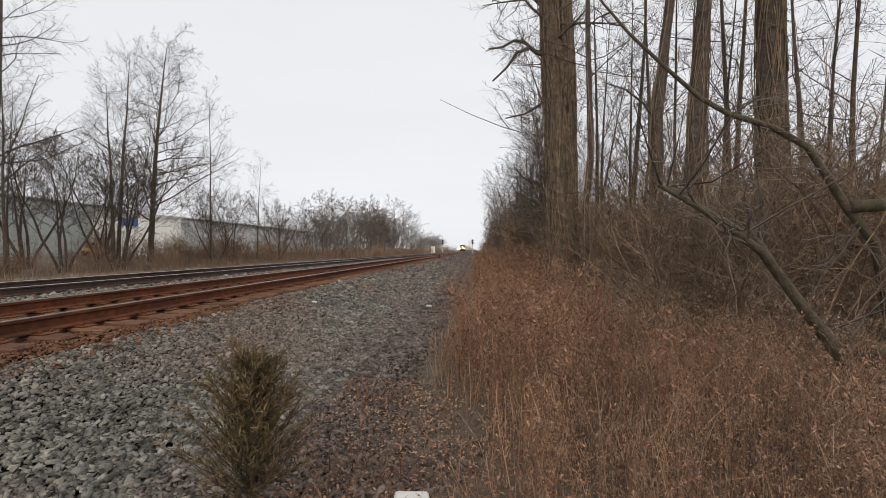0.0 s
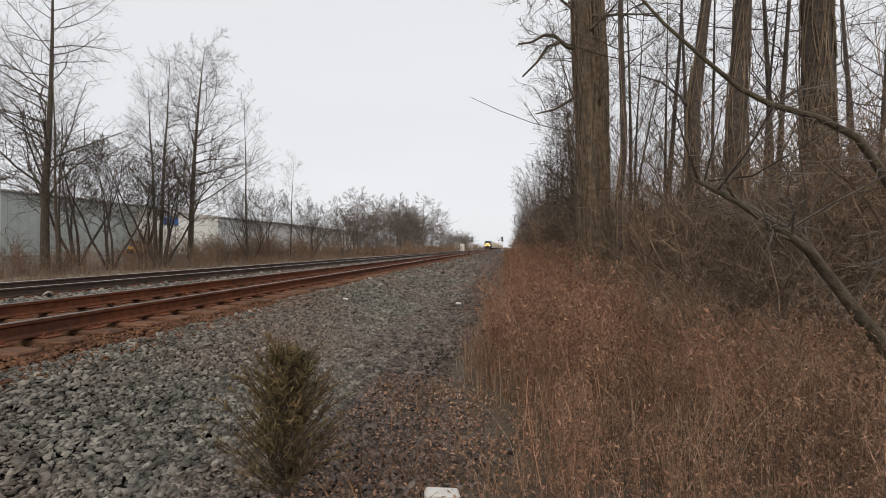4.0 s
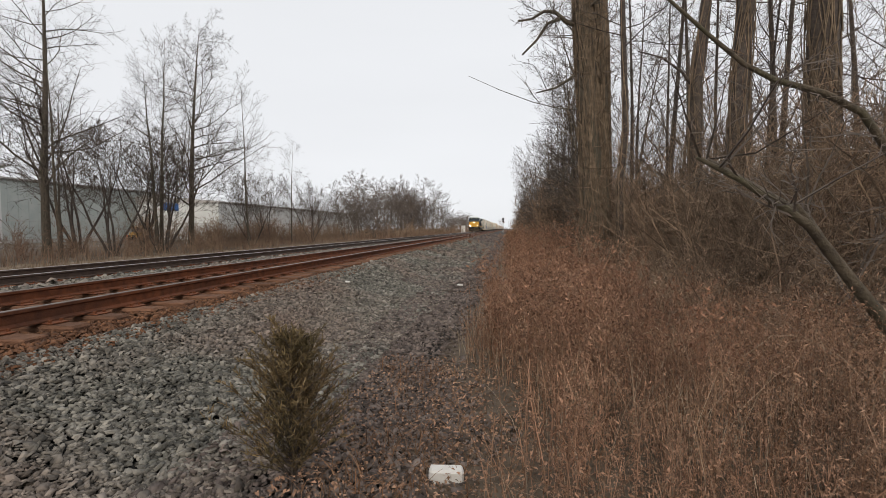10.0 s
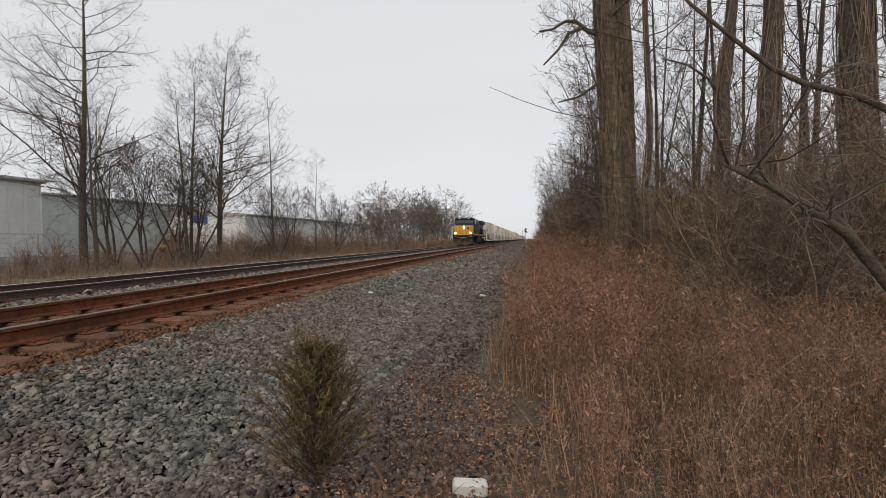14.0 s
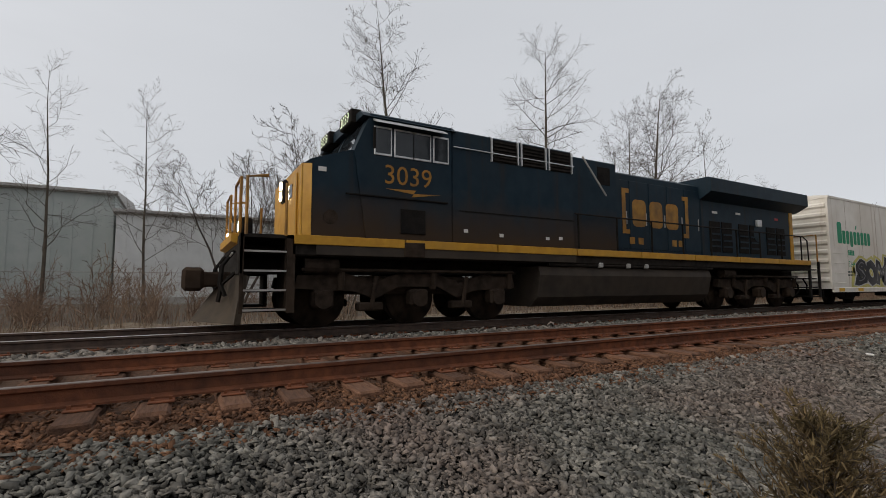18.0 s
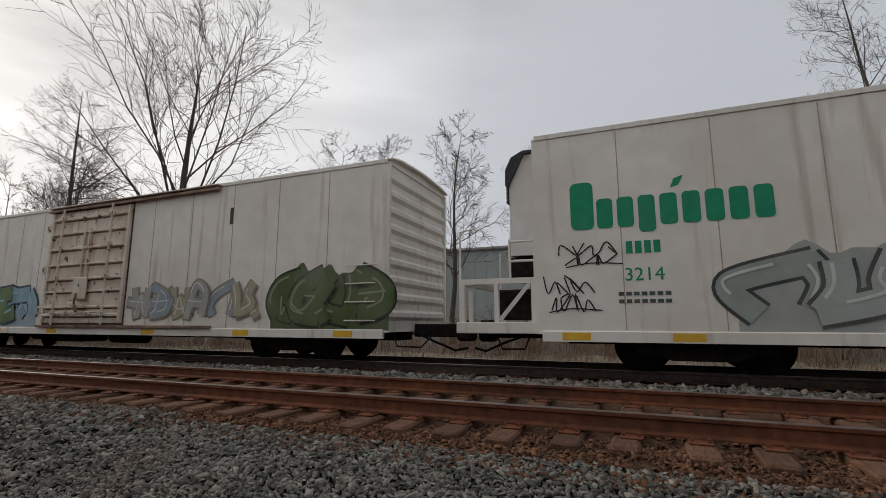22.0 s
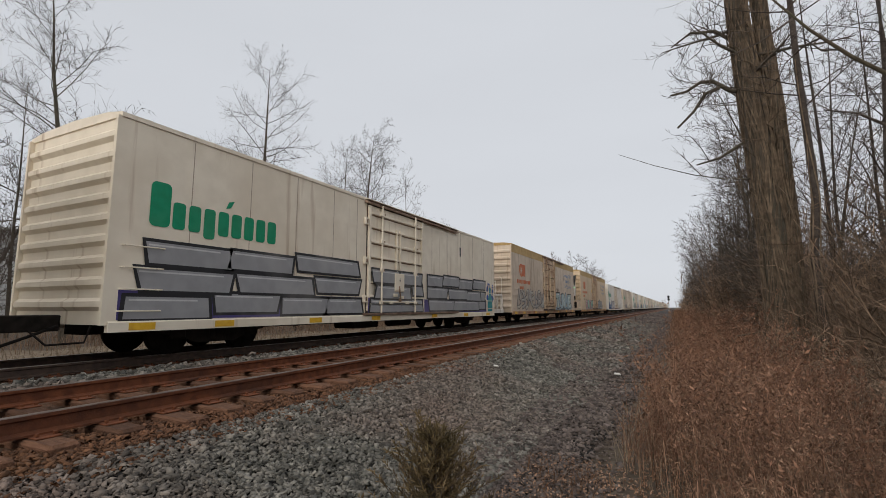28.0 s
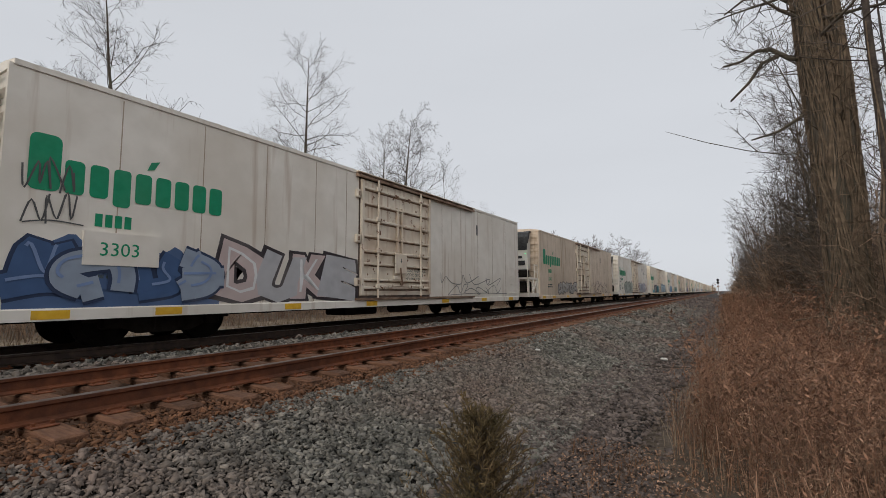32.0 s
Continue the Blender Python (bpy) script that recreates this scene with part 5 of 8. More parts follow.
def leaf_litter(name, mats, boxes, seed, label):
    """Curled dead leaves lying about, joined. boxes: x0, x1, y0, y1, count, size."""
    rng = np.random.default_rng(seed)
    V = []
    for x0, x1, y0, y1, n, w in boxes:
        px, py = rng.uniform(x0, x1, n), rng.uniform(y0, y1, n)
        c = np.stack([px, py, np.interp(px, PROFILE_X, PROFILE_Z) + rng.uniform(0.01, 0.07, n)], -1)
        d = rng.normal(0, 1, (n, 3)) * np.array([1, 1, 0.4])
        d /= np.linalg.norm(d, axis=1)[:, None]
        e = np.cross(d, rng.normal(0, 0.5, (n, 3)) + np.array([0, 0, 1]))
        e /= np.linalg.norm(e, axis=1)[:, None]
        L = (w * rng.uniform(0.5, 1.3, n))[:, None]
        u = np.stack([np.zeros(n), np.zeros(n), 0.3 * L[:, 0]], -1)
        V.append(np.stack([c - d * L, c + e * L * 0.55 + u, c + d * L, c - e * L * 0.55 + u], 1).reshape(-1, 3))
    V = np.concatenate(V)
    F = np.arange(len(V)).reshape(-1, 4)
    single(name, bulk(name, V, np.concatenate([F[:, [0, 1, 2]], F[:, [0, 2, 3]]]), mats), None, label, "leaf litter", kind="stuff")


def build_cedar():
    """The small browned evergreen at the edge of the stones."""
    t = thing("cedar_sapling", pose(-1.22, 2.46, 0.02), "small browned evergreen sapling at the ballast's edge", "sapling")
    r = random.Random(3)
    stem, green = Mesh(), []
    stem.tube([(0, 0, -0.03), (0.01, 0.0, 0.3), (0.0, 0.01, 0.6), (0.01, 0, 0.84)], [0.014, 0.011, 0.007, 0.003], 6)
    V = []
    for k in range(300):
        z = 0.03 + 0.78 * (k + r.random()) / 300
        a = r.uniform(0, 6.283)
        L = (0.42 * (1 - (z / 0.92) ** 1.5) + 0.08) * r.uniform(0.4, 1.2)
        d = Vector((math.cos(a), math.sin(a), r.uniform(0.55, 1.6))).normalized()
        tip = Vector((0, 0, z)) + d * L
        stem.tube([(0, 0, z), tuple(tip)], [0.003, 0.0015], 3, caps=False)
        for q in range(32):
            p = Vector((0, 0, z)) + d * L * r.uniform(0.25, 1.05)
            w = (d * 0.8 + Vector((r.gauss(0, 0.6), r.gauss(0, 0.6), r.gauss(0.3, 0.5)))).normalized() * r.uniform(0.02, 0.05)
            o = w.cross(Vector((r.gauss(0, 1), r.gauss(0, 1), r.gauss(0, 1)))).normalized() * 0.0034
            V += [p - o, p + o, p + w + o * 0.4, p + w - o * 0.4]
    part("stem", stem, BARK_DARK, t)
    me = bulk("needles", [tuple(p) for p in V], np.arange(len(V)).reshape(-1, 4), CEDAR)
    part("foliage", me, None, t)


def build_fallen_twigs():
    """Pale dead twigs and canes lying and arching in the weeds."""
    r = random.Random(44)
    v = Mesh()
    for k in range(130):
        x, y = r.uniform(0.8, 5.5), r.uniform(3.4, 10)
        if k > 100:
            x, y = r.uniform(0.0, 4.5), r.uniform(-9, -2)
        a, L, z = r.uniform(0, 6.283), r.uniform(0.4, 1.3), ground_z(x)
        up = r.uniform(0.1, 0.6)
        pts = []
        for i in range(7):
            s = i / 6
            pts.append((x + math.cos(a) * L * s + r.gauss(0, 0.02), y + math.sin(a) * L * s + r.gauss(0, 0.02), z + 0.05 + up * math.sin(3.0 * s) * r.uniform(0.85, 1.1) + 0.3 * s * up))
        w = r.uniform(0.0025, 0.0055)
        v.tube(pts, [w * (1 - 0.6 * i / 6) for i in range(7)], 4, caps=False)
    single("fallen_twigs", v.data("fallen_twigs", WEED_PALE), None, "pale dead twigs and canes tangled in the weeds", "twigs", kind="stuff")


build_fallen_twigs()
build_left_trees()
build_right_woods()
build_viny_trees()
build_far_woods()
build_thicket()
build_canes("reddish_canes", TWIG_RED, [(3.0, 6.2, 5.6, 9, 75, 2.6, 0.010), (3.0, 8.5, 9, 14, 110, 3.4, 0.012), (5.0, 9.5, 6.5, 12, 80, 4.0, 0.013), (3.0, 8, 14, 26, 110, 4.5, 0.015), (1.6, 5.5, -14, -4.5, 130, 3.6, 0.011), (2.0, 6.5, -34, -14, 120, 4.5, 0.016)], 91, "tangled reddish-brown arching canes along the wood's edge")
build_canes("grey_canes", VINE, [(2.4, 5.5, 4.8, 9, 38, 2.0, 0.008), (2.8, 8.5, 9, 14, 60, 3.6, 0.012), (4.5, 9.5, 6.5, 12, 45, 4.6, 0.014), (3.2, 10, 9, 13, 60, 6.0, 0.012), (2.4, 6, -13, -4.5, 70, 4.4, 0.013)], 92, "grey-brown crooked canes and dead vines in the thicket")
build_branched_weeds()
build_weeds()
build_cedar()
leaf_litter("dead_leaves", WEED_TIP, [(-1.3, 0.8, 1.6, 5, 7000, 0.015), (0.2, 4.5, 1.0, 9, 11000, 0.017), (-1.2, 4, -7, -1.5, 5000, 0.018), (-1.1, 1.2, -8, 1.6, 5000, 0.016)], 14, "curled tan dead leaves on the ground")

# ---- the train: refrigerator cars ----
TRAIN_X, CAR_STEP, CAR_LEN = -9.7225, 21.2, 18.15
SIDE = 1.52
def smoothed(pts, steps=5):
    out = []
    n = len(pts)
    for i in range(n - 1):
        p0, p1, p2, p3 = pts[max(i - 1, 0)], pts[i], pts[i + 1], pts[min(i + 2, n - 1)]
        for s in range(steps):
            t = s / steps
            out.append(tuple(0.5 * (2 * p1[k] + (p2[k] - p0[k]) * t + (2 * p0[k] - 5 * p1[k] + 4 * p2[k] - p3[k]) * t * t + (3 * p1[k] - p0[k] - 3 * p2[k] + p3[k]) * t ** 3) for k in (0, 1)))
    return out + [pts[-1]]


def piece(car, y0, y1, z0, z1, n, fills, line, seed, stroke=0.2, rim=0.07, cloud=None, x=SIDE, label="spray-painted graffiti"):
    """A painted piece: a row of fat interlocking strokes with outlines and light edges, over an optional colour cloud."""
    r = random.Random(seed)
    m = Mesh()
    top = tuple(min(c * 1.5 + 0.12, 0.8) for c in fills[0])
    mats = [paint(*line)] + [paint(*c) for c in fills] + [paint(*top)] + ([paint(*cloud)] if cloud else [])
    w = (y1 - y0) / n
    if cloud:
        ph = [r.uniform(0, 6.283) for _ in range(4)]
        q = max(24, 8 * n)
        low = [(x + 0.007, y0 - 0.06 + (y1 - y0 + 0.12) * i / q, z0 - 0.02) for i in range(q + 1)]
        up = []
        for i in range(q + 1):
            u = i / q
            wave = 0.06 * math.sin(u * n * 6.283 + ph[0]) + 0.04 * math.sin(u * n * 13 + ph[1]) + 0.05 * math.sin(u * 5 + ph[2])
            up.append((x + 0.007, low[i][1], z0 + (z1 - z0) * (0.9 + wave) * min(1.0, 0.45 + 3.2 * min(u, 1 - u))))
        m.add(low + up, [(i, i + 1, q + 2 + i, q + 1 + i) for i in range(q)], len(fills) + 2)
    s = min(stroke, w * 0.5)
    for i in range(n):
        lo, hi = z0 + s * 0.5 + rim, z1 - s * 0.5 - rim
        h = hi - lo
        a, b = y0 + w * (i + 0.12), y0 + w * (i + 0.88)
        j = lambda v: v + r.uniform(-0.08, 0.08) * w
        g = lambda v: lo + h * min(max(v + r.uniform(-0.08, 0.08), 0), 1)
        kind = r.randrange(4)
        if r.random() < 0.5:
            a, b = b, a
        tilt = r.uniform(-0.3, 0.3) * w
        flip = r.random() < 0.5
        if kind == 0:
            lines = [[(j(a), g(0)), (j(a + 0.1 * w), g(0.5)), (j(a), g(1))], [(j(a), g(0.95)), (j(b), g(0.75)), (j(b - 0.2 * w), g(0.4)), (j(b), g(0.02))]]
        elif kind == 1:
            lines = [[(j(b), g(1)), (j(a), g(0.8)), (j(a), g(0.3)), (j(b), g(0.0))], [(j(a + 0.3 * w), g(0.5)), (j(b), g(0.55))]]
        elif kind == 2:
            lines = [[(j(a), g(0.0)), (j(a + 0.25 * w), g(1.0)), (j(a + 0.5 * w), g(0.4)), (j(b), g(0.95)), (j(b), g(0.1))]]
        else:
            lines = [[(j(a), g(1.0)), (j(a + 0.05 * w), g(0.25)), (j((a + b) / 2), g(0.0)), (j(b), g(0.3)), (j(b - 0.1 * w), g(1.0))], [(j(a), g(0.55)), (j(b), g(0.6))]]
        if r.random() < 0.6:
            e = r.choice((0, 1))
            lines.append([(j(b), g(e)), (j(b + 0.3 * w), g(e * 0.7 + 0.15))])
        if r.random() < 0.5:
            lines.append([(j(a - 0.3 * w), g(r.random())), (j((a + b) / 2), g(r.random())), (j(b + 0.25 * w), g(r.random()))])
        lines = [[(u + tilt * (v - lo) / h, lo + hi - v if flip else v) for u, v in p] for p in lines]
        k = 1 + i % len(fills)
        dx = x + 0.008 + 0.021 * (i % 2)
        soft = [smoothed(p, 6) for p in lines]
        for p in soft:
            m.ribbon(p, s + 2 * rim, dx, 0)
        for p in soft:
            m.ribbon(p, s, dx + 0.0105, k)
        for p in soft:
            m.ribbon([(u - s * 0.22, v + s * 0.2) for u, v in p[len(p) // 5:-max(len(p) // 4, 1)]], s * 0.13, dx + 0.02, len(fills) + 1)
    g = part("graffiti", m, mats, car, label)
    g["kind"] = "stuff"
    return g


def word_piece(car, word, y0, y1, z0, z1, fills, line, seed, cloud=None, edge=None, x=SIDE, label="spray-painted graffiti word", fat=0.05):
    """A graffiti word: fat leaning letters with outlines, over a ragged colour cloud and a light rim."""
    r = random.Random(seed)
    m = Mesh()
    mats = [paint(*line)] + [paint(*c) for c in fills] + [paint(*(cloud or line)), paint(*(edge or line)), paint(*[min(c * 1.5 + 0.15, 0.8) for c in fills[0]])]
    nf = len(fills)
    w = (y1 - y0) / len(word)
    for i, ch in enumerate(word):
        ref, _ = glyph(ch, fat)
        lo, hi = ref.min(0), ref.max(0)
        lean, tilt, wave = r.uniform(-0.15, 0.2), r.uniform(-0.14, 0.14), r.uniform(0, 6.283)
        bz, bh = z0 + r.uniform(0, 0.08) * (z1 - z0), (z1 - z0) * r.uniform(0.84, 1.02)
        by, bw = y0 + w * (i - 0.1), w * r.uniform(1.08, 1.26)
        layers = [(fat + 0.035, 0, 0.01, 0), (fat, 1 + i % nf, 0.0135, 0), (-0.025, nf + 3, 0.0155, 0.02)]
        if edge:
            layers.insert(0, (fat + 0.055, nf + 2, 0.0085, 0))
        if cloud:
            layers.insert(0, (fat + 0.13, nf + 1, 0.007, 0))
        for f, mi, dx, up in layers:
            if mi == nf + 3 and i % 2:
                continue
            v, faces = glyph(ch, round(f, 3))
            u = (v - lo) / (hi - lo)
            yy = by + bw * (u[:, 0] + lean * (u[:, 1] - 0.5))
            zz = bz + bh * (u[:, 1] + tilt * (u[:, 0] - 0.5)) + up * bh
            zz = zz + 0.05 * bh * np.sin(5.0 * u[:, 0] + wave) + 0.04 * bh * np.sin(11.0 * u[:, 1] + 2 * wave) * (u[:, 0] - 0.5)
            yy = yy + 0.07 * bw * np.sin(5.5 * u[:, 1] + wave) + np.where(u[:, 1] < 0.12, (u[:, 0] - 0.5) * 0.28 * bw, 0.0)
            k = x + dx + 0.001 * (i % 2)
            m.add([(k, float(a), max(float(b), 0.6)) for a, b in zip(yy, zz)], faces, mi)
    g = part("graffiti", m, mats, car, label)
    g["kind"] = "stuff"
    return g


def block_piece(car, y0, y1, z0, z1, fill, line, back, seed, x):
    """Huge square silver strokes outlined in black over a purple backing."""
    r = random.Random(seed)
    m = Mesh()
    n = max(2, round((y1 - y0) / 1.55))
    w = (y1 - y0) / n

    def quad(a, b, c, d, dx, mi):
        m.add([(x + dx, a, c), (x + dx, b, c), (x + dx, b, d), (x + dx, a, d)], [(0, 1, 2, 3)], mi)
    def slab(a, b, c, d, sa, sb, dx, mi):
        m.add([(x + dx, a + sa, c), (x + dx, b + sb, c), (x + dx, b, d), (x + dx, a, d)], [(0, 1, 2, 3)], mi)
    quad(y0 - 0.05, y1 + 0.05, z0, z0 + 0.5, 0.006, 2)
    row = z0 + 0.03
    h = (z1 - z0) / 3
    for k in range(3):
        y = y0 + r.uniform(0, 0.4)
        while y < y1 - 0.6:
            e = min(y + w * r.uniform(0.9, 1.9), y1)
            sa, sb, up = r.uniform(-0.15, 0.15), r.uniform(-0.15, 0.15), r.uniform(-0.1, 0.06)
            base = 0.008 + 0.006 * k
            slab(y, e, row + up, row + h + up, sa, sb, base, 1)
            slab(y + 0.07, e - 0.07, row + 0.06 + up, row + h - 0.06 + up, sa * 0.9, sb * 0.9, base + 0.002, 0)
            slab(y + 0.12, e - 0.3, row + h - 0.13 + up, row + h - 0.1 + up, 0, 0, base + 0.004, 3)
            y = e - r.uniform(0.0, 0.1)
        row += h * 0.97
    g = part("graffiti", m, [paint(*fill), paint(*line), paint(*back), paint(0.6, 0.6, 0.6)], car, "huge silver and black painted piece")
    g["kind"] = "stuff"
    return g


def scribble(car, y0, y1, z0, z1, colour, seed, w=0.024, n=16, x=SIDE):
    """A quick looping tag of a few strokes, with an underline."""
    r = random.Random(seed)
    m = Mesh()
    for row in range(2):
        a, b = (z0 + (z1 - z0) * (0.52 - 0.5 * row), z0 + (z1 - z0) * (1 - 0.55 * row))
        count = max(3, n // 5)
        step = (y1 - y0) * (0.9 - 0.15 * row) / count
        pts = []
        for k in range(count):
            y = y0 + row * (y1 - y0) * 0.12 + step * k
            top_first = r.random() < 0.5
            for q in range(4):
                up = (q % 2 == 0) == top_first
                pts.append((y + step * (q / 3 + r.uniform(-0.4, 0.4)), (b if up else a) + r.uniform(-0.3, 0.2) * (b - a) * (1 if up else -0.6)))
            if r.random() < 0.35:
                m.ribbon(smoothed(pts, 4), w, x + 0.016)
                pts = []
        if len(pts) > 2:
            m.ribbon(smoothed(pts, 4), w, x + 0.016)
    m.ribbon(smoothed([(y0 + 0.1 * (y1 - y0), z0 - 0.02), ((y0 + y1) / 2, z0 + 0.04), (y1, z0 + 0.01)], 4), w * 0.8, x + 0.014)
    return part("graffiti_tag", m, paint(*colour), car, "thin spray-paint scrawl")


def dots(car, spots, colour, x=SIDE):
    m = Mesh()
    for y, z, rad in spots:
        m.add([(x + 0.012, y + math.cos(6.283 * k / 14) * rad, z + math.sin(6.283 * k / 14) * rad) for k in range(14)], [tuple(range(14))])
    return part("graffiti_dots", m, paint(*colour), car, "round paint spots")


def word_shapes(car, y0, z0, w, h, colour, gaps=9, tall_first=True, leaf=True, name="logo", label="green company logo as plain shapes", x=SIDE):
    """A company word as plain rounded blocks of its size."""
    m = Mesh()
    step = w / (gaps + (0.5 if tall_first else 0))
    y = y0
    for k in range(gaps):
        big = tall_first and k == 0
        bw = step * (1.2 if big else 0.8)
        bh = h if big else h * (0.62 if k not in (3,) else 0.74)
        zz = z0 + (0.0 if k != 3 else -h * 0.12)
        c = min(bw, bh) * 0.25
        xx = x + 0.009
        ring = []
        for cy, cz, a0 in ((y + bw - c, zz + bh - c, 0), (y + c, zz + bh - c, 90), (y + c, zz + c, 180), (y + bw - c, zz + c, 270)):
            for q in range(4):
                a = radians(a0 + 30 * q)
                ring.append((xx, cy + c * math.cos(a), cz + c * math.sin(a)))
        m.add(ring, [tuple(range(len(ring)))])
        y += step * (1.35 if big else 1.02)
    if leaf:
        y = y0 + w * 0.52
        m.add([(x + 0.009, y, z0 + h * 0.72), (x + 0.009, y + 0.12, z0 + h * 0.76), (x + 0.009, y + 0.2, z0 + h * 0.95), (x + 0.009, y + 0.06, z0 + h * 0.9)], [(0, 1, 2, 3)])
    return part(name, m, colour, car, label)


def bars(car, rows, colour, x=SIDE, name="small_lettering"):
    """Unreadable or withheld writing: rows of y0, y1, z, height, count."""
    m = Mesh()
    for y0, y1, z, h, n in rows:
        s = (y1 - y0) / n
        for k in range(n):
            m.box(x, x + 0.007, y0 + k * s, y0 + (k + 0.72) * s, z, z + h)
    b = part(name, m, colour, car)
    b["kind"] = "stuff"
    return b


def wheel_data(r, steel):
    m = Mesh()
    m.disc((0, 0, 0), 0, r, 0.1, 28)
    m.disc((0.055, 0, 0), 0, r * 0.82, 0.04, 28)
    m.disc((-0.06, 0, 0), 0, r + 0.03, 0.03, 28)
    m.disc((0.1, 0, 0), 0, 0.11, 0.12, 14)
    return m.data("wheel", steel, True)


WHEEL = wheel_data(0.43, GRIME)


def bogie_data():
    m = Mesh()
    for s in (-1, 1):
        x0, x1 = s * 0.98 - 0.06, s * 0.98 + 0.06
        m.prism([(-1.25, 0.42), (-1.25, 0.55), (-0.55, 0.72), (0.55, 0.72), (1.25, 0.55), (1.25, 0.42), (0.95, 0.4), (0.45, 0.2), (-0.45, 0.2), (-0.95, 0.4)], 0, x0, x1)
        for y in (-0.875, 0.875):
            m.box(x0 - 0.02, x1 + 0.04, y - 0.16, y + 0.16, 0.3, 0.56, 0.03)
        for y in (-0.2, 0.0, 0.2):
            m.tube([(s * 0.98, y, 0.25), (s * 0.98, y, 0.62)], 0.075, 8)
    m.box(-1.0, 1.0, -0.2, 0.2, 0.35, 0.62, 0.04)
    m.tube([(-0.8, -0.875, 0.43), (0.8, -0.875, 0.43)], 0.07, 8)
    m.tube([(-0.8, 0.875, 0.43), (0.8, 0.875, 0.43)], 0.07, 8)
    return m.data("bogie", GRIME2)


BOGIE = bogie_data()


def make_shared(top):
    """Meshes that cars of one height share."""
    s = {}
    m = Mesh()
    m.prism([(-SIDE, 0.62), (SIDE, 0.62), (SIDE, top - 0.06), (SIDE - 0.03, top), (-SIDE + 0.03, top), (-SIDE, top - 0.06)], 1, 0.0, CAR_LEN)
    s["body"] = m
    m = Mesh()
    t = top - 4.02
    m.prism([(-SIDE - 0.02, 3.98 + t), (SIDE + 0.02, 3.98 + t), (SIDE + 0.02, 4.06 + t), (1.1, 4.13 + t), (0, 4.17 + t), (-1.1, 4.13 + t), (-SIDE - 0.02, 4.06 + t)], 1, -0.03, CAR_LEN + 0.03)
    for k in range(15):
        y = 0.4 + k * 1.27
        m.prism([(-SIDE, 4.05 + t), (-1.1, 4.12 + t), (0, 4.16 + t), (1.1, 4.12 + t), (SIDE, 4.05 + t), (SIDE, 4.075 + t), (1.1, 4.155 + t), (0, 4.2 + t), (-1.1, 4.155 + t), (-SIDE, 4.075 + t)], 1, y, y + 0.1)
    s["roof"] = m
    m = Mesh()
    m.box(SIDE - 0.01, SIDE + 0.004, -0.008, 0.008, 0.69, top - 0.08)
    s["seams"] = m.data("seam", SEAM)
    m = Mesh()
    m.prism([(1.46, 0.5), (SIDE + 0.03, 0.5), (SIDE + 0.03, 0.66), (SIDE + 0.01, 0.68), (1.46, 0.68)], 1, 0.02, CAR_LEN - 0.02)
    m.prism([(-1.46, 0.5), (-SIDE - 0.03, 0.5), (-SIDE - 0.03, 0.66), (-SIDE - 0.01, 0.68), (-1.46, 0.68)], 1, 0.02, CAR_LEN - 0.02)
    s["sill"] = m
    m = Mesh()
    m.box(-0.35, 0.35, 0.3, CAR_LEN - 0.3, 0.42, 0.66)
    for y in (4.4, 6.2, 8.4, 10.6, 12.6, 14.2):
        m.box(-1.4, 1.4, y - 0.06, y + 0.06, 0.46, 0.63)
    m.box(0.4, 1.2, 7.0, 8.3, 0.28, 0.6, 0.05)
    m.tube([(0.9, 9.3, 0.42), (0.9, 10.6, 0.42)], 0.16, 12)
    s["underframe"] = m
    return s


SHARED = {top: make_shared(top) for top in (4.1, 4.2, 4.55)}


def ribbed_end(y, out, top):
    """Pressed horizontal ribs of a car's end; out is -1 in front, 1 behind."""
    m = Mesh()
    for k in range(9):
        z = 0.95 + k * 0.345 * (top - 0.6) / 3.42
        m.prism([(y, z - 0.1), (y + out * 0.07, z - 0.03), (y + out * 0.07, z + 0.06), (y, z + 0.12)], 0, -SIDE + 0.09, SIDE - 0.09)
    for s in (-1, 1):
        m.box(s * SIDE - 0.07 * (s > 0), s * SIDE + 0.07 * (s < 0), min(y, y + out * 0.08), max(y, y + out * 0.08), 0.62, top - 0.02)
    return m


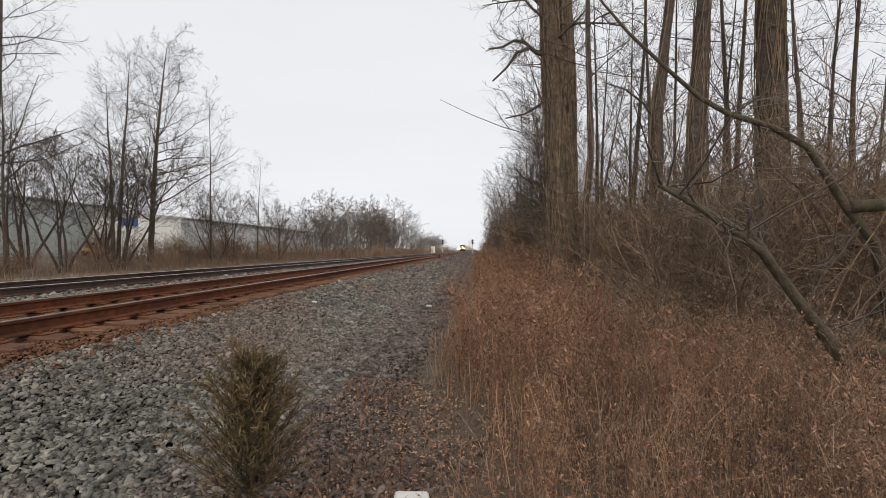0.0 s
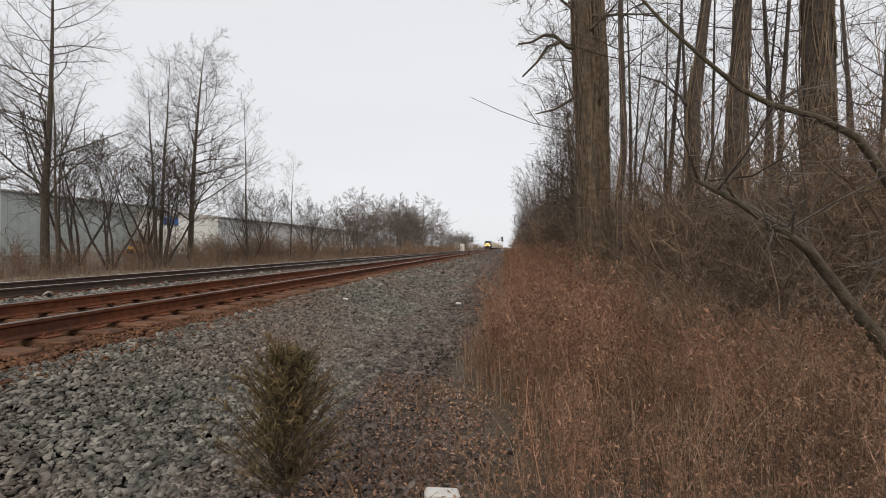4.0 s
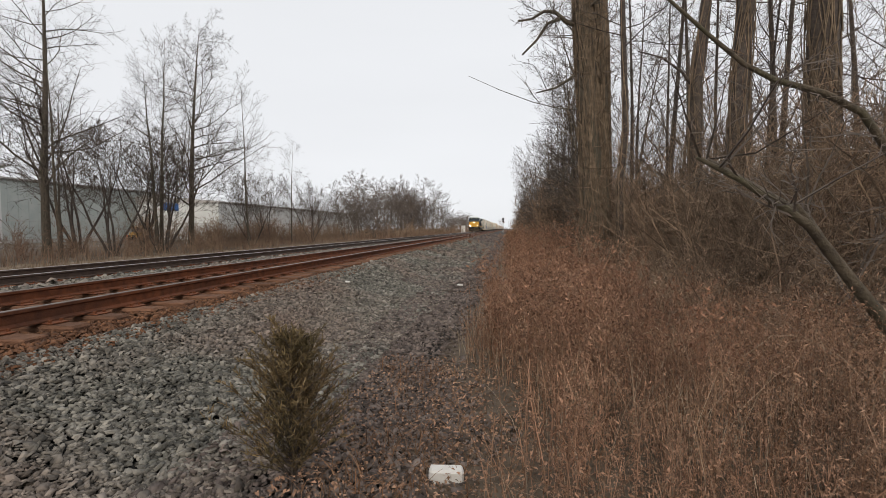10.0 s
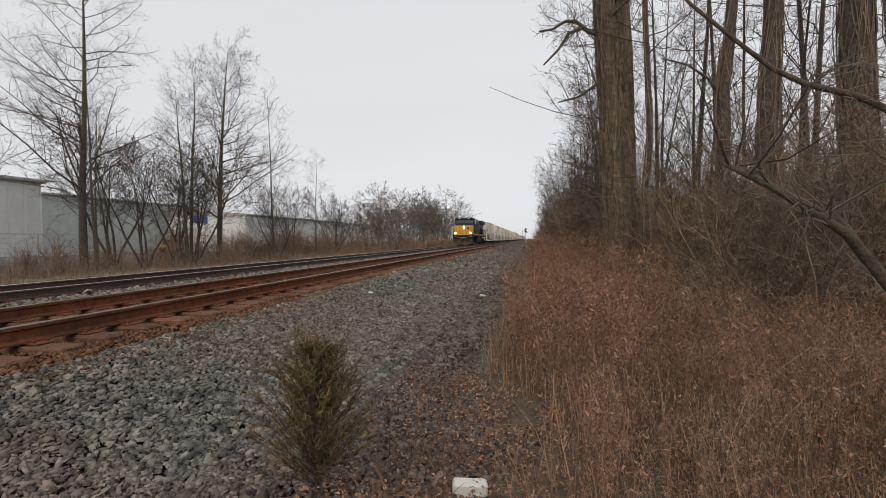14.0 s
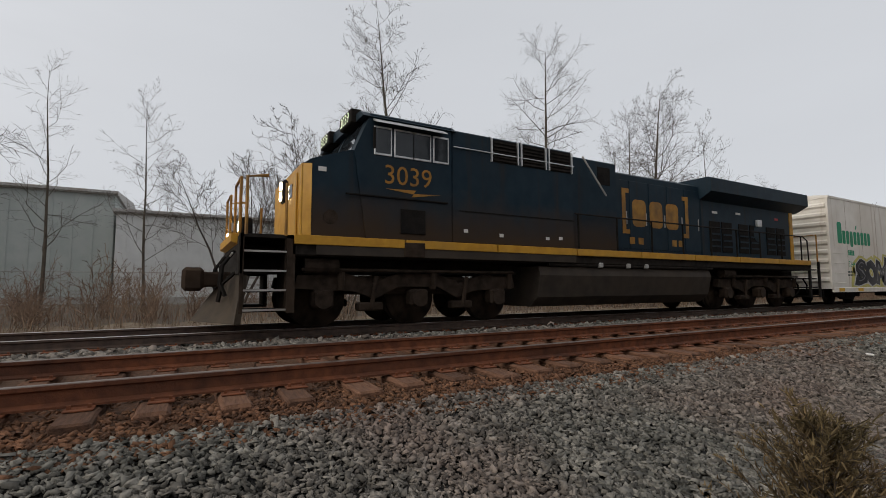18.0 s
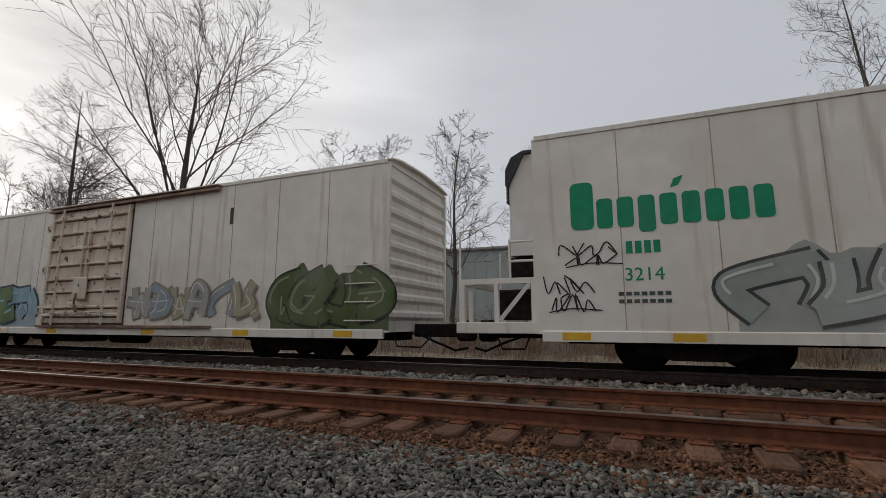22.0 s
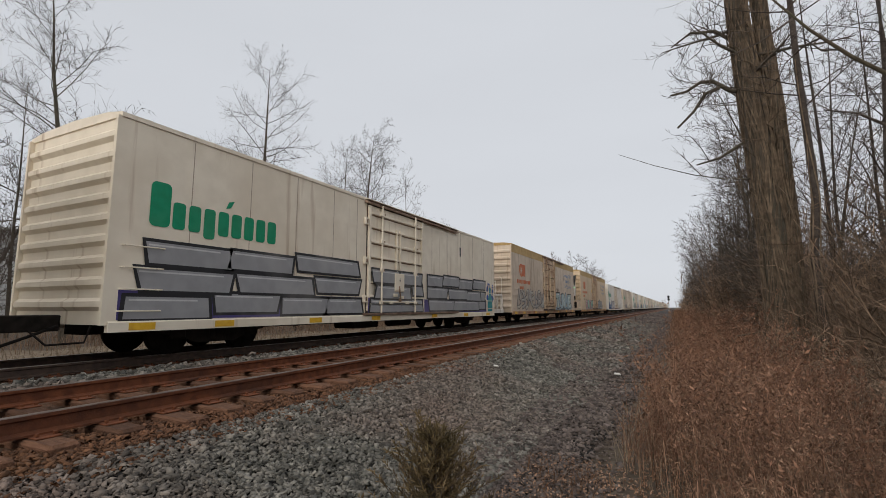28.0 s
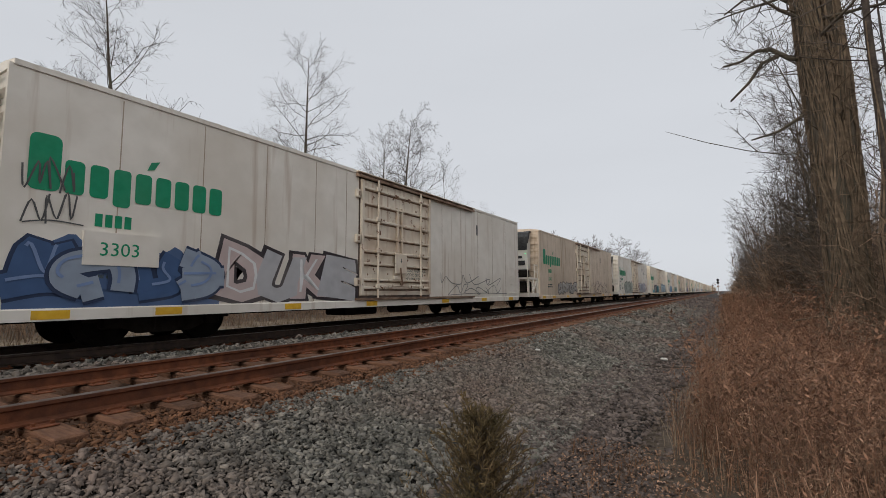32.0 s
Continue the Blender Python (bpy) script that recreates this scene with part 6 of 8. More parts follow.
def door_parts(car, paintm, top):
    """A sliding plug door: pressed panel, ribs with painted shade lines under them, two lock rods with clamps, gear box
    and lever, tracks.
    """
    u = top - 4.02
    k_ = (top - 0.9) / 3.12
    X = SIDE
    d = part("door", Mesh().box(X + 0.004, X + 0.03, 7.12, 10.5, 0.8, 3.86 + u, 0.01), paintm, car, "sliding plug door with rust stains")
    for z, h in ((0.98, 0.08), (1.2, 0.06), (1.62, 0.05), (1.95, 0.07), (2.35, 0.055), (2.78, 0.08), (3.22, 0.055), (3.62, 0.08)):
        z = 0.9 + (z - 0.9) * k_
        rib = Mesh().prism([(X + 0.03, z - 0.015), (X + 0.1, z), (X + 0.1, z + h * 0.6), (X + 0.03, z + h)], 1, 7.22, 10.4)
        rib_ob = part("bar", rib, paintm, d)
        # A rust-brown strip paints in the shade below each rib.
        part("rib_grime", Mesh().box(X + 0.03, X + 0.034, 7.24, 10.38, z - 0.05, z - 0.016), RUST_RIBSHADE, rib_ob, "rust-brown line painting in the shade under the rib")
    # Thin dark sheet behind the door; its rim paints the gap's shadow.
    part("door_gap", Mesh().box(X, X + 0.0045, 7.075, 10.545, 0.74, 3.9 + u), GAP, car, "dark sheet painting in the shaded gap round the door")
    for y in (7.12, 10.4):
        part("door_post", Mesh().box(X + 0.03, X + 0.095, y, y + 0.1, 0.82, 3.84 + u, 0.012), paintm, d)
    for y in (7.75, 9.85):
        rod = part("lock_rod", Mesh().tube([(X + 0.135, y, 0.74), (X + 0.135, y, 3.92 + u)], 0.03, 8), paintm, d)
        for z in (1.02, 1.98, 2.82, 3.64):
            z = 0.9 + (z - 0.9) * k_
            part("clamp", Mesh().box(X + 0.1, X + 0.175, y - 0.09, y + 0.09, z - 0.035, z + 0.085, 0.012), paintm, rod)
            part("clamp_bolt", Mesh().box(X + 0.175, X + 0.19, y + 0.045, y + 0.075, z, z + 0.05), RUST_RIBSHADE, rod)
    for y in (8.7, 8.92):
        part("centre_post", Mesh().box(X + 0.03, X + 0.11, y - 0.03, y + 0.03, 2.02, 3.3 + u, 0.01), paintm, d)
    gear = part("lock_plate", Mesh().box(X + 0.1, X + 0.15, 8.52, 9.1, 1.42, 2.02, 0.02), paintm, d, "raised lock gear box")
    arrow = Mesh()
    arrow.add([(X + 0.153, y, z) for y, z in ((8.785, 1.87), (8.815, 1.87), (8.815, 1.8), (8.85, 1.8), (8.8, 1.74), (8.75, 1.8), (8.785, 1.8))], [tuple(range(7))])
    part("arrow_mark", arrow, TEXTDARK, gear, "small dark arrow")
    low = Mesh().tube([(X + 0.13, 7.7, 1.08), (X + 0.13, 9.9, 1.08)], 0.024, 6)
    part("gear_rod", low, paintm, d)
    for y, z in ((8.55, 1.3), (8.95, 1.24), (8.3, 1.06), (9.3, 1.06)):
        part("gear_link", Mesh().box(X + 0.1, X + 0.17, y - 0.1, y + 0.1, z - 0.05, z + 0.05, 0.015), paintm, d)
    h = Mesh()
    h.tube([(X + 0.16, 8.75, 1.6), (X + 0.19, 8.75, 1.35), (X + 0.17, 8.85, 1.12)], 0.024, 6)
    h.disc((X + 0.16, 8.8, 1.15), 0, 0.07, 0.04, 10)
    part("handle", h, RUST_RIBSHADE, d)
    for z in (1.05, 2.2, 3.4):
        part("hinge", Mesh().box(X + 0.0, X + 0.09, 6.92, 7.08, z, z + 0.22, 0.015), paintm, d)
        part("hinge_bolt", Mesh().box(X + 0.09, X + 0.1, 6.97, 7.03, z + 0.05, z + 0.16), RUST_RIBSHADE, d)
    tr = Mesh()
    tr.prism([(X, 3.9 + u), (X + 0.12, 3.88 + u), (X + 0.12, 3.93 + u), (X + 0.03, 4.0 + u), (X, 4.0 + u)], 1, 6.95, 13.6)
    part("door_track", tr, RUST_RIBSHADE, car)
    part("track_lip", Mesh().box(X + 0.02, X + 0.125, 6.93, 13.62, 4.0 + u, 4.03 + u, 0.006), paintm, car)
    part("door_track", Mesh().box(X + 0.0, X + 0.1, 6.95, 13.6, 0.68, 0.74), RUST_RIBSHADE, car)
    return d


def end_platform(car, front, white, unit_on=True):
    """The cooling unit and its white service platform at one end of a car."""
    o = -1 if front else 1
    e = 0.0 if front else CAR_LEN

    def Y(a, b):
        return sorted((e + o * a, e + o * b))
    ya, yb = Y(0.09, 0.62)
    if unit_on:
        u = Mesh()
        prof = [(ya, 2.05), (yb, 2.05), (yb, 3.6), (yb - 0.1, 3.92), (yb - 0.3, 4.02), (ya, 4.02)] if not front else [(ya, 2.05), (yb, 2.05), (yb, 4.02), (ya + 0.35, 4.02), (ya + 0.1, 3.92), (ya, 3.6)]
        u.prism(prof, 0, -1.05, 1.05)
        unit = part("cooling_unit", u, REEFER, car, "white transport refrigeration unit with a black grille")
        g = Mesh()
        yo = e + o * 0.62
        y0, y1 = sorted((yo, yo + o * 0.05))
        g.box(-1.08, 1.08, y0, y1, 3.05, 3.72, 0.02)
        prof = [(yo, 3.4), (yo + o * 0.06, 3.4), (yo + o * 0.05, 3.72), (yo - o * 0.06, 3.95), (yo - o * 0.28, 4.06), (yo - o * 0.5, 4.06), (yo - o * 0.5, 4.0), (yo - o * 0.3, 4.0)]
        g.prism(prof if front else prof[::-1], 0, -1.14, 1.14)
        part("grille", g, BLACKGRILLE, unit, "black louvred grille")
        for k in range(8):
            z = 3.1 + k * 0.085
            a, b = sorted((yo + o * 0.05, yo + o * 0.075))
            part("slat", Mesh().box(-1.0, 1.0, a, b, z, z + 0.035), BLACKGRILLE, unit)
        a, b = sorted((yo, yo + o * 0.012))
        panel = Mesh().box(0.55, 0.95, a, b, 2.25, 2.5).box(0.55, 0.8, a, b, 2.62, 2.75)
        part("control_panel", panel, BLACKGRILLE, unit)
        part("status_light", Mesh().disc((0.98, (a + b) / 2, 2.85), 1, 0.018, 0.03, 10), GREENLED, unit, "small green status light")
    f = Mesh()
    y0, y1 = Y(0.0, 1.55)
    f.box(-1.5, 1.5, y0, y1, 0.62, 0.82, 0.01)
    part("platform", f, white, car)
    fr = Mesh()
    for x in (-1.42, 1.42):
        for d in (0.12, 1.45):
            y = e + o * d
            fr.box(x - 0.05, x + 0.05, y - 0.05, y + 0.05, 0.82, 1.55)
        a, b = Y(0.1, 1.5)
        fr.box(x - 0.05, x + 0.05, a, b, 1.5, 1.6)
        fr.tube([(x, e + o * 0.2, 1.5), (x, e + o * 0.75, 0.85)], 0.05, 4)
        fr.box(x - 0.04, x + 0.04, e + o * 0.8 - 0.04, e + o * 0.8 + 0.04, 0.82, 1.55)
        for z in (1.9, 2.25):
            fr.tube([(x, e + o * 0.1, z), (x, e + o * 0.55, z)], 0.025, 5)
        fr.tube([(x, e + o * 0.1, 1.6), (x, e + o * 0.1, 2.3)], 0.025, 5)
        fr.tube([(x, e + o * 0.55, 1.6), (x, e + o * 0.55, 2.3)], 0.025, 5)
    a, b = sorted((e + o * 1.42, e + o * 1.5))
    fr.box(-1.42, 1.42, a, b, 1.5, 1.6)
    for x in (-0.9, 0.9):
        fr.box(x - 0.05, x + 0.05, a, b, 0.82, 1.55)
    part("platform_frame", fr, white, car, "white steel platform frame")
    k = Mesh()
    a, b = Y(0.1, 0.95)
    k.box(-1.1, 1.1, a, b, 0.86, 1.42, 0.04)
    a, b = Y(0.1, 0.7)
    k.box(-1.0, 1.0, a, b, 1.62, 2.02, 0.05)
    part("fuel_tank", k, GRIME2, car, "dark fuel tank behind the platform frame")
    for x in (-1.42, 1.42):
        part("grab_rail", Mesh().tube([(x, e + o * 1.5, 0.8), (x, e + o * 1.5, 2.5), (x, e + o * 1.2, 2.55)], 0.022, 6), white, car)


def car_ends(car, front, y):
    """Coupler, hoses and their box at one end."""
    o = -1 if front else 1
    m = Mesh()
    a, b = sorted((y, y + o * 1.2))
    m.box(-0.16, 0.16, a, b, 0.5, 0.78, 0.02)
    m.box(-0.2, 0.2, *sorted((y + o * 1.0, y + o * 1.36)), 0.42, 0.86, 0.06)
    part("coupler", m, GRIME2, car)
    h = Mesh()
    pts = [(0.5, y + o * 0.2, 0.6), (0.6, y + o * 0.7, 0.42), (0.5, y + o * 1.1, 0.25), (0.4, y + o * 1.35, 0.3)]
    h.tube(pts, 0.025, 6)
    h.tube([(1.2, y + o * 0.05, 0.6), (1.25, y + o * 0.15, 0.35), (1.1, y + o * 0.6, 0.33), (0.9, y + o * 0.75, 0.55)], 0.018, 5)
    part("brake_hose", h, GRIME, car)


def make_car(label, body, white=None, reefer="front", band=None, door=None, top=4.1, unit_on=True):
    car = thing("refrigerator_car", pose(0, 0, 0), label, "freight car", "cars of the train")
    white = white or CARWHITE
    part("body", SHARED[top]["body"], body, car)
    part("roof", SHARED[top]["roof"], band or body, car)
    if band:
        part("roof_band", Mesh().box(SIDE - 0.02, SIDE + 0.012, 0.0, CAR_LEN, top - 0.45, top - 0.03), band, car, "mustard band under the roof")
    for y in (1.35, 2.75, 4.15, 5.55, 6.6, 11.35, 12.7, 14.05, 15.4, 16.75):
        part("seam", SHARED[top]["seams"], None, car).matrix_basis = pose(0, y, 0)
    part("side_sill", SHARED[top]["sill"], SILLRUST if band else body, car, "grimy side sill")
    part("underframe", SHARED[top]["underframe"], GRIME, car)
    for y in (0.35, 2.0, 4.7, 7.4, 11.3, 14.3, 17.0):
        part("reflector", Mesh().box(SIDE + 0.03, SIDE + 0.036, y, y + 0.45, 0.525, 0.65), YELLOWPATCH, car)
    for y in (2.45, 15.4):
        b = part("bogie", BOGIE, None, car)
        b.matrix_basis = pose(0, y, 0)
        for sx, rz in ((0.75, 0), (-0.75, 180)):
            for dy in (-0.875, 0.875):
                part("wheel", WHEEL, None, b).matrix_basis = pose(sx, dy, 0.43, 0, 0, rz)
    door_parts(car, door or DOORRUST, top)
    if reefer == "front":
        end_platform(car, True, white, unit_on)
        part("end_ribs", ribbed_end(CAR_LEN, 1, top), body, car)
        part("end_ribs", ribbed_end(0.0, -1, top), body, car)
    elif reefer == "rear":
        end_platform(car, False, white, unit_on)
        part("end_ribs", ribbed_end(0.0, -1, top), body, car)
        part("end_ribs", ribbed_end(CAR_LEN, 1, top), body, car)
    else:
        part("end_ribs", ribbed_end(0.0, -1, top), body, car)
        part("end_ribs", ribbed_end(CAR_LEN, 1, top), body, car)
    car_ends(car, True, -0.0 if reefer != "front" else -0.2)
    car_ends(car, False, CAR_LEN if reefer != "rear" else CAR_LEN + 0.2)
    for y0, o in ((17.25, 1), (0.15, 1)) if reefer != "front" else ((17.25, 1),):
        for z in (0.85, 1.22, 1.59, 1.96):
            part("rung", Mesh().tube([(SIDE, y0, z), (SIDE + 0.07, y0 + 0.02, z), (SIDE + 0.07, y0 + 0.7, z), (SIDE, y0 + 0.72, z)], 0.014, 5), body, car)
    part("vent_slot", Mesh().box(SIDE, SIDE + 0.008, 13.95, 14.05, 3.1, 3.5), BLACKGRILLE, car)
    return car


def juice_marks(car, number, y=0.56, orange=False, colour=None):
    """The green logo, its small line and number, and the weight lines."""
    c = colour or TEXTGREEN
    word_shapes(car, y, 2.36, 3.0, 0.82, c)
    bars(car, [(y + 0.85, y + 1.4, 1.92, 0.2, 4)], c)
    lettering(number, 0.3, side(SIDE + 0.008, y + 0.8, 1.48), c, "road_number", car, "green painted number")
    bars(car, [(y + 0.7, y + 1.5, 1.24, 0.06, 7), (y + 0.7, y + 1.5, 1.12, 0.06, 7)], TEXTDARK)
    if orange:
        m = Mesh()
        m.add([(SIDE + 0.01, 4.72 + math.cos(6.283 * k / 28) * 0.4, 2.32 + math.sin(6.283 * k / 28) * 0.4) for k in range(28)], [tuple(range(28))])
        part("orange_emblem", m, paint(0.62, 0.23, 0.02), car, "painted orange fruit with a straw")
        m = Mesh().ribbon([(4.85, 2.6), (5.1, 2.82), (5.24, 2.88)], 0.05, SIDE + 0.013)
        part("straw_emblem", m, paint(0.6, 0.5, 0.42), car)


def door_notice(car):
    lettering("CLOSE AND LOCK\nDOORS BEFORE\nMOVING CAR", 0.13, side(SIDE + 0.034, 9.18, 1.5), TEXTDARK, "door_notice", car, "small dark door notice")


def emblem_marks(car, number):
    m = Mesh()
    m.add([(SIDE + 0.009, y, z) for y, z in ((2.15, 2.8), (2.6, 2.8), (2.66, 3.5), (1.7, 3.54), (1.42, 3.4), (1.36, 3.1), (1.5, 2.85), (1.8, 2.75))], [tuple(range(8))])
    part("emblem", m, TEXTORANGE, car, "orange company emblem as a plain shape")
    m = Mesh()
    for k in range(6):
        a = 6.283 * k / 6
        m.ribbon([(1.8, 3.14), (1.8 + 0.2 * math.cos(a), 3.14 + 0.2 * math.sin(a))], 0.05, SIDE + 0.013)
    part("emblem_star", m, CARTAN, car)
    word_shapes(car, 0.95, 2.35, 2.7, 0.36, TEXTORANGE, 10, False, False, label="orange company name as plain blocks")
    bars(car, [(1.5, 2.3, 2.0, 0.18, 4)], TEXTORANGE)
    lettering(number, 0.24, side(SIDE + 0.008, 1.55, 1.66), TEXTDARK, "road_number", car, "faded dark number")
    blue = paint(0.06, 0.2, 0.42)
    for k, (line, ind) in enumerate((("Protecting Today's", 0), ("Perishables", 0.45), ("For Tomorrow", 0.25))):
        lettering(line, 0.4, side(SIDE + 0.008, 14.0 + ind, 3.45 - 0.46 * k), blue, "slogan", car, "blue and orange painted slogan")


def build_cars():
    G = (0.3, 0.32, 0.33)
    K = (0.025, 0.025, 0.028)
    cars = []
    c = make_car("white refrigerator car with black graffiti and a green logo", CARWHITE, reefer="rear")
    juice_marks(c, "3244")
    word_piece(c, "SOMER", 2.0, 6.75, 0.72, 1.8, [K], (0.6, 0.59, 0.56), 1, (0.62, 0.55, 0.16), fat=0.09)
    word_piece(c, "KOOER", 10.75, 14.2, 0.72, 1.95, [(0.6, 0.575, 0.53)], K, 2)
    word_piece(c, "GASO", 14.3, 17.9, 0.72, 2.1, [(0.5, 0.46, 0.4)], (0.16, 0.13, 0.1), 3, (0.5, 0.47, 0.42), fat=0.08)
    scribble(c, 10.7, 11.5, 2.3, 3.4, (0.08, 0.07, 0.06), 4)
    cars.append(c)
    c = make_car("white refrigerator car with blue and olive-green graffiti", CARWHITE, reefer="front")
    juice_marks(c, "3122")
    word_piece(c, "WH", 0.1, 1.75, 0.72, 1.75, [(0.02, 0.16, 0.5)], (0.5, 0.56, 0.62), 5, fat=0.08)
    piece(c, 3.0, 6.7, 0.72, 1.95, 3, [(0.18, 0.35, 0.45), (0.16, 0.24, 0.1), (0.3, 0.45, 0.55)], (0.06, 0.08, 0.1), 6, 0.42, 0.06, (0.4, 0.5, 0.55))
    piece(c, 10.8, 14.9, 0.8, 1.85, 6, [(0.42, 0.42, 0.4), (0.3, 0.36, 0.42), (0.45, 0.4, 0.28)], (0.3, 0.28, 0.2), 7, 0.2, 0.05)
    piece(c, 15.4, 18.2, 0.68, 2.05, 4, [(0.085, 0.12, 0.035)], (0.02, 0.03, 0.015), 8, 0.4, 0.05, (0.09, 0.125, 0.04))
    cars.append(c)
    c = make_car("white refrigerator car with a grey-green piece and red paint spots", CARWHITE, reefer="front")
    juice_marks(c, "3214")
    piece(c, 2.95, 7.0, 0.7, 1.95, 4, [(0.33, 0.37, 0.32), (0.4, 0.44, 0.4)], (0.06, 0.065, 0.06), 9, 0.34, 0.05, (0.4, 0.42, 0.38))
    scribble(c, 0.35, 1.35, 1.75, 2.1, K, 10)
    scribble(c, 0.05, 1.0, 1.0, 1.55, K, 11)
    piece(c, 11.9, 16.1, 0.78, 1.85, 4, [(0.42, 0.44, 0.5), (0.3, 0.33, 0.42), (0.46, 0.42, 0.48)], (0.4, 0.4, 0.43), 12, 0.36, 0.05, (0.5, 0.5, 0.52))
    r = random.Random(3)
    dots(c, [(11.0 + r.random() * 1.3, 0.85 + r.random() * 0.9, r.uniform(0.04, 0.16)) for _ in range(16)] + [(15.9 + r.random() * 1.3, 0.85 + r.random() * 0.8, r.uniform(0.04, 0.14)) for _ in range(16)], (0.2, 0.02, 0.035))
    scribble(c, 14.5, 16.2, 2.85, 3.5, K, 13, 0.04)
    scribble(c, 17.3, 18.2, 2.4, 3.05, K, 14)
    cars.append(c)
    c = make_car("dirty cream refrigerator car with purple and yellow graffiti", CARDIRTY, reefer="front", door=DOORRUST)
    juice_marks(c, "3015")
    piece(c, 3.0, 7.0, 0.7, 1.75, 6, [(0.24, 0.2, 0.34), (0.3, 0.28, 0.42)], (0.05, 0.04, 0.09), 15, 0.24, 0.05, (0.28, 0.24, 0.38))
    piece(c, 1.9, 3.2, 0.66, 1.3, 2, [(0.03, 0.09, 0.3), (0.16, 0.25, 0.12)], (0.2, 0.25, 0.2), 16, 0.24, 0.03)
    piece(c, 10.9, 17.2, 0.7, 1.72, 4, [(0.3, 0.27, 0.1), (0.4, 0.38, 0.3), (0.36, 0.33, 0.08)], (0.04, 0.03, 0.04), 17, 0.5, 0.06, (0.38, 0.3, 0.42))
    r = random.Random(31)
    dots(c, [(11.2 + 0.55 * k + r.uniform(-0.15, 0.15), 1.6 + r.uniform(-0.1, 0.12), r.uniform(0.2, 0.36)) for k in range(11)], (0.4, 0.32, 0.44), SIDE - 0.008)
    scribble(c, 0.2, 0.9, 2.2, 3.4, (0.12, 0.1, 0.08), 18, 0.02)
    scribble(c, 1.5, 2.6, 0.7, 1.2, K, 19)
    cars.append(c)
    c = make_car("tan-stained refrigerator car with an orange emblem and green graffiti", CARTAN, reefer="front", door=DOORRUST)
    juice_marks(c, "3106", orange=True, colour=paint(0.02, 0.13, 0.06))
    piece(c, 2.4, 7.0, 0.68, 1.9, 4, [(0.03, 0.32, 0.15), (0.02, 0.025, 0.03), (0.1, 0.42, 0.25)], (0.45, 0.45, 0.4), 20, 0.45, 0.04, (0.05, 0.3, 0.16))
    piece(c, 10.8, 16.0, 0.7, 1.95, 4, [(0.4, 0.39, 0.37), (0.46, 0.44, 0.42)], (0.05, 0.05, 0.05), 21, 0.6, 0.02, (0.48, 0.25, 0.19))
    r = random.Random(12)
    dots(c, [(10.9 + r.random() * 5.0, 1.6 + r.random() * 0.35, r.uniform(0.06, 0.16)) for _ in range(12)], (0.05, 0.24, 0.04), SIDE + 0.06)
    piece(c, 15.9, 18.3, 0.66, 1.7, 2, [(0.05, 0.24, 0.04), (0.34, 0.26, 0.06)], (0.04, 0.12, 0.02), 22, 0.45, 0.04, (0.05, 0.22, 0.04))
    cars.append(c)
    c = make_car("white refrigerator car with grey block graffiti and a green logo", CARPALE, reefer="front")
    juice_marks(c, "3164")
    piece(c, 3.3, 7.1, 0.7, 1.8, 5, [(0.22, 0.22, 0.22), (0.38, 0.38, 0.38)], (0.03, 0.03, 0.03), 23, 0.3, 0.05, (0.1, 0.1, 0.1))
    piece(c, 2.2, 3.4, 0.68, 1.1, 2, [(0.1, 0.36, 0.42)], (0.2, 0.4, 0.45), 24, 0.26, 0.02)
    piece(c, 5.4, 7.4, 0.72, 1.7, 3, [(0.05, 0.3, 0.32), (0.08, 0.16, 0.3)], (0.05, 0.1, 0.16), 61, 0.4, 0.05, (0.06, 0.32, 0.34), SIDE + 0.1)
    word_piece(c, "NEMESE", 11.5, 17.0, 0.74, 1.8, [(0.38, 0.47, 0.53), (0.3, 0.42, 0.5)], (0.04, 0.05, 0.06), 25, (0.3, 0.4, 0.47), fat=0.07)
    scribble(c, 17.3, 18.2, 0.8, 1.4, K, 26)
    cars.append(c)
    c = make_car("white refrigerator car with blue and teal graffiti", CARWHITE, reefer="front")
    juice_marks(c, "3122")
    piece(c, 3.2, 7.0, 0.7, 1.8, 4, [(0.16, 0.34, 0.55), (0.3, 0.42, 0.56)], (0.2, 0.3, 0.45), 27, 0.3, 0.04, (0.22, 0.4, 0.58))
    piece(c, 10.9, 17.5, 0.7, 1.7, 7, [(0.1, 0.36, 0.3), (0.36, 0.42, 0.4)], (0.05, 0.14, 0.12), 28, 0.26, 0.05)
    scribble(c, 0.3, 0.9, 1.6, 3.5, K, 29, 0.04)
    scribble(c, 1.0, 2.6, 0.8, 1.5, K, 30)
    cars.append(c)
    c = make_car("cream refrigerator car with a huge silver and purple painted piece", CARPALE, white=CARWHITE, reefer="rear", door=CARPALE, top=4.2, unit_on=False)
    juice_marks(c, "3122")
    for seed, (ya, yb, off) in enumerate(((0.2, 6.9, 0.0), (7.15, 10.45, 0.09), (10.8, 17.0, 0.0))):
        block_piece(c, ya, yb, 0.7, 2.2, (0.34, 0.34, 0.35), K, (0.08, 0.06, 0.22), 31 + seed, SIDE + off)
    m = Mesh()
    for k, (q, hw) in enumerate(((0.72, 0.3), (1.0, 0.32), (1.3, 0.27), (1.5, 0.13), (1.72, 0.1), (1.74, 0.16), (1.85, 0.14))):
        m.v += [(SIDE + 0.02, 17.55 - hw, q), (SIDE + 0.02, 17.55 + hw, q)]
    m.f, m.m = [(2 * k, 2 * k + 1, 2 * k + 3, 2 * k + 2) for k in range(6)], [0] * 6
    part("graffiti", m, paint(0.05, 0.36, 0.38), c, "teal painted bottle shape")
    r = random.Random(8)
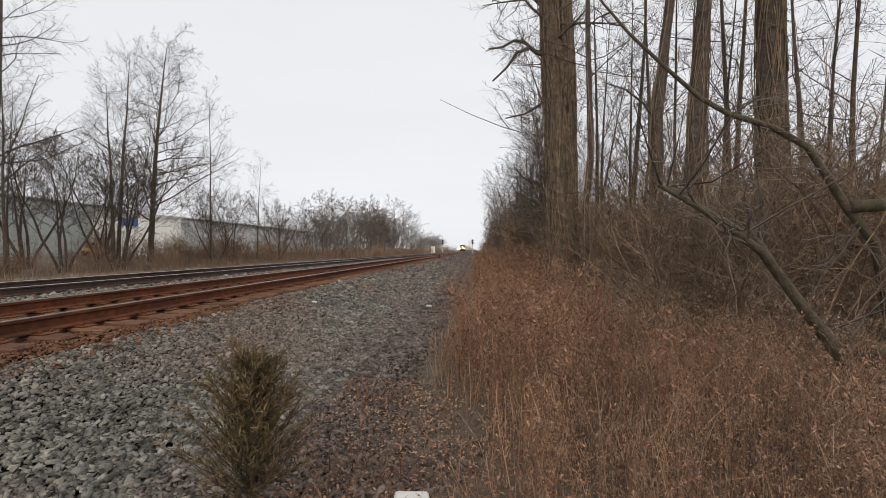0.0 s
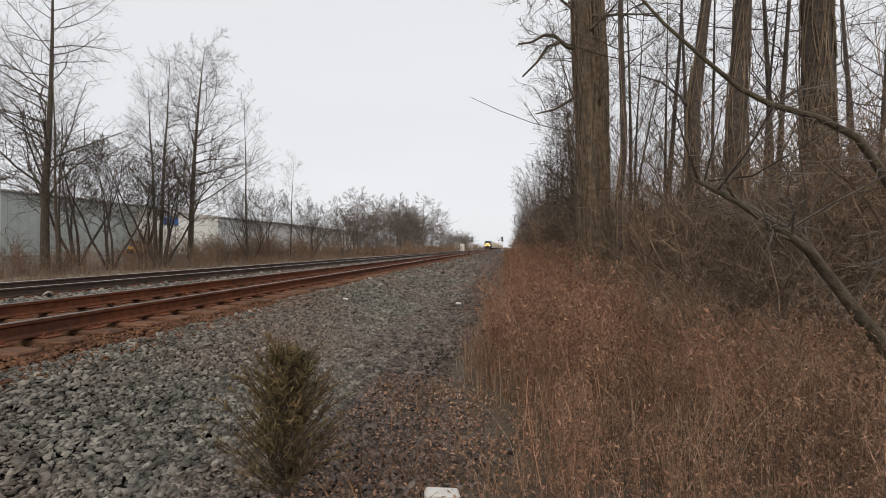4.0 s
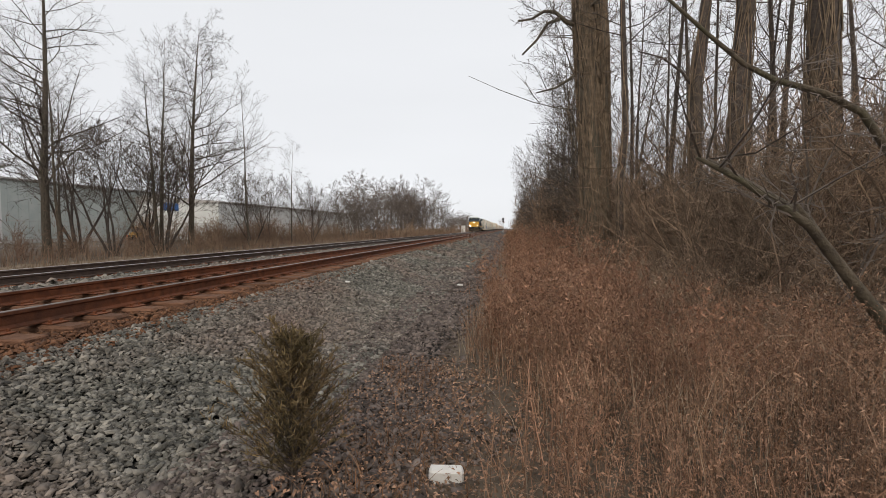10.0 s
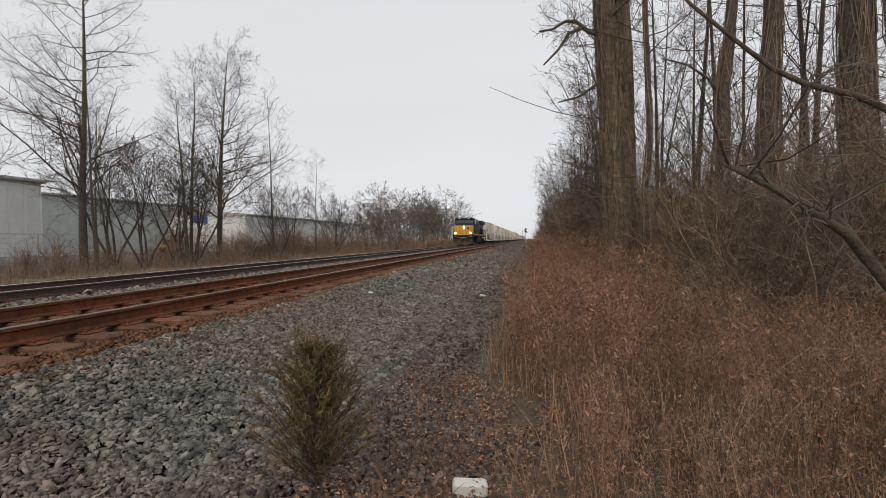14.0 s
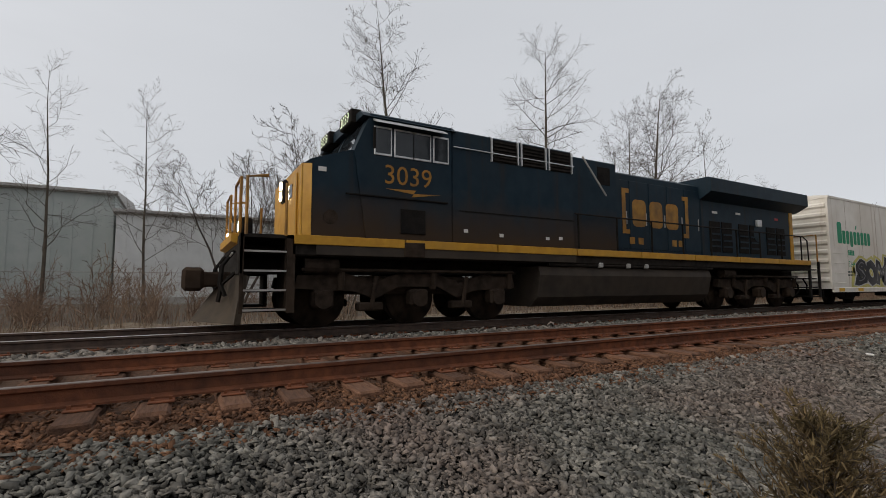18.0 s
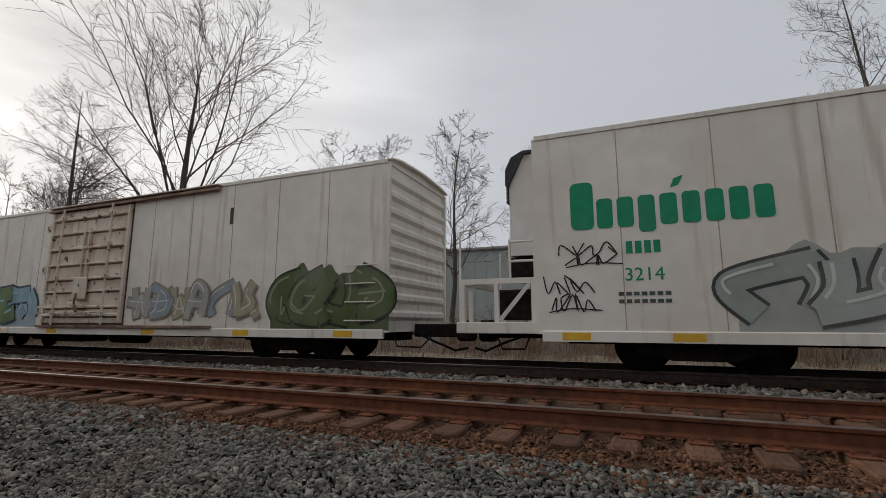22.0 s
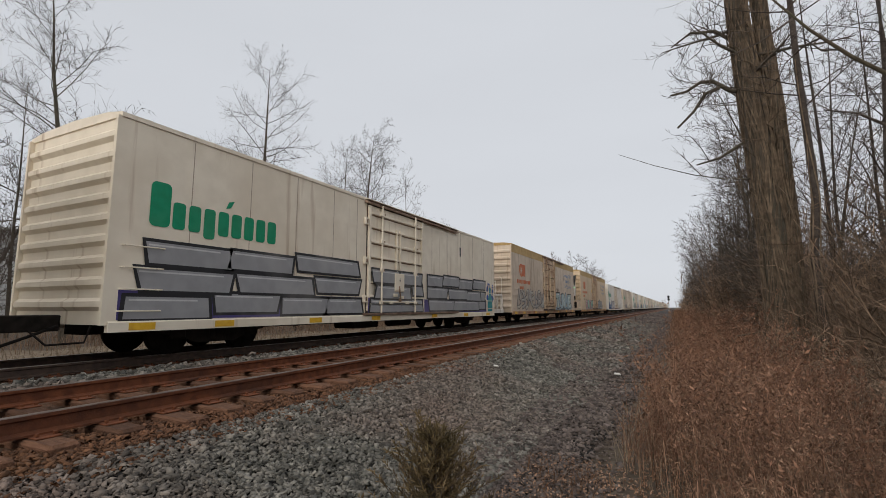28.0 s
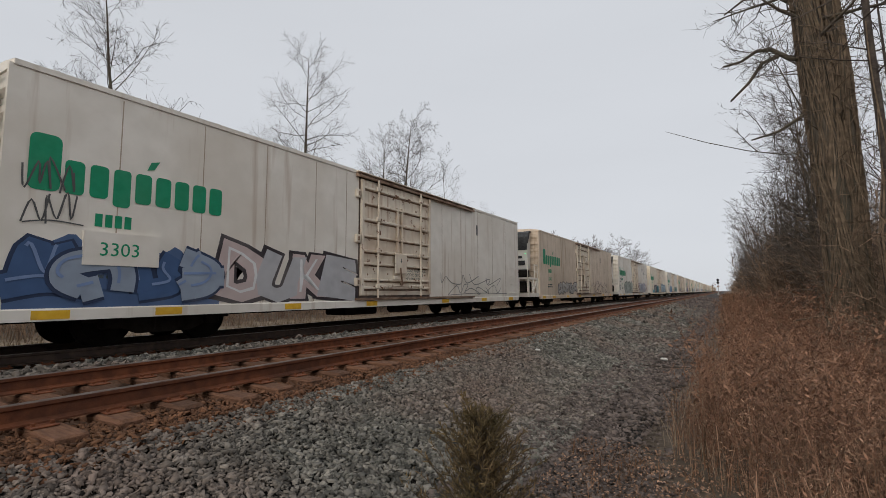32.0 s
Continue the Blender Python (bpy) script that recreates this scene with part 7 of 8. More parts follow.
    dots(c, [(17.55 + r.uniform(-0.42, 0.42), 1.15 + r.uniform(0, 0.95), r.uniform(0.06, 0.14)) for _ in range(18)], (0.04, 0.1, 0.4))
    cars.append(c)
    c = make_car("rust-stained cream refrigerator car with an orange emblem and mustard roof", CARTAN, white=CARTAN, reefer="", band=CARTOP, door=DOORTAN, top=4.55)
    emblem_marks(c, "3184")
    piece(c, 0.9, 6.9, 0.75, 2.1, 8, [(0.56, 0.5, 0.42), (0.5, 0.46, 0.42)], (0.13, 0.12, 0.14), 35, 0.16, 0.05)
    word_piece(c, "TURNE", 11.0, 16.5, 0.74, 2.0, [(0.42, 0.52, 0.5), (0.36, 0.46, 0.5)], (0.045, 0.04, 0.04), 36, None, (0.06, 0.055, 0.05), fat=0.08)
    part("graffiti", Mesh().box(SIDE, SIDE + 0.008, 10.7, 16.8, 0.72, 0.95), paint(0.22, 0.36, 0.45), c, "pale blue sprayed band")
    scribble(c, 11.0, 12.1, 2.0, 2.4, (0.08, 0.04, 0.04), 37, 0.035)
    cars.append(c)
    c = make_car("yellowed refrigerator car with an orange emblem and a grey painted piece", CARCREAM, white=CARTAN, reefer="front", band=CARTOP, door=DOORTAN, top=4.55)
    emblem_marks(c, "3167")
    piece(c, 2.6, 6.9, 0.72, 1.75, 4, [(0.52, 0.3, 0.3), (0.28, 0.5, 0.4)], (0.04, 0.08, 0.08), 38, 0.42, 0.05, (0.46, 0.36, 0.36))
    word_piece(c, "CREED", 11.0, 14.4, 0.72, 1.6, [(0.36, 0.35, 0.34), (0.27, 0.27, 0.27)], K, 39, (0.2, 0.2, 0.2), fat=0.08)
    scribble(c, 14.2, 14.9, 0.9, 1.2, K, 40)
    lettering("EAGLE PASS", 0.26, side(SIDE + 0.036, 8.0, 3.75), TEXTORANGE, "place_name", c, "faded red painted words")
    part("notice", Mesh().box(SIDE, SIDE + 0.007, 6.35, 6.62, 2.55, 2.85), YELLOWPATCH, c, "yellow notice plate")
    cars.append(c)
    c = make_car("clean white refrigerator car with blue and pink graffiti", CARWHITE, reefer="front")
    part("number_patch", Mesh().box(SIDE, SIDE + 0.058, 0.9, 2.0, 1.32, 1.84), CARWHITE, c, "clean white patch behind the number")
    juice_marks(c, "3303", 0.2)
    lettering("3303", 0.3, side(SIDE + 0.062, 1.1, 1.47), TEXTGREEN, "road_number", c, "green painted number")
    piece(c, 0.1, 3.1, 0.7, 1.75, 4, [(0.06, 0.12, 0.26), (0.3, 0.36, 0.45)], (0.03, 0.05, 0.11), 41, 0.34, 0.05, (0.08, 0.14, 0.28))
    word_piece(c, "DUKE", 3.2, 6.95, 0.72, 1.85, [(0.6, 0.48, 0.46), (0.5, 0.5, 0.52)], (0.04, 0.03, 0.035), 42, None, (0.05, 0.04, 0.045), fat=0.09)
    scribble(c, 0.1, 0.9, 1.9, 2.8, (0.1, 0.1, 0.1), 43)
    scribble(c, 11.2, 16.8, 0.8, 1.5, (0.2, 0.2, 0.19), 44, 0.03, 24)
    cars.append(c)
    c = make_car("cream-white refrigerator car with pale scrawls", CARTAN, reefer="front")
    juice_marks(c, "3041")
    piece(c, 3.2, 7.0, 0.7, 1.5, 5, [(0.4, 0.38, 0.36)], (0.1, 0.08, 0.08), 45, 0.2, 0.05)
    scribble(c, 11, 17, 0.8, 1.6, (0.15, 0.1, 0.1), 46, 0.04, 26)
    cars.append(c)
    for k in (0, 2, 3, 4, 5, 6, 9, 10):
        door_notice(cars[k])
    order = [2, 5, 6, 11, 3, 5, 2, 10, 6, 11, 4, 3, 5, 11, 6, 2, 7, 8, 9, 3, 5, 6, 2, 11, 10, 4]
    for k in order:
        cars.append(copy_thing(cars[k], pose(0, 0, 0)))
    return cars


CARS = build_cars()

# ---- the train: locomotive ----
def build_loco():
    """Six-axle diesel: y runs from the front of the side stripe backwards, z from the rail."""
    L = thing("locomotive", pose(0, 0, 0), "dark blue diesel locomotive with yellow nose and side stripe", "locomotive")
    W = 1.5
    m = Mesh().box(-W + 0.05, W - 0.05, 0.3, 18.3, 1.28, 1.6, 0.02)
    m.box(-0.6, 0.6, -0.5, 18.9, 1.0, 1.5, 0.03)
    part("underframe", m, GRIME2, L)
    for y0, y1 in ((0.33, 2.35), (2.38, 4.5), (4.53, 6.8), (6.83, 9.1), (9.13, 11.4), (11.43, 13.7), (13.73, 16.0), (16.03, 18.2)):
        part("side_stripe", Mesh().box(W - 0.05, W + 0.02, y0, y1, 1.47, 1.63, 0.006), LOCOYELLOW, L, "yellow side stripe")
        part("side_stripe", Mesh().box(-W - 0.02, -W + 0.05, y0, y1, 1.47, 1.63, 0.006), LOCOYELLOW, L)
    # nose
    m = Mesh().prism([(0.5, 1.62), (1.6, 1.62), (1.6, 3.28), (1.35, 3.28), (0.62, 3.02), (0.5, 2.92)], 0, -1.3, 1.3)
    m.prism([(0.62, 1.62), (1.6, 1.62), (1.6, 3.24), (1.35, 3.24), (0.72, 3.0), (0.62, 2.9)], 0, 1.3, 1.44)
    m.prism([(0.62, 1.62), (1.6, 1.62), (1.6, 3.24), (1.35, 3.24), (0.72, 3.0), (0.62, 2.9)], 0, -1.44, -1.3)
    part("nose", m, LOCODUST, L)
    m = Mesh().box(-1.3, 1.3, 0.46, 0.5, 1.62, 2.92, 0.01)
    m.add([(1.301, 0.49, 1.62), (1.441, 0.61, 1.62), (1.441, 0.61, 2.9), (1.301, 0.49, 2.92)], [(0, 1, 2, 3)])
    m.add([(-1.301, 0.49, 1.62), (-1.441, 0.61, 1.62), (-1.441, 0.61, 2.9), (-1.301, 0.49, 2.92)], [(3, 2, 1, 0)])
    part("nose_front", m, LOCOYELLOW, L, "yellow nose front")
    d = part("nose_door", Mesh().box(0.35, 1.05, 0.425, 0.46, 1.66, 2.8, 0.01), LOCOYELLOW, L)
    part("door_window", Mesh().box(0.45, 0.75, 0.415, 0.425, 2.4, 2.65), GLASS, d)
    part("handle", Mesh().tube([(0.33, 0.4, 2.0), (0.33, 0.4, 2.3)], 0.015, 6), GRIME, d)
    hl = Mesh().box(-0.19, 0.19, 0.36, 0.46, 2.4, 2.85, 0.04)
    h = part("headlight_housing", hl, GRIME, L)
    for z in (2.52, 2.73):
        part("headlight", Mesh().disc((0.0, 0.35, z), 1, 0.085, 0.03, 20), LAMP, h, "lit headlamp")
    for x in (-1.12, 1.12):
        dl = part("ditch_light_housing", Mesh().box(x - 0.14, x + 0.14, -0.48, -0.3, 1.62, 1.9, 0.03), GRIME, L)
        part("ditch_light", Mesh().disc((x, -0.49, 1.76), 1, 0.1, 0.03, 20), LAMP, dl, "lit lower headlamp")
    # cab
    m = Mesh().prism([(1.36, 3.24), (1.6, 1.62), (3.4, 1.62), (3.4, 3.96), (1.66, 3.96)], 0, -W + 0.02, W - 0.02)
    part("cab", m, LOCODUST, L)
    m = Mesh().prism([(-W - 0.03, 3.9), (W + 0.03, 3.9), (W - 0.15, 4.03), (0.5, 4.1), (-0.5, 4.1), (-W + 0.15, 4.03)], 1, 1.5, 3.5)
    part("cab_roof", m, LOCOBLUE, L)
    part("sunshade", Mesh().prism([(W, 3.84), (W + 0.18, 3.76), (W + 0.18, 3.78), (W, 3.88)], 1, 1.7, 3.2), BRIGHT, L, "light metal window awning")
    for y0, y1 in ((1.76, 2.06), (2.16, 2.53), (2.55, 2.9), (3.0, 3.3)):
        f = part("cab_window", Mesh().box(W - 0.03, W + 0.0, y0 - 0.03, y1 + 0.03, 3.2, 3.75, 0.006), BRIGHT, L)
        part("pane", Mesh().box(W - 0.002, W + 0.006, y0, y1, 3.24, 3.71), GLASS, f)
    for x0, x1 in ((-1.2, -0.08), (0.08, 1.2)):
        m = Mesh()
        a = (1.385, 3.27)
        b = (1.64, 3.88)
        m.add([(x0, a[0] - 0.02, a[1]), (x1, a[0] - 0.02, a[1]), (x1, b[0] - 0.02, b[1]), (x0, b[0] - 0.02, b[1]), (x0, a[0], a[1]), (x1, a[0], a[1]), (x1, b[0], b[1]), (x0, b[0], b[1])], [(0, 1, 2, 3), (7, 6, 5, 4), (0, 4, 5, 1), (1, 5, 6, 2), (2, 6, 7, 3), (3, 7, 4, 0)])
        part("windshield", m, GLASS, L)
    for x in (-0.75, 0.75):
        nb = part("number_board", Mesh().box(x - 0.36, x + 0.36, 1.4, 1.62, 3.88, 4.16, 0.02), GRIME, L)
        t = lettering("3039", 0.28, Matrix(((1, 0, 0, x - 0.31), (0, 0, -1, 1.394), (0, 1, 0, 3.925), (0, 0, 0, 1))), BOARDLIT, "number_board_digits", nb, "lit pale digits on a black board")
    lettering("3039", 0.52, side(W - 0.01, 1.92, 2.68), WORNYELLOW, "cab_number", L, "yellow cab number")
    m = Mesh()
    m.add([(W - 0.008, y, z) for y, z in ((1.95, 2.58), (2.6, 2.6), (2.55, 2.53), (3.15, 2.56), (2.5, 2.46), (2.55, 2.52))], [tuple(range(6))])
    part("bolt_emblem", m, WORNYELLOW, L, "yellow lightning mark")
    part("side_hatch", Mesh().box(W - 0.02, W + 0.005, 2.28, 2.8, 1.75, 2.22, 0.006), GRIME, L)
    # cabinets behind the cab
    m = Mesh().box(-W + 0.04, W - 0.04, 3.42, 6.8, 1.62, 3.96, 0.03)
    part("equipment_cabinet", m, LOCODUST, L)
    part("lower_panel", Mesh().box(W - 0.05, W + 0.0, 0.7, 6.8, 1.3, 1.47, 0.005), LOCOGREY, L, "dusty grey lower panel")
    part("panel_seam", Mesh().box(W - 0.04, W - 0.03, 3.6, 6.78, 2.28, 2.3), GRIME, L)
    part("drip_rail", Mesh().box(W - 0.02, W + 0.012, 1.2, 3.3, 2.4, 2.43, 0.004), GRIME, L)
    part("round_badge", Mesh().disc((1.445, 0.95, 1.98), 0, 0.13, 0.012, 24), LOCOBOGIE, L, "small round dark badge")
    part("marker_plate", Mesh().box(1.44, 1.45, 0.72, 0.86, 2.78, 2.86), WHITEPAINT, L)
    for y, z in ((3.7, 1.85), (4.6, 1.8), (5.9, 1.8), (6.3, 1.82)):
        part("data_plate", Mesh().box(W - 0.04, W - 0.03, y, y + 0.1, z, z + 0.07), WHITEPAINT, L)
    part("jacking_pad", Mesh().box(W - 0.05, W + 0.035, 2.35, 2.78, 1.3, 1.58, 0.01), LOCOBOGIE, L)
    for y0 in (4.42, 5.23, 6.04):
        v = part("vent", Mesh().box(W - 0.06, W - 0.034, y0, y0 + 0.68, 3.42, 3.92, 0.005), GRIME, L)
        for k in range(6):
            part("louvre", Mesh().box(W - 0.034, W - 0.01, y0 + 0.03, y0 + 0.65, 3.45 + k * 0.078, 3.485 + k * 0.078), GRIME2, v)
        for yy in (y0 - 0.03, y0 + 0.68):
            part("vent_frame", Mesh().box(W - 0.045, W - 0.005, yy, yy + 0.035, 3.42, 3.93), BRIGHT, v)
    part("conduit", Mesh().tube([(W - 0.01, 3.45, 3.6), (W - 0.01, 6.8, 3.6)], 0.014, 5), BRIGHT, L)
    part("brace_pipe", Mesh().tube([(W - 0.02, 7.1, 3.9), (W - 0.02, 7.9, 3.0)], 0.022, 6), STEELGREY, L)
    m = Mesh().box(-1.3, 1.3, 6.8, 8.5, 1.62, 3.93, 0.03)
    part("blower_cabinet", m, LOCODUST, L)
    part("hatch", Mesh().box(1.29, 1.31, 7.8, 8.25, 3.32, 3.78, 0.006), GRIME, L)
    m = Mesh().box(-1.12, 1.12, 8.55, 12.4, 1.62, 3.8, 0.05)
    part("engine_hood", m, LOCOBLUE, L)
    for y in (8.75, 9.55, 10.35, 11.15, 11.95):
        part("hood_door", Mesh().box(1.115, 1.135, y - 0.36, y + 0.36, 1.75, 3.6, 0.006), LOCOBLUE, L)
        part("latch", Mesh().box(1.135, 1.15, y + 0.28, y + 0.31, 2.4, 2.75), STEELGREY, L)
    m = Mesh().box(-0.45, 0.45, 9.6, 11.6, 3.8, 3.9, 0.02)
    m.box(-0.3, 0.3, 10.2, 10.8, 3.9, 4.02, 0.03)
    part("exhaust", m, GRIME, L)
    m = Mesh().box(-1.12, 1.12, 12.4, 17.75, 1.62, 3.55, 0.04)
    part("radiator_hood", m, LOCOBLUE, L)
    m = Mesh().prism([(-1.12, 3.36), (1.12, 3.36), (W + 0.02, 3.58), (W + 0.02, 3.98), (W - 0.05, 4.02), (-W + 0.05, 4.02), (-W - 0.02, 3.98), (-W - 0.02, 3.58)], 1, 12.35, 18.25)
    part("radiator_wing", m, LOCOBLUE, L, "flared dark blue radiator housing")
    m = Mesh()
    for y in (12.8, 14.6, 16.4):
        m.box(-1.35, 1.35, y, y + 1.6, 4.02, 4.05)
    part("radiator_screen", m, GRIME2, L)
    for y in (13.1, 13.75, 14.7, 15.35, 16.4, 17.05):
        f = part("grille_door", Mesh().box(1.115, 1.14, y - 0.28, y + 0.28, 1.8, 2.75, 0.006), GRIME, L)
        for k in range(4):
            part("louvre", Mesh().box(1.14, 1.155, y - 0.24, y + 0.24, 1.95 + k * 0.19, 2.0 + k * 0.19), LOCOBLUE, f)
    for y, z in ((13.0, 3.0), (14.3, 3.05), (15.6, 2.9)):
        part("data_plate", Mesh().box(1.12, 1.128, y, y + 0.28, z, z + 0.07), WHITEPAINT, L)
    part("wall_lamp", Mesh().box(1.12, 1.2, 15.45, 15.75, 2.72, 2.95, 0.02), BRIGHT, L)
    part("round_hatch", Mesh().disc((1.13, 15.6, 2.5), 0, 0.3, 0.03, 24), LOCOBLUE, L)
    part("red_marker", Mesh().box(1.12, 1.13, 16.7, 16.95, 3.02, 3.1), paint(0.4, 0.03, 0.04), L)
    m = Mesh().box(-1.12, 1.12, 17.75, 17.95, 1.62, 3.5, 0.02)
    part("rear_panel", m, LOCOBLUE, L)
    part("corner_strip", Mesh().box(1.0, 1.13, 17.74, 17.96, 1.63, 3.49, 0.01), LOCOYELLOW, L, "dull yellow corner strip")
    part("rear_light", Mesh().box(-0.25, 0.25, 17.95, 18.02, 2.9, 3.2, 0.03), GRIME, L)
    # the company mark as plain shapes between two brackets
    X = 1.142
    for a, b, e in ((8.88, 9.02, 9.16), (11.76, 11.62, 11.48)):
        lo, hi = min(a, b), max(a, b)
        m = Mesh().box(X - 0.01, X, lo, hi, 2.15, 3.38)
        for z in (2.15, 3.26):
            m.box(X - 0.01, X, min(hi, e), max(lo, e), z, z + 0.12)
        part("mark_bracket", m, WORNYELLOW, L, "worn yellow bracket of a company mark")
    for y0 in (9.15, 9.5, 10.95, 11.25):
        part("mark_spot", Mesh().box(X - 0.01, X, y0, y0 + 0.2, 1.88, 2.06), WORNYELLOW, L)
    word_shapes(L, 9.28, 2.36, 2.1, 1.2, WORNYELLOW, 3, False, False, "company_mark", "worn yellow company mark as plain blocks", X - 0.009)
    # walkway rails
    rail = [(W - 0.06, 6.85, 2.48), (W - 0.06, 17.9, 2.48), (W - 0.06, 18.2, 2.35), (W - 0.06, 18.25, 1.6)]
    part("handrail", Mesh().tube(rail, 0.022, 6), GRIME2, L)
    part("handrail", Mesh().tube([(-x, y, z) for x, y, z in rail], 0.022, 6), STEELGREY, L)
    for k in range(9):
        y = 6.95 + k * 1.35
        part("stanchion", Mesh().tube([(W - 0.06, y, 1.6), (W - 0.06, y, 2.48)], 0.024, 6), GRIME, L)
        part("stanchion", Mesh().tube([(-W + 0.06, y, 1.6), (-W + 0.06, y, 2.48)], 0.024, 6), GRIME, L)
    # fuel tank
    m = Mesh().prism([(-1.3, 0.5), (-1.05, 0.28), (1.05, 0.28), (1.3, 0.5), (1.42, 1.0), (1.36, 1.2), (-1.36, 1.2), (-1.42, 1.0)], 1, 5.75, 12.3)
    part("fuel_tank", m, LOCOGREY, L, "long dusty fuel tank")
    part("air_pipe", Mesh().tube([(W - 0.1, 6.0, 1.25), (W - 0.1, 12.4, 1.25)], 0.04, 8), GRIME2, L)
    for y in (7.6, 8.6, 9.3):
        part("valve", Mesh().box(W - 0.12, W - 0.02, y, y + 0.14, 1.2, 1.32, 0.02), STEELGREY, L)
    # bogies
    wheel = wheel_data(0.52, LOCOBOGIE)
    for ys in ((0.9, 2.8, 4.7), (13.5, 15.4, 17.3)):
        m = Mesh()
        c = ys[1]
        for s in (-1, 1):
            a, b = s * 1.1 - 0.08, s * 1.1 + 0.08
            m.prism([(c - 2.4, 0.72), (c - 2.35, 0.95), (c - 1.5, 1.0), (c - 0.95, 0.82), (c - 0.45, 1.0), (c + 0.45, 1.0), (c + 0.95, 0.82), (c + 1.5, 1.0), (c + 2.35, 0.95), (c + 2.4, 0.72), (c + 1.3, 0.66), (c + 0.9, 0.52), (c + 0.45, 0.74), (c - 0.45, 0.74), (c - 0.9, 0.52), (c - 1.3, 0.66)], 0, a, b)
            for y in ys:
                m.box(a - 0.02, b + 0.09, y - 0.2, y + 0.2, 0.36, 0.7, 0.05)
                m.disc((s * 1.24, y, 0.52), 0, 0.16, 0.1, 16)
                m.tube([(s * 1.2, y + 0.32, 0.7), (s * 1.22, y + 0.32, 1.02)], 0.07, 8)
            for y in (c - 1.0, c + 1.0):
                m.tube([(s * 1.24, y, 0.35), (s * 1.24, y + 0.1, 0.95)], 0.045, 6)
                m.box(a, b + 0.06, y - 0.25, y + 0.25, 0.3, 0.46, 0.03)
            m.tube([(s * 1.28, c - 2.3, 1.05), (s * 1.28, c + 2.3, 1.05)], 0.03, 6)
            m.tube([(s * 1.22, c - 2.25, 1.12), (s * 1.22, c - 1.65, 1.12)], 0.14, 12)
        m.box(-1.0, 1.0, c - 1.3, c + 1.3, 0.6, 0.95, 0.05)
        bg = part("bogie", m, LOCOBOGIE, L, "dusty black three-axle bogie")
        for y in ys:
            for sx, rz in ((0.75, 0), (-0.75, 180)):
                part("wheel", wheel, None, bg).matrix_basis = pose(sx, y, 0.52, 0, 0, rz)
    # front steps, plough, end rails
    for s in (-1, 1):
        m = Mesh()
        m.box(s * 1.42 - 0.03, s * 1.42 + 0.03, 0.22, 0.36, 0.32, 1.62)
        m.box(s * 1.42 - 0.03, s * 1.42 + 0.03, -0.5, -0.44, 0.32, 1.62)
        m.box(s * 1.05 - 0.35, s * 1.05 + 0.35, 0.2, 0.24, 0.34, 1.6)
        part("step_frame", m, LOCOBOGIE, L, "dusty dark corner step frame")
        for z in (0.34, 0.66, 0.98, 1.3):
            part("step", Mesh().box(s * 1.05 - 0.35, s * 1.05 + 0.33, -0.43, 0.19, z, z + 0.04), GRIME, L)
        for z in (0.36, 0.68, 1.0, 1.32):
            part("step_edge", Mesh().box(s * 1.42 - 0.03, s * 1.42 + 0.034, -0.44, 0.22, z, z + 0.03), STEELGREY, L)
        part("corner_post", Mesh().tube([(s * 1.44, -0.42, 1.6), (s * 1.44, -0.42, 2.55), (s * 1.44, -0.1, 2.6)], 0.028, 6), WORNYELLOW, L)
        part("corner_post", Mesh().tube([(s * 1.44, 0.2, 1.6), (s * 1.44, 0.2, 2.5)], 0.028, 6), WORNYELLOW, L)
        part("end_rail", Mesh().tube([(s * 0.45, -0.5, 1.6), (s * 0.45, -0.5, 2.55), (s * 1.3, -0.5, 2.55), (s * 1.3, -0.5, 1.6)], 0.025, 6), WORNYELLOW, L)
        m = Mesh()
        m.box(s * 1.42 - 0.03, s * 1.42 + 0.03, 18.25, 18.35, 0.32, 1.62)
        m.box(s * 1.42 - 0.03, s * 1.42 + 0.03, 18.95, 19.05, 0.32, 1.62)
        part("step_frame", m, GRIME, L)
        for z in (0.34, 0.66, 0.98, 1.3):
            part("step", Mesh().box(s * 1.05 - 0.35, s * 1.05 + 0.33, 18.36, 18.94, z, z + 0.04), GRIME, L)
        part("rear_post", Mesh().tube([(s * 1.4, 19.0, 1.6), (s * 1.4, 19.0, 2.6), (s * 0.5, 19.05, 2.6), (s * 0.5, 19.05, 1.6)], 0.028, 6), WORNYELLOW if s > 0 else GRIME, L)
    m = Mesh().box(-1.45, 1.45, -0.52, -0.44, 0.95, 1.6, 0.02)
    m.box(-1.45, 1.45, -0.5, 0.35, 1.56, 1.62)
    part("front_pilot", m, GRIME2, L)
    part("anticlimber", Mesh().prism([(-0.62, 1.5), (-0.44, 1.42), (-0.44, 1.64), (-0.62, 1.64)], 0, -1.2, 1.2), LOCOYELLOW, L, "yellow-edged step above the coupler")
    for x in (-1.05, -0.7, 0.7, 1.05):
        part("pilot_hose", Mesh().tube([(x, -0.55, 1.35), (x + 0.04, -0.72, 1.1), (x - 0.03, -0.74, 0.8), (x, -0.66, 0.6)], 0.03, 6), GRIME, L)
    part("cut_lever", Mesh().tube([(-1.3, -0.6, 1.3), (-0.3, -0.66, 1.12), (0.3, -0.66, 1.12), (1.3, -0.6, 1.3)], 0.016, 5), STEELGREY, L)
    m = Mesh()
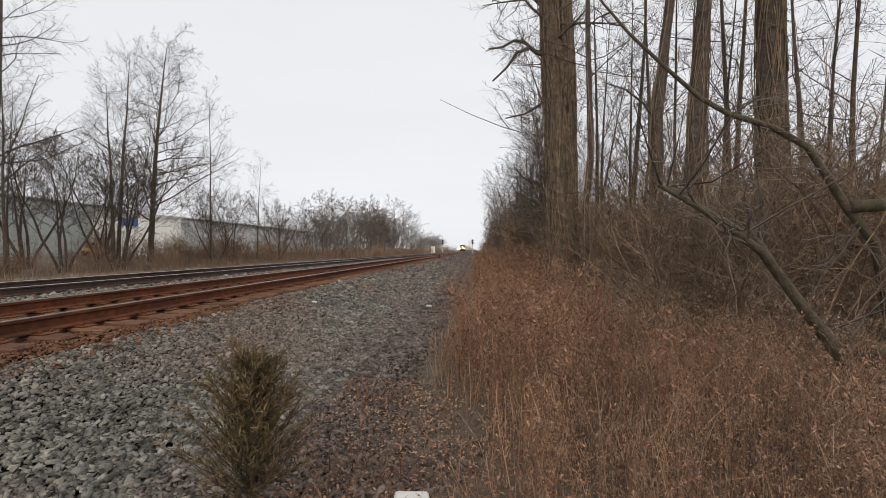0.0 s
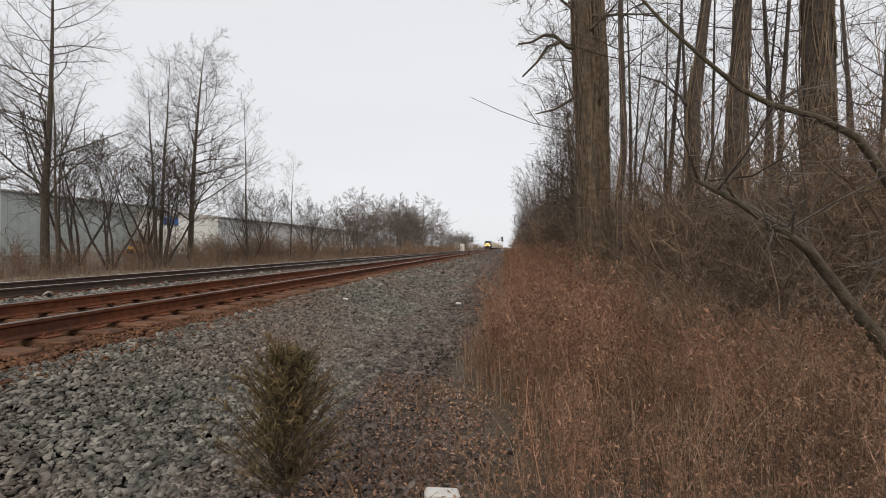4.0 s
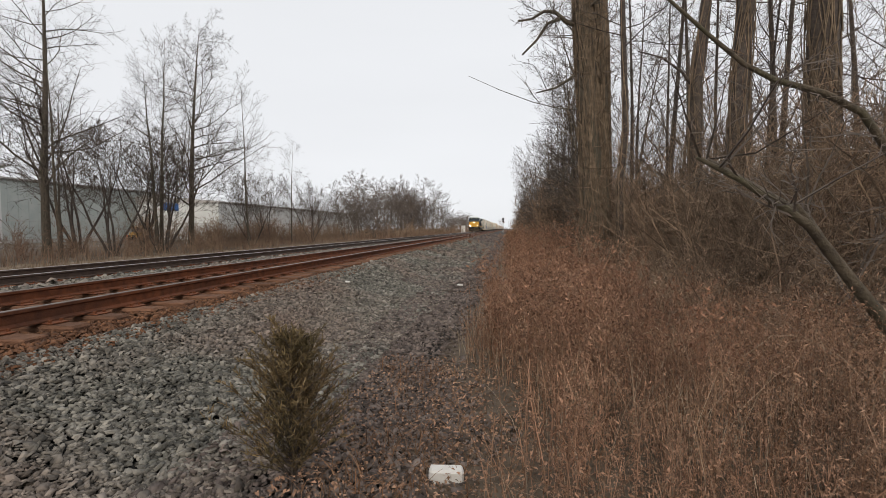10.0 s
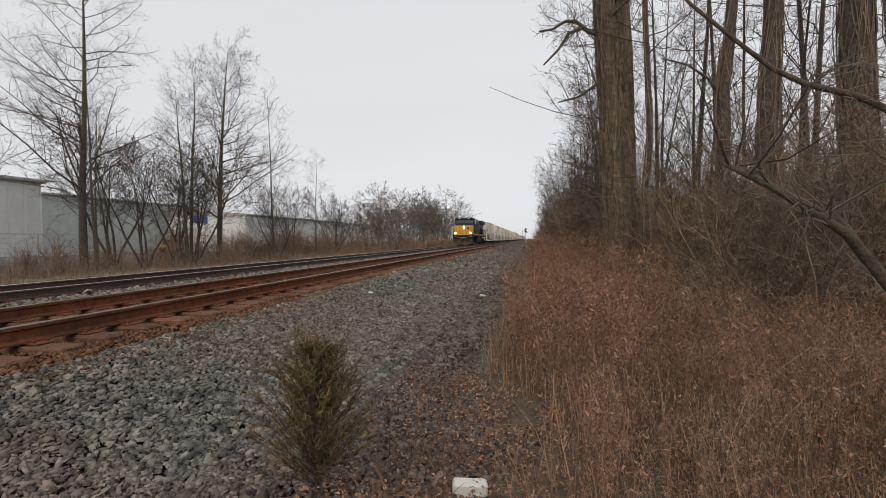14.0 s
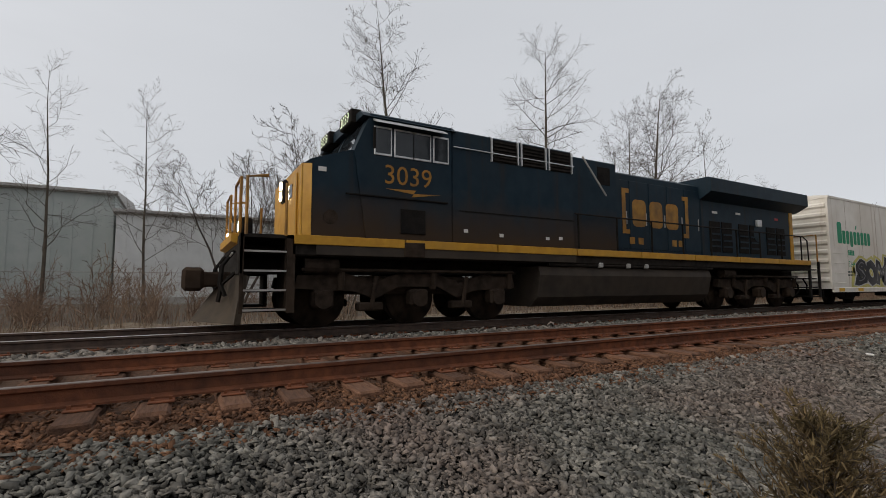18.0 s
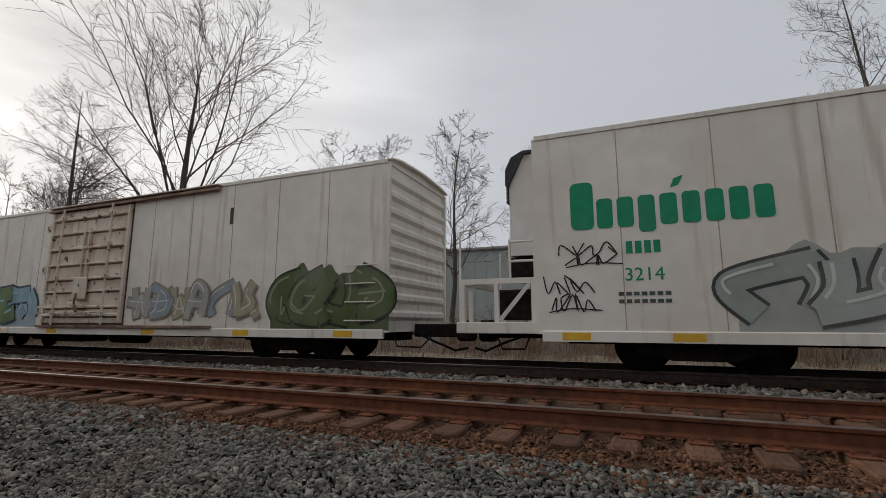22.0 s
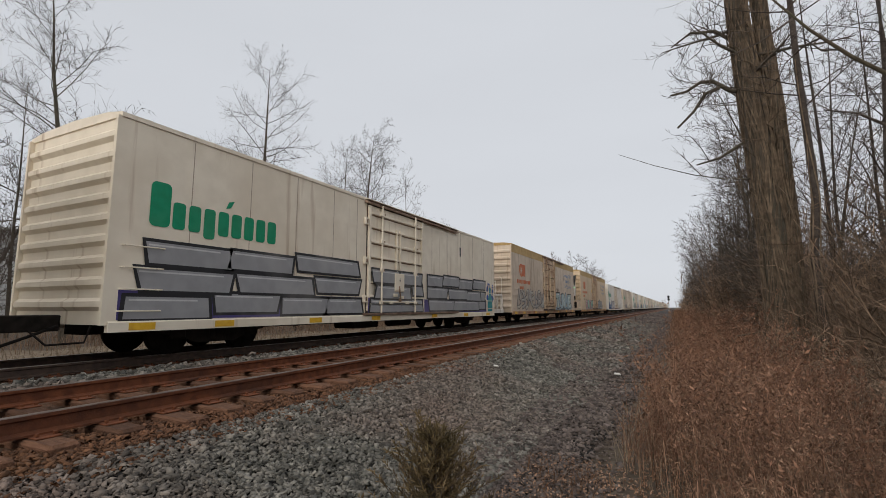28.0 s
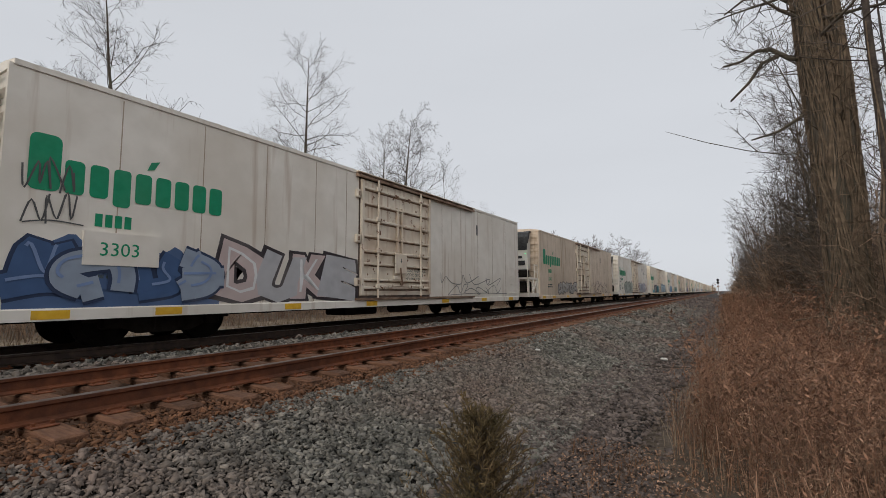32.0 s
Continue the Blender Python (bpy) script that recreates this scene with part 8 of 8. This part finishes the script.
    m.add([(-1.4, -0.45, 0.95), (0, -0.6, 0.95), (1.4, -0.45, 0.95), (-1.35, -0.55, 0.15), (0, -1.15, 0.15), (1.35, -0.55, 0.15), (-1.4, -0.38, 0.95), (0, -0.5, 0.95), (1.4, -0.38, 0.95), (-1.35, -0.45, 0.15), (0, -1.05, 0.15), (1.35, -0.45, 0.15)],
          [(0, 3, 4, 1), (1, 4, 5, 2), (6, 7, 10, 9), (7, 8, 11, 10), (0, 1, 7, 6), (1, 2, 8, 7), (3, 9, 10, 4), (4, 10, 11, 5), (0, 6, 9, 3), (2, 5, 11, 8)])
    part("snow_plough", m, DUSTSTEEL, L, "dusty steel snow plough")
    m = Mesh().box(-0.18, 0.18, -1.0, -0.4, 0.75, 1.02, 0.03)
    m.box(-0.24, 0.24, -1.3, -0.95, 0.68, 1.1, 0.06)
    part("front_coupler", m, LOCOBOGIE, L)
    m = Mesh().box(-0.18, 0.18, 18.8, 19.5, 0.6, 0.9, 0.03)
    m.box(-0.24, 0.24, 19.4, 19.78, 0.5, 0.95, 0.06)
    part("rear_coupler", m, GRIME2, L)
    h = Mesh()
    for x in (-0.9, -0.6, 0.6, 0.9):
        h.tube([(x, -0.5, 1.0), (x, -0.7, 0.8), (x * 0.9, -0.75, 0.5)], 0.028, 6)
        h.tube([(x, 19.0, 1.0), (x, 19.3, 0.75), (x * 0.8, 19.6, 0.5)], 0.028, 6)
    part("air_hose", h, GRIME, L)
    h = Mesh()
    h.tube([(0.55, 2.9, 4.1), (0.55, 2.9, 4.22)], 0.025, 6)
    for k, dy in enumerate((-0.25, 0.0, 0.3)):
        h.tube([(0.45 + 0.1 * k, 2.9, 4.2), (0.45 + 0.1 * k, 2.9 + dy, 4.22), (0.45 + 0.1 * k, 2.9 + dy * 1.8 - 0.1, 4.22)], [0.025, 0.03, 0.06], 8)
    part("horn", h, STEELGREY, L)
    part("antenna_dome", Mesh().box(-0.3, 0.3, 2.0, 2.5, 4.08, 4.16, 0.04), WHITEPAINT, L)
    part("mirror", Mesh().box(W + 0.02, W + 0.06, 1.7, 1.74, 3.3, 3.7, 0.005), GRIME, L)
    return L


LOCO = build_loco()

# ---- beyond the tracks: buildings, fence, signals ----
def build_warehouse(x, y0, y1, h, depth, cladding, label):
    w = thing("warehouse", pose(x, 0, ground_z(x)), label, "warehouse", "industrial buildings")
    m = Mesh().box(-depth, 0, y0, y1, 0, h)
    part("wall", m, cladding, w)
    part("roof", Mesh().prism([(-depth - 0.3, h), (0.25, h), (0.25, h + 0.3), (-depth / 2, h + 1.4), (-depth - 0.3, h + 0.3)], 1, y0 - 0.2, y1 + 0.2), STEELGREY, w)
    part("gutter", Mesh().box(0.25, 0.4, y0 - 0.2, y1 + 0.2, h + 0.08, h + 0.3, 0.02), STEELGREY, w)
    rib = Mesh().box(0.0, 0.045, -0.06, 0.06, 0.5, h).data("cladding_rib", cladding)
    y = y0 + 0.6
    while y < y1:
        part("cladding_rib", rib, None, w).matrix_basis = pose(0, y, 0)
        y += 1.2
    part("plinth", Mesh().box(0, 0.06, y0, y1, 0, 0.5), CONCRETE, w)
    return w


def build_buildings():
    w = build_warehouse(-39.5, -4.0, 31.5, 6.4, 30, WAREHOUSE, "long white metal-clad warehouse behind a fence")
    for y in (3, 12, 24):
        d = part("loading_door", Mesh().box(0.045, 0.09, y, y + 3.2, 0.3, 3.6, 0.01), STEELGREY, w, "grey roller door")
        for k in range(6):
            part("slat", Mesh().box(0.09, 0.105, y + 0.05, y + 3.15, 0.4 + k * 0.54, 0.8 + k * 0.54), WAREHOUSE, d)
    build_warehouse(-43, -22, -4.5, 8.2, 25, WAREGREEN, "pale green metal-clad building beside a warehouse")
    build_warehouse(-58, 44, 72, 7.5, 20, WAREGREEN, "pale green metal-clad building beside a yard")
    build_warehouse(-44, 66, 135, 5.6, 25, WAREHOUSE, "long low white shed beyond the trees")
    s = thing("blue_sign", pose(-43.5, 55, 0.2), "blue sign board on two posts", "sign")
    part("board", Mesh().box(-0.05, 0.05, -1.6, 1.6, 4.0, 5.0, 0.02), paint(0.05, 0.16, 0.42), s)
    for y in (-1.2, 1.2):
        part("post", Mesh().tube([(-0.08, y, 0), (-0.08, y, 4.9)], 0.06, 8), STEELGREY, s)
    f = thing("loader", pose(-51, 58, 0.2, 0, 0, 60), "yellow and orange wheeled loader parked in a yard", "vehicle")
    f.scale = (0.6, 0.6, 0.6)
    part("body", Mesh().box(-1.1, 1.1, -2.2, 1.6, 0.9, 2.0, 0.1), LOCOYELLOW, f)
    part("cab", Mesh().box(-0.8, 0.8, -0.6, 1.0, 2.0, 3.2, 0.1), GLASS, f)
    part("cab_roof", Mesh().box(-0.9, 0.9, -0.7, 1.1, 3.2, 3.35, 0.05), LOCOYELLOW, f)
    part("bucket", Mesh().prism([(2.6, 0.3), (3.6, 0.25), (3.7, 0.4), (3.0, 0.6), (2.8, 1.4), (2.6, 1.4)], 0, -1.3, 1.3), TEXTORANGE, f)
    part("arm", Mesh().box(-0.5, -0.3, 1.2, 2.8, 0.9, 1.2).box(0.3, 0.5, 1.2, 2.8, 0.9, 1.2), LOCOYELLOW, f)
    for x in (-1.15, 1.15):
        for y in (-1.4, 1.2):
            part("wheel", Mesh().disc((x, y, 0.7), 0, 0.7, 0.45, 24), GRIME, f, "black tyre")


def build_fence():
    """A chain-link fence before the warehouse."""
    f = thing("chain_link_fence", pose(0, 0, 0), "grey chain-link fence along a warehouse yard", "fence")
    X = -33.0
    post = Mesh().tube([(0, 0, 0), (0, 0, 2.1)], 0.035, 6).data("post", STEELGREY)
    for k in range(34):
        part("post", post, None, f).matrix_basis = pose(X, -40 + 3 * k, ground_z(X))
    part("top_rail", Mesh().tube([(X, -40, 2.3), (X, 59, 2.3)], 0.025, 6), STEELGREY, f)
    part("bottom_wire", Mesh().tube([(X, -40, 0.35), (X, 59, 0.35)], 0.01, 4), STEELGREY, f)
    m = Mesh()
    for k in range(330):
        y = -40 + 0.3 * k
        m.box(X - 0.002, X + 0.002, y - 0.004, y + 0.004, 0.3, 2.3)
    for k in range(12):
        z = 0.4 + 0.16 * k
        m.box(X - 0.002, X + 0.002, -40, 59, z - 0.004, z + 0.004)
    part("wire_mesh", m, STEELGREY, f)["kind"] = "stuff"


def build_signal(x, y, h, label, heads=2):
    s = thing("railway_signal", pose(x, y, ground_z(x)), label, "signal", "trackside signals")
    part("mast", Mesh().tube([(0, 0, 0), (0, 0, h)], 0.09, 10), STEELGREY, s)
    part("base", Mesh().box(-0.3, 0.3, -0.3, 0.3, 0, 0.5, 0.03), CONCRETE, s)
    for k in range(heads):
        z = h - 0.2 - 0.95 * k
        hd = part("signal_head", Mesh().disc((0, -0.18, z), 1, 0.42, 0.06, 20).box(-0.14, 0.14, -0.2, 0.1, z - 0.3, z + 0.3, 0.04), GRIME, s, "black round signal head")
        for dz in (0.17, -0.17):
            part("lens", Mesh().disc((0, -0.24, z + dz), 1, 0.08, 0.08, 12), GLASS, hd)
    lad = Mesh()
    for x2 in (-0.18, 0.18):
        lad.tube([(x2, 0.25, 0.2), (x2, 0.15, h - 0.6)], 0.02, 4)
    for k in range(int(h / 0.35) - 2):
        lad.tube([(-0.18, 0.24, 0.5 + 0.35 * k), (0.18, 0.24, 0.5 + 0.35 * k)], 0.014, 4)
    part("ladder", lad, STEELGREY, s)


def build_cabinet():
    c = thing("signal_cabinet", pose(-15.6, 163, ground_z(-15.6)), "white trackside equipment cabinet on a slab", "cabinet")
    part("body", Mesh().box(-0.7, 0.7, -0.5, 0.5, 0.2, 2.5, 0.03), WHITEPAINT, c)
    part("roof", Mesh().box(-0.8, 0.8, -0.6, 0.6, 2.5, 2.62, 0.03), STEELGREY, c)
    part("slab", Mesh().box(-0.9, 0.9, -0.7, 0.7, -0.1, 0.2), CONCRETE, c)
    part("door", Mesh().box(-0.5, 0.5, -0.53, -0.5, 0.4, 2.35, 0.01), WHITEPAINT, c)


def build_back():
    """The road bridge, a house and a pole far down the line."""
    b = thing("road_bridge", pose(0, -235, 0), "dark steel road bridge over the tracks", "bridge")
    part("deck", Mesh().box(-60, 45, -4, 4, 8.4, 9.3), GRIME2, b)
    part("parapet", Mesh().box(-60, 45, 3.8, 4.1, 9.3, 9.7), GRIME2, b)
    for x in (-18, 5):
        part("pier", Mesh().box(x - 0.8, x + 0.8, -3.5, 3.5, 0, 8.4, 0.1), CONCRETE, b)
    for x0, x1 in ((-60, -38), (25, 45)):
        part("abutment", Mesh().box(x0, x1, -6, 6, 0, 8.2), CONCRETE, b)
    h = thing("house", pose(-23, -100, ground_z(-23)), "small grey house with a gabled roof", "house")
    part("wall", Mesh().box(-4, 4, -3, 3, 0, 3.0), WHITEPAINT, h)
    part("roof", Mesh().prism([(-4.4, 2.9), (4.4, 2.9), (0, 5.2)], 1, -3.3, 3.3), STEELGREY, h)
    for x in (-2.6, -0.6, 1.4):
        wn = part("window", Mesh().box(x, x + 1.1, 3.0, 3.05, 1.2, 2.3), GRIME, h)
        part("pane", Mesh().box(x + 0.08, x + 1.02, 3.05, 3.06, 1.28, 2.22), GLASS, wn)
    p = thing("utility_pole", pose(-21.5, -84, ground_z(-21.5)), "dark wooden utility pole", "utility pole")
    part("mast", Mesh().tube([(0, 0, -0.2), (0, 0, 9.5)], [0.16, 0.11], 10), BARK_DARK, p)
    part("crossarm", Mesh().box(-1.1, 1.1, -0.06, 0.06, 8.8, 8.95), BARK_DARK, p)


def build_small():
    b = thing("white_block", pose(-0.36, 2.62, 0.0, 0, 4, 12), "weathered white wooden block lying in the litter", "block")
    part("block", Mesh().box(-0.1, 0.1, -0.045, 0.045, 0.0, 0.09, 0.012), WHITEPAINT, b)
    for x, y, s in ((-3.25, 9.1, 0.05), (-1.17, 11.3, 0.07), (-2.05, 1.05, 0.05), (-2.6, -0.6, 0.04)):
        m = Mesh().box(-s, s, -s * 0.6, s * 0.6, 0.0, s * 0.7, s * 0.25)
        single("white_stone", m, WHITEPAINT, "pale stone among darker ballast", "stone", pose(x, y, ground_z(x) + 0.035, 5, 8, 30), "pale stones")
    st = Mesh().tube([(-0.5, 0, 0.06), (-0.1, 0.05, 0.04), (0.3, 0.0, 0.07), (0.55, 0.06, 0.05)], [0.012, 0.014, 0.012, 0.008], 6)
    single("fallen_stick", st, BARK_DARK, "dark fallen stick on the stones", "stick", pose(-0.95, 10.2, 0.05))
    a = Mesh().tube([(0, 0, 0), (0.05, 0.05, 0.5), (0.3, 0.05, 0.95), (0.75, 0.0, 1.05), (1.3, 0.0, 0.95), (1.8, 0.1, 0.8)], [0.02, 0.02, 0.018, 0.016, 0.012, 0.006], 6)
    single("arched_branch", a, VINE, "pale dead branch arching over the weeds", "branch", pose(1.0, 12.4, 0.0))
    # low leaning sapling in the thicket
    g = Grower(78)
    pts = [Vector(p) for p in ((4.1, 5.3, -0.1), (3.85, 5.8, 0.75), (3.5, 6.07, 1.6), (2.55, 6.45, 2.35))]
    g.wood.tube(pts, [0.08, 0.07, 0.05, 0.025], 8)
    for i in range(1, 4):
        for k in range(3):
            d = Vector((g.r.uniform(-1, 0.4), g.r.uniform(-0.6, 0.6), g.r.uniform(-0.2, 0.9))).normalized()
            g.branch(pts[i], d, g.r.uniform(0.8, 1.6), 0.016, 2, (0, 0, 6, 3), SPREAD)
    t = thing("leaning_tree", pose(0, 0, 0), "low leaning sapling trunk in the thicket", "tree", "trees of the trackside wood")
    part("trunk", g.wood.data("trunk", BARK, True), None, t)
    part("crown", g.twig.data("crown", TWIG), None, t)


build_buildings()
build_fence()
build_signal(-14.2, 190, 5.2, "two-headed trackside signal beside the far track")
build_signal(-1.9, 185, 5.4, "two-headed trackside signal beside the near track")
build_cabinet()
build_back()
build_small()

# ---- ties last ----
build_ties(TRACK_NEAR, RAIL_1, TOP_1, (-28, 52), (-160, 260), 1)
build_ties(TRACK_FAR, RAIL_2, TOP_2, (-10, 26), (-120, 200), 2)
stones("ballast_stones", [(-3.8, -1.4, -4.5, 7.5, 56000, 0.036), (-3.95, -1.3, 7.5, 12, 9000, 0.048), (-3.95, -1.3, 12, 20, 7000, 0.08), (-3.95, -1.3, -9, -4.5, 9000, 0.048), (-3.95, -1.2, -17, -9, 7000, 0.08), (-3.95, -1.2, 20, 45, 4500, 0.11), (-3.95, -1.2, -40, -17, 4500, 0.11),
                          (-8.4, -6.65, -25, 45, 24000, 0.07), (-12.4, -11.2, -20, 40, 3000, 0.08), (-10.3, -9.1, -10, 20, 1500, 0.07)], STONE, "loose angular grey-green crushed stone", 7)
stones("shoulder_stones", [(-1.9, 0.1, 0.5, 6, 22000, 0.034), (-1.9, -0.55, 6, 11, 7000, 0.05), (-2.0, 0.0, -5, 0.5, 17000, 0.038), (-2.0, 0.0, -8, -5, 5000, 0.05), (-2.6, -0.1, 11, 24, 9000, 0.065), (-2.6, -0.1, 24, 45, 6000, 0.1), (-3.9, -0.1, 45, 110, 5000, 0.17), (-2.0, -0.1, -25, -8, 7000, 0.075), (-3.9, -0.1, -80, -25, 5000, 0.15)], STONE_BROWN, "smaller brownish stones of the trodden shoulder", 17)

stones("rusty_stones", [(-5.95, -4.7, -14, 24, 14000, 0.036), (-4.5, -3.55, -12, 20, 24000, 0.033), (-4.45, -3.75, 20, 45, 1500, 0.09), (-4.45, -3.75, -40, -12, 1500, 0.09)], RUSTSTONE, "rust-stained stones between the ties", 27)


def motions():
    """The whole train runs past at one steady pace."""
    speed = 16.6

    def run(ob, y22):
        walk(ob, [(t, pose(TRAIN_X, y22 - speed * (t - 22), TOP_2)) for t in (0, 4, 8, 12, 16, 20, 24, 28, 32)])
    run(LOCO, -65.0)
    for k, car in enumerate(CARS):
        run(car, -43.8 + CAR_STEP * k - {0: 1.35, 7: 0.65, 8: 0.65}.get(k, 0.0))


motions()
